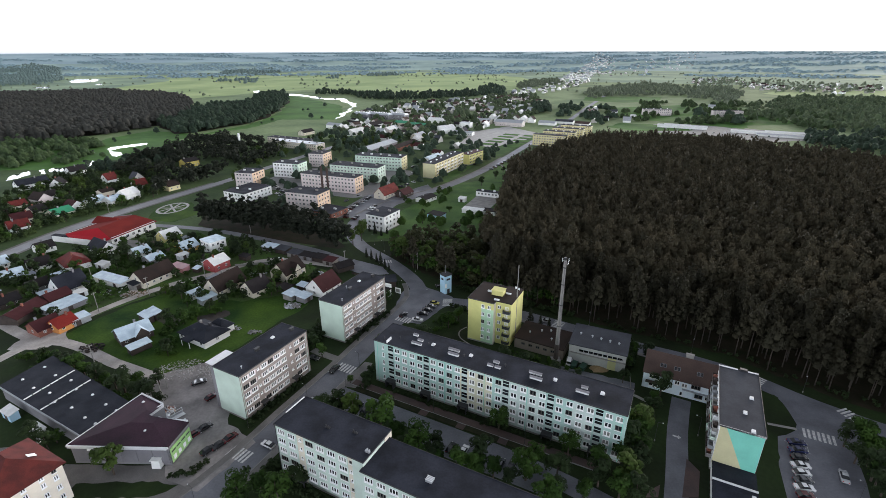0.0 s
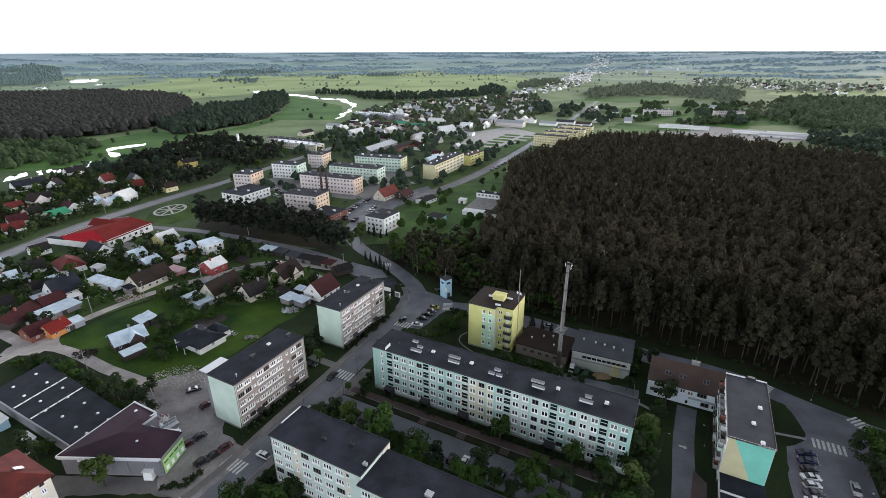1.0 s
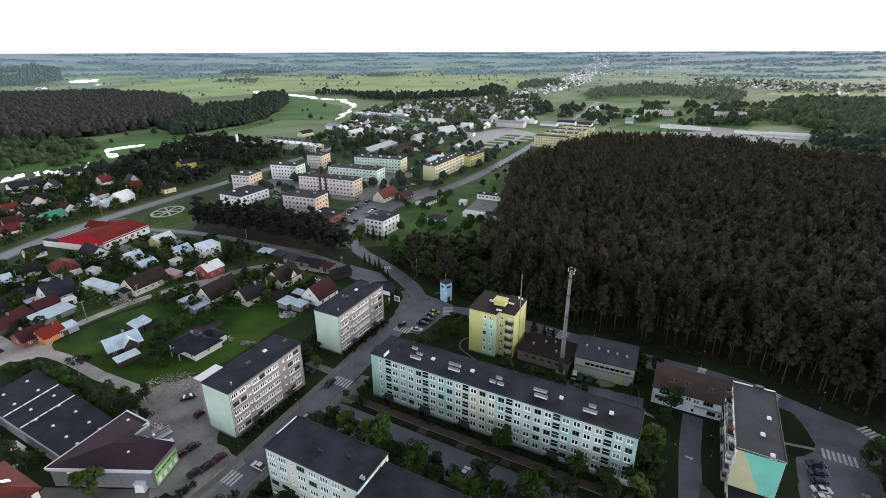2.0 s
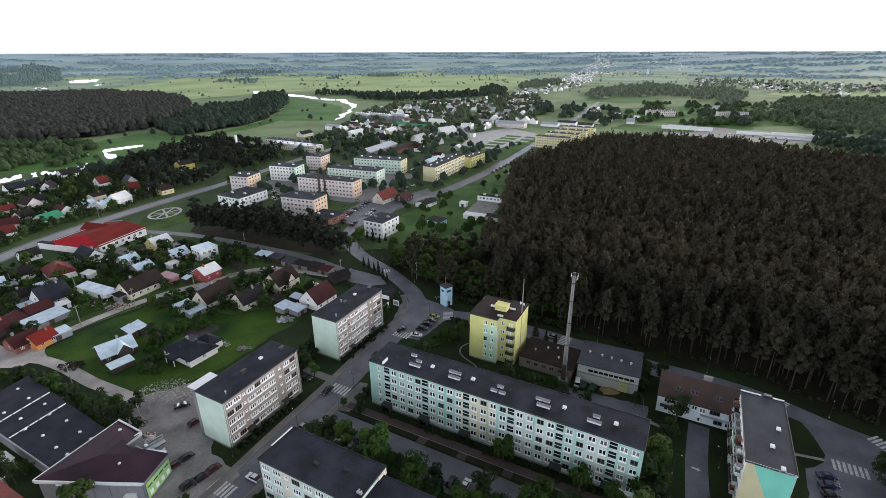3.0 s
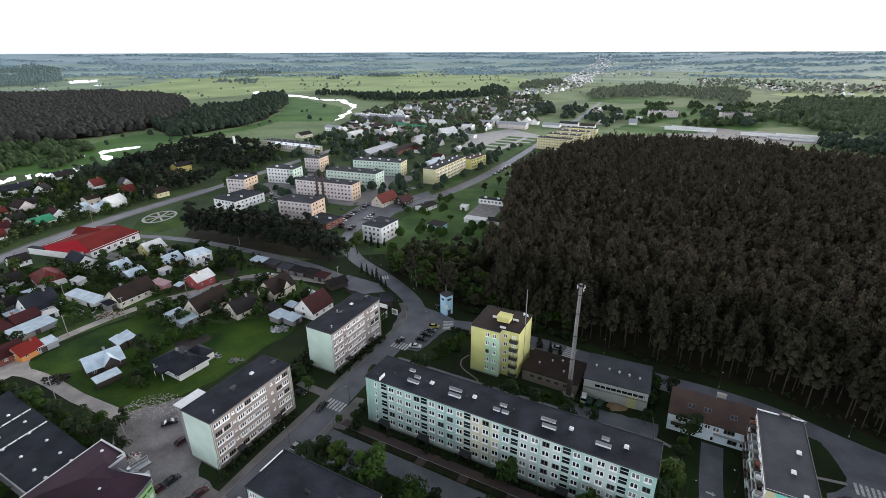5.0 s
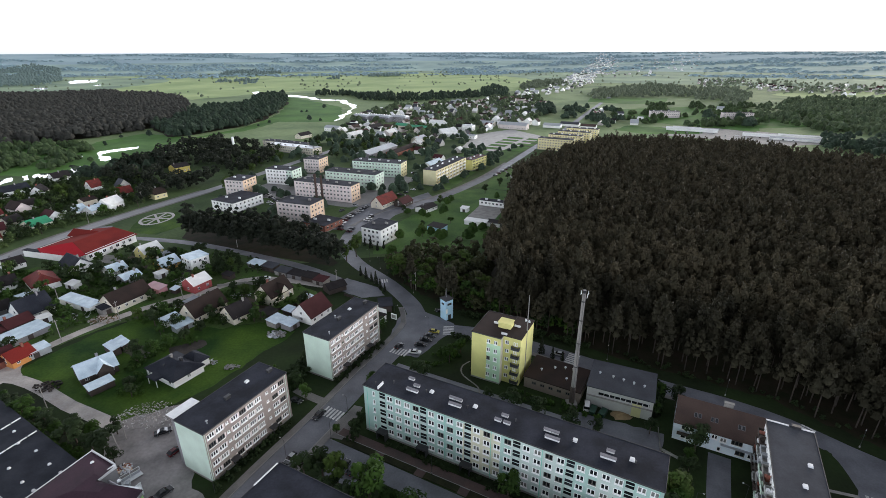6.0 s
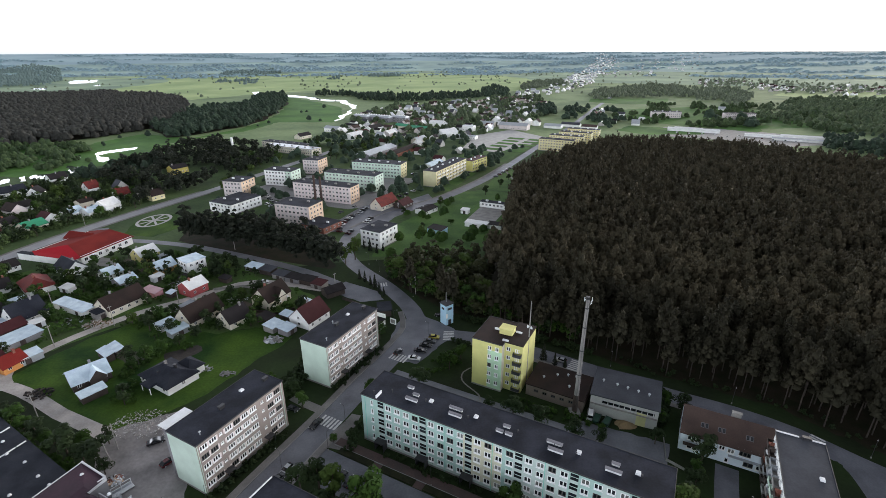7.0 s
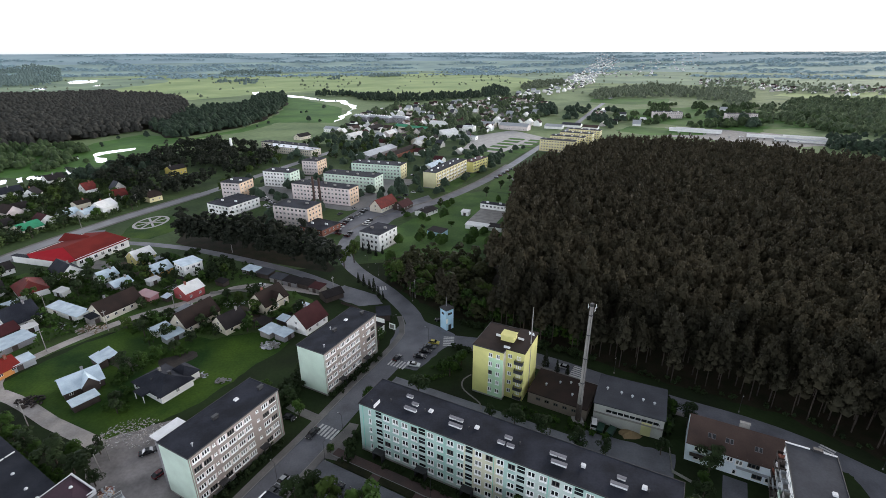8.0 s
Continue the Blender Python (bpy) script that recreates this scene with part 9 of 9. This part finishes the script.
def fence(points, label, m, height=1.3, step=2.6):
    """A garden fence: posts, with a boarded panel between each two."""
    t = thing("fence", pose(points[0][0], points[0][1], 0), label, "fence")
    post_me = Shape().box(-0.06, -0.06, 0, 0.06, 0.06, height + 0.1).mesh("post", m)
    x0, y0 = points[0]
    for (ax, ay), (bx, by) in zip(points, points[1:]):
        d = math.hypot(bx - ax, by - ay)
        n = max(1, round(d / step))
        a = math.degrees(math.atan2(by - ay, bx - ax))
        panel_me = Shape().box(0.08, -0.02, 0.12, d / n - 0.08, 0.02, height).mesh("panel", m)
        for i in range(n):
            p = pose(ax - x0 + (bx - ax) * i / n, ay - y0 + (by - ay) * i / n, 0, 0, 0, a)
            part("post", post_me, t, m=p)
            part("panel", panel_me, t, m=p)


fence([(-80, 204.5), (-70, 200), (-62, 205)], "dark wooden garden fence on grass", dark_wood)
fence([(-104, 223), (-92, 226), (-80, 222), (-72, 224)], "grey boarded garden fence panels", concrete, 1.3, 3.2)
fence([(-44, 214), (-36, 209), (-28, 199)], "dark wooden garden fence on grass", dark_wood)
fence([(61.5, 133), (58.5, 124), (62, 120.5)], "low concrete wall panels beside the yard", concrete, 1.0, 3.0)

# odds and ends of the yards
for x, y, a in ((44.6, 139.0, 60), (47.2, 137.8, 50)):
    t = thing("waste_skip", pose(x, y, 0.05, 0, 0, a), "dark green metal waste skip on the forecourt", "skip")
    part("body", Shape().add([(-1.3, -0.8, 0), (1.3, -0.8, 0), (1.3, 0.8, 0), (-1.3, 0.8, 0), (-1.8, -0.9, 1.3), (1.8, -0.9, 1.3), (1.8, 0.9, 1.3), (-1.8, 0.9, 1.3)], [(3, 2, 1, 0), (0, 1, 5, 4), (1, 2, 6, 5), (2, 3, 7, 6), (3, 0, 4, 7), (4, 5, 6, 7)]).mesh("body", surface("skip_paint", (0.02, 0.06, 0.04), 0.6, 0.3, 1.0, 6.0, 0.1)), t)
    part("rim", Shape().box(-1.85, -0.95, 1.3, 1.85, -0.85, 1.4).box(-1.85, 0.85, 1.3, 1.85, 0.95, 1.4).mesh("rim", dark_metal), t)


def heap(name, x, y, r, h, m, label, seed):
    rr = random.Random(seed)
    s, n = Shape(), 14
    verts = [(0, 0, h)]
    for k, f in enumerate((0.35, 0.7, 1.0)):
        for i in range(n):
            a = 2 * math.pi * i / n
            q = r * f * rr.uniform(0.8, 1.15)
            verts.append((q * math.cos(a), q * math.sin(a) * 0.7, h * (1 - f) * rr.uniform(0.8, 1.2)))
    faces = [(0, 1 + i, 1 + (i + 1) % n) for i in range(n)] + [(1 + k * n + i, 1 + (k + 1) * n + i, 1 + (k + 1) * n + (i + 1) % n, 1 + k * n + (i + 1) % n) for k in range(2) for i in range(n)]
    t = new(name, s.add(verts, faces).mesh(name, m))
    t.matrix_basis = pose(x, y, 0.05)
    tagged(t, label, "heap")


def pieces(name, x, y, r, count, size, mats, label, seed):
    """A strewn heap of broken slabs, boards or scrap, in one mesh."""
    rr = random.Random(seed)
    s = Shape()
    for i in range(count):
        d, a = r * rr.random() ** 0.7, rr.uniform(0, 2 * math.pi)
        l, w, h = size * rr.uniform(0.4, 1.5), size * rr.uniform(0.2, 0.6), size * rr.uniform(0.08, 0.3)
        m = pose(d * math.cos(a), d * math.sin(a) * 0.7, 0.08 + h * 0.5 + rr.random() * (1 - d / r) * size * 0.6, rr.uniform(-16, 16), rr.uniform(-16, 16), rr.uniform(0, 180))
        s.box(-l / 2, -w / 2, -h / 2, l / 2, w / 2, h / 2, rr.randrange(len(mats)), m)
    ob = new(name, s.mesh(name, *mats))
    ob.matrix_basis = pose(x, y, 0.02)
    tagged(ob, label, "heap", kind="stuff")


heap("sand_pile", 52.5, 137.6, 3.2, 0.8, sand, "spread heap of pale sand on the forecourt", 1)
pieces("rubble", -88.0, 137.5, 9.0, 420, 0.42, (concrete, dirt, white_line), "strewn grey rubble at the edge of the yard", 2)
pieces("rubble", -79.0, 136.5, 6.0, 200, 0.4, (concrete, dirt, white_line), "strewn grey rubble at the edge of the yard", 3)
pieces("rubble", -72.5, 161.5, 2.4, 40, 0.8, (kerb_stone, concrete), "small pale heap of broken slabs on the lawn", 4)
pieces("scrap_timber", -128.0, 151.0, 4.5, 70, 1.1, (dark_wood, roof_dark, bark), "dark heap of scrap timber by the lane", 5)
pieces("boards", -64.0, 182.0, 4.0, 50, 1.5, (zinc, concrete, white_metal), "pile of pale boards behind the house", 6)
pieces("boards", -80.6, 164.2, 2.6, 20, 0.9, (concrete, zinc), "loose pale boards beside the bungalow", 8)
pieces("goods_pile", -82.6, 117.6, 2.3, 60, 0.9, (white_metal, brick_wall, dark_wood, zinc, peach), "pile of crates and mixed goods behind the shop", 13)
pieces("straw", -137.5, 193.5, 5.5, 90, 1.2, (dirt, sand), "flattened pale straw and boards in the garden", 7)
pieces("garden_clutter", -150.0, 196.0, 5.0, 40, 0.9, (concrete, dark_wood, zinc), "garden clutter of boards and tubs", 9)
pieces("garden_clutter", -112.0, 206.0, 5.0, 40, 0.9, (concrete, dark_wood, white_metal), "garden clutter of boards and tubs", 10)
pieces("garden_clutter", -90.0, 214.0, 5.0, 40, 0.8, (concrete, dark_wood, zinc), "garden clutter of boards and tubs", 11)
pieces("garden_clutter", -122.0, 230.0, 6.0, 60, 0.9, (concrete, dark_wood, zinc), "garden clutter of boards and tubs", 12)

# a white rack and a leaning post behind the shop
b = thing("display_rack", pose(-79.0, 114.6, 0, 0, 0, 52), "white metal rack with panels behind the shop", "rack")
for u in (-2.2, 0.0, 2.2):
    part("post", Shape().box(u - 0.06, -0.06, 0, u + 0.06, 0.06, 2.3).mesh("post", white_metal), b)
for z in (0.5, 1.3, 2.2):
    part("rail", Shape().box(-2.3, -0.05, z, 2.3, 0.05, z + 0.1).mesh("rail", white_metal), b)
for u in (-2.1, 0.1):
    part("panel", Shape().box(u, -0.10, 0.6, u + 1.95, -0.06, 1.28).mesh("panel", zinc), b)
part("deck", Shape().box(-2.4, -1.3, 0.35, 2.4, 0.1, 0.48).mesh("deck", white_metal), b)
for u in (-2.2, 2.1):
    part("foot", Shape().box(u, -1.25, 0, u + 0.12, 0.05, 0.36).mesh("foot", dark_metal), b)
b = thing("leaning_post", pose(-86.8, 122.7, 0), "pale weathered leaning post beside the yard", "post")
part("shaft", Shape().tube((0, 0, 0), (-0.9, 0.5, 6.8), 0.16, 0.12, 8).mesh("shaft", concrete), b)
part("brace", Shape().tube((0.9, -0.4, 0), (-0.3, 0.15, 3.2), 0.09, 0.08, 8).mesh("brace", concrete), b)

# small shops at the road bend beside the banded house
b = thing("corner_shop", pose(-27.0, 184.0, 0, 0, 0, 62.4), "low corner shop with grey roof and white walls", "shop")
part("wall", Shape().box(0, 0, 0, 9, 6, 3.2).mesh("wall", white_wall), b)
part("roof", Shape().box(-0.3, -0.3, 3.2, 9.3, 6.3, 3.5).mesh("roof", roof_dark), b)
part("door", Shape().box(2, -0.06, 0, 3.2, 0.02, 2.2).mesh("door", glass), b)
part("shop_window", Shape().box(4, -0.06, 0.8, 7.6, 0.02, 2.4).mesh("shop_window", glass), b)
part("gable_panel", Shape().box(9.1, 0, 3.5, 9.3, 6, 5.2).mesh("gable_panel", white_wall), b)
b = thing("kiosk", pose(-21.4, 199.8, 0, 0, 0, 100), "dark timber kiosk with flat roof", "kiosk")
part("wall", Shape().box(0, 0, 0, 7, 5, 2.8).mesh("wall", dark_wood), b)
part("roof", Shape().box(-0.5, -0.5, 2.8, 7.5, 5.5, 3.05).mesh("roof", roof_navy), b)
part("shutter", Shape().box(1, -0.05, 0.9, 3.4, 0.02, 2.2).mesh("shutter", white_metal), b)
b = thing("billboard", pose(-19.8, 192.0, 0, 0, 0, -30), "white advertising board on two posts", "billboard")
part("board", Shape().box(-1.4, -0.08, 1.0, 1.4, 0.08, 3.4).mesh("board", white_frame), b)
part("picture", Shape().box(-1.1, -0.11, 1.4, 0.9, -0.09, 3.0).mesh("picture", concrete), b, "plain grey bars of lettering")
for x in (-1.1, 1.1):
    part("post", Shape().box(x - 0.06, -0.05, 0, x + 0.06, 0.05, 1.0).mesh("post", dark_metal), b)
# grass beds on the market ground
for i in range(5):
    for k in range(2):
        p = Vector((44, 570, 0)) + V * (19 * i) + U * (26 * k)
        ground_piece("verge", ribbon([(p.x, p.y), (p.x + U.x * 20, p.y + U.y * 20)], 11.0, 0.05, 0, None, 0.0, 0.10).mesh("verge", fresh_meadow), "grass bed on the market ground", "lawn")
# worn grass strips on the court drive
worn_grass = surface("worn_grass", (0.030, 0.032, 0.016), 0.95, 0.35, 0.3, 2.0, 0.3, tint=(0.018, 0.020, 0.012), spec=0.1)
for u0, u1 in ((-3.5, 7.3), (10, 20), (22.8, 32.3), (35, 45.2), (47.8, 58)):
    a, c = Vector((-21.9, 132.0, 0)) + U * u0 - V * 6.7, Vector((-21.9, 132.0, 0)) + U * u1 - V * 6.7
    ground_piece("verge", ribbon([(a.x, a.y), (c.x, c.y)], 2.0, 0.10, 0, None, 0.0, 0.12).mesh("verge", worn_grass), "dark worn grass strip beside the path", "lawn")
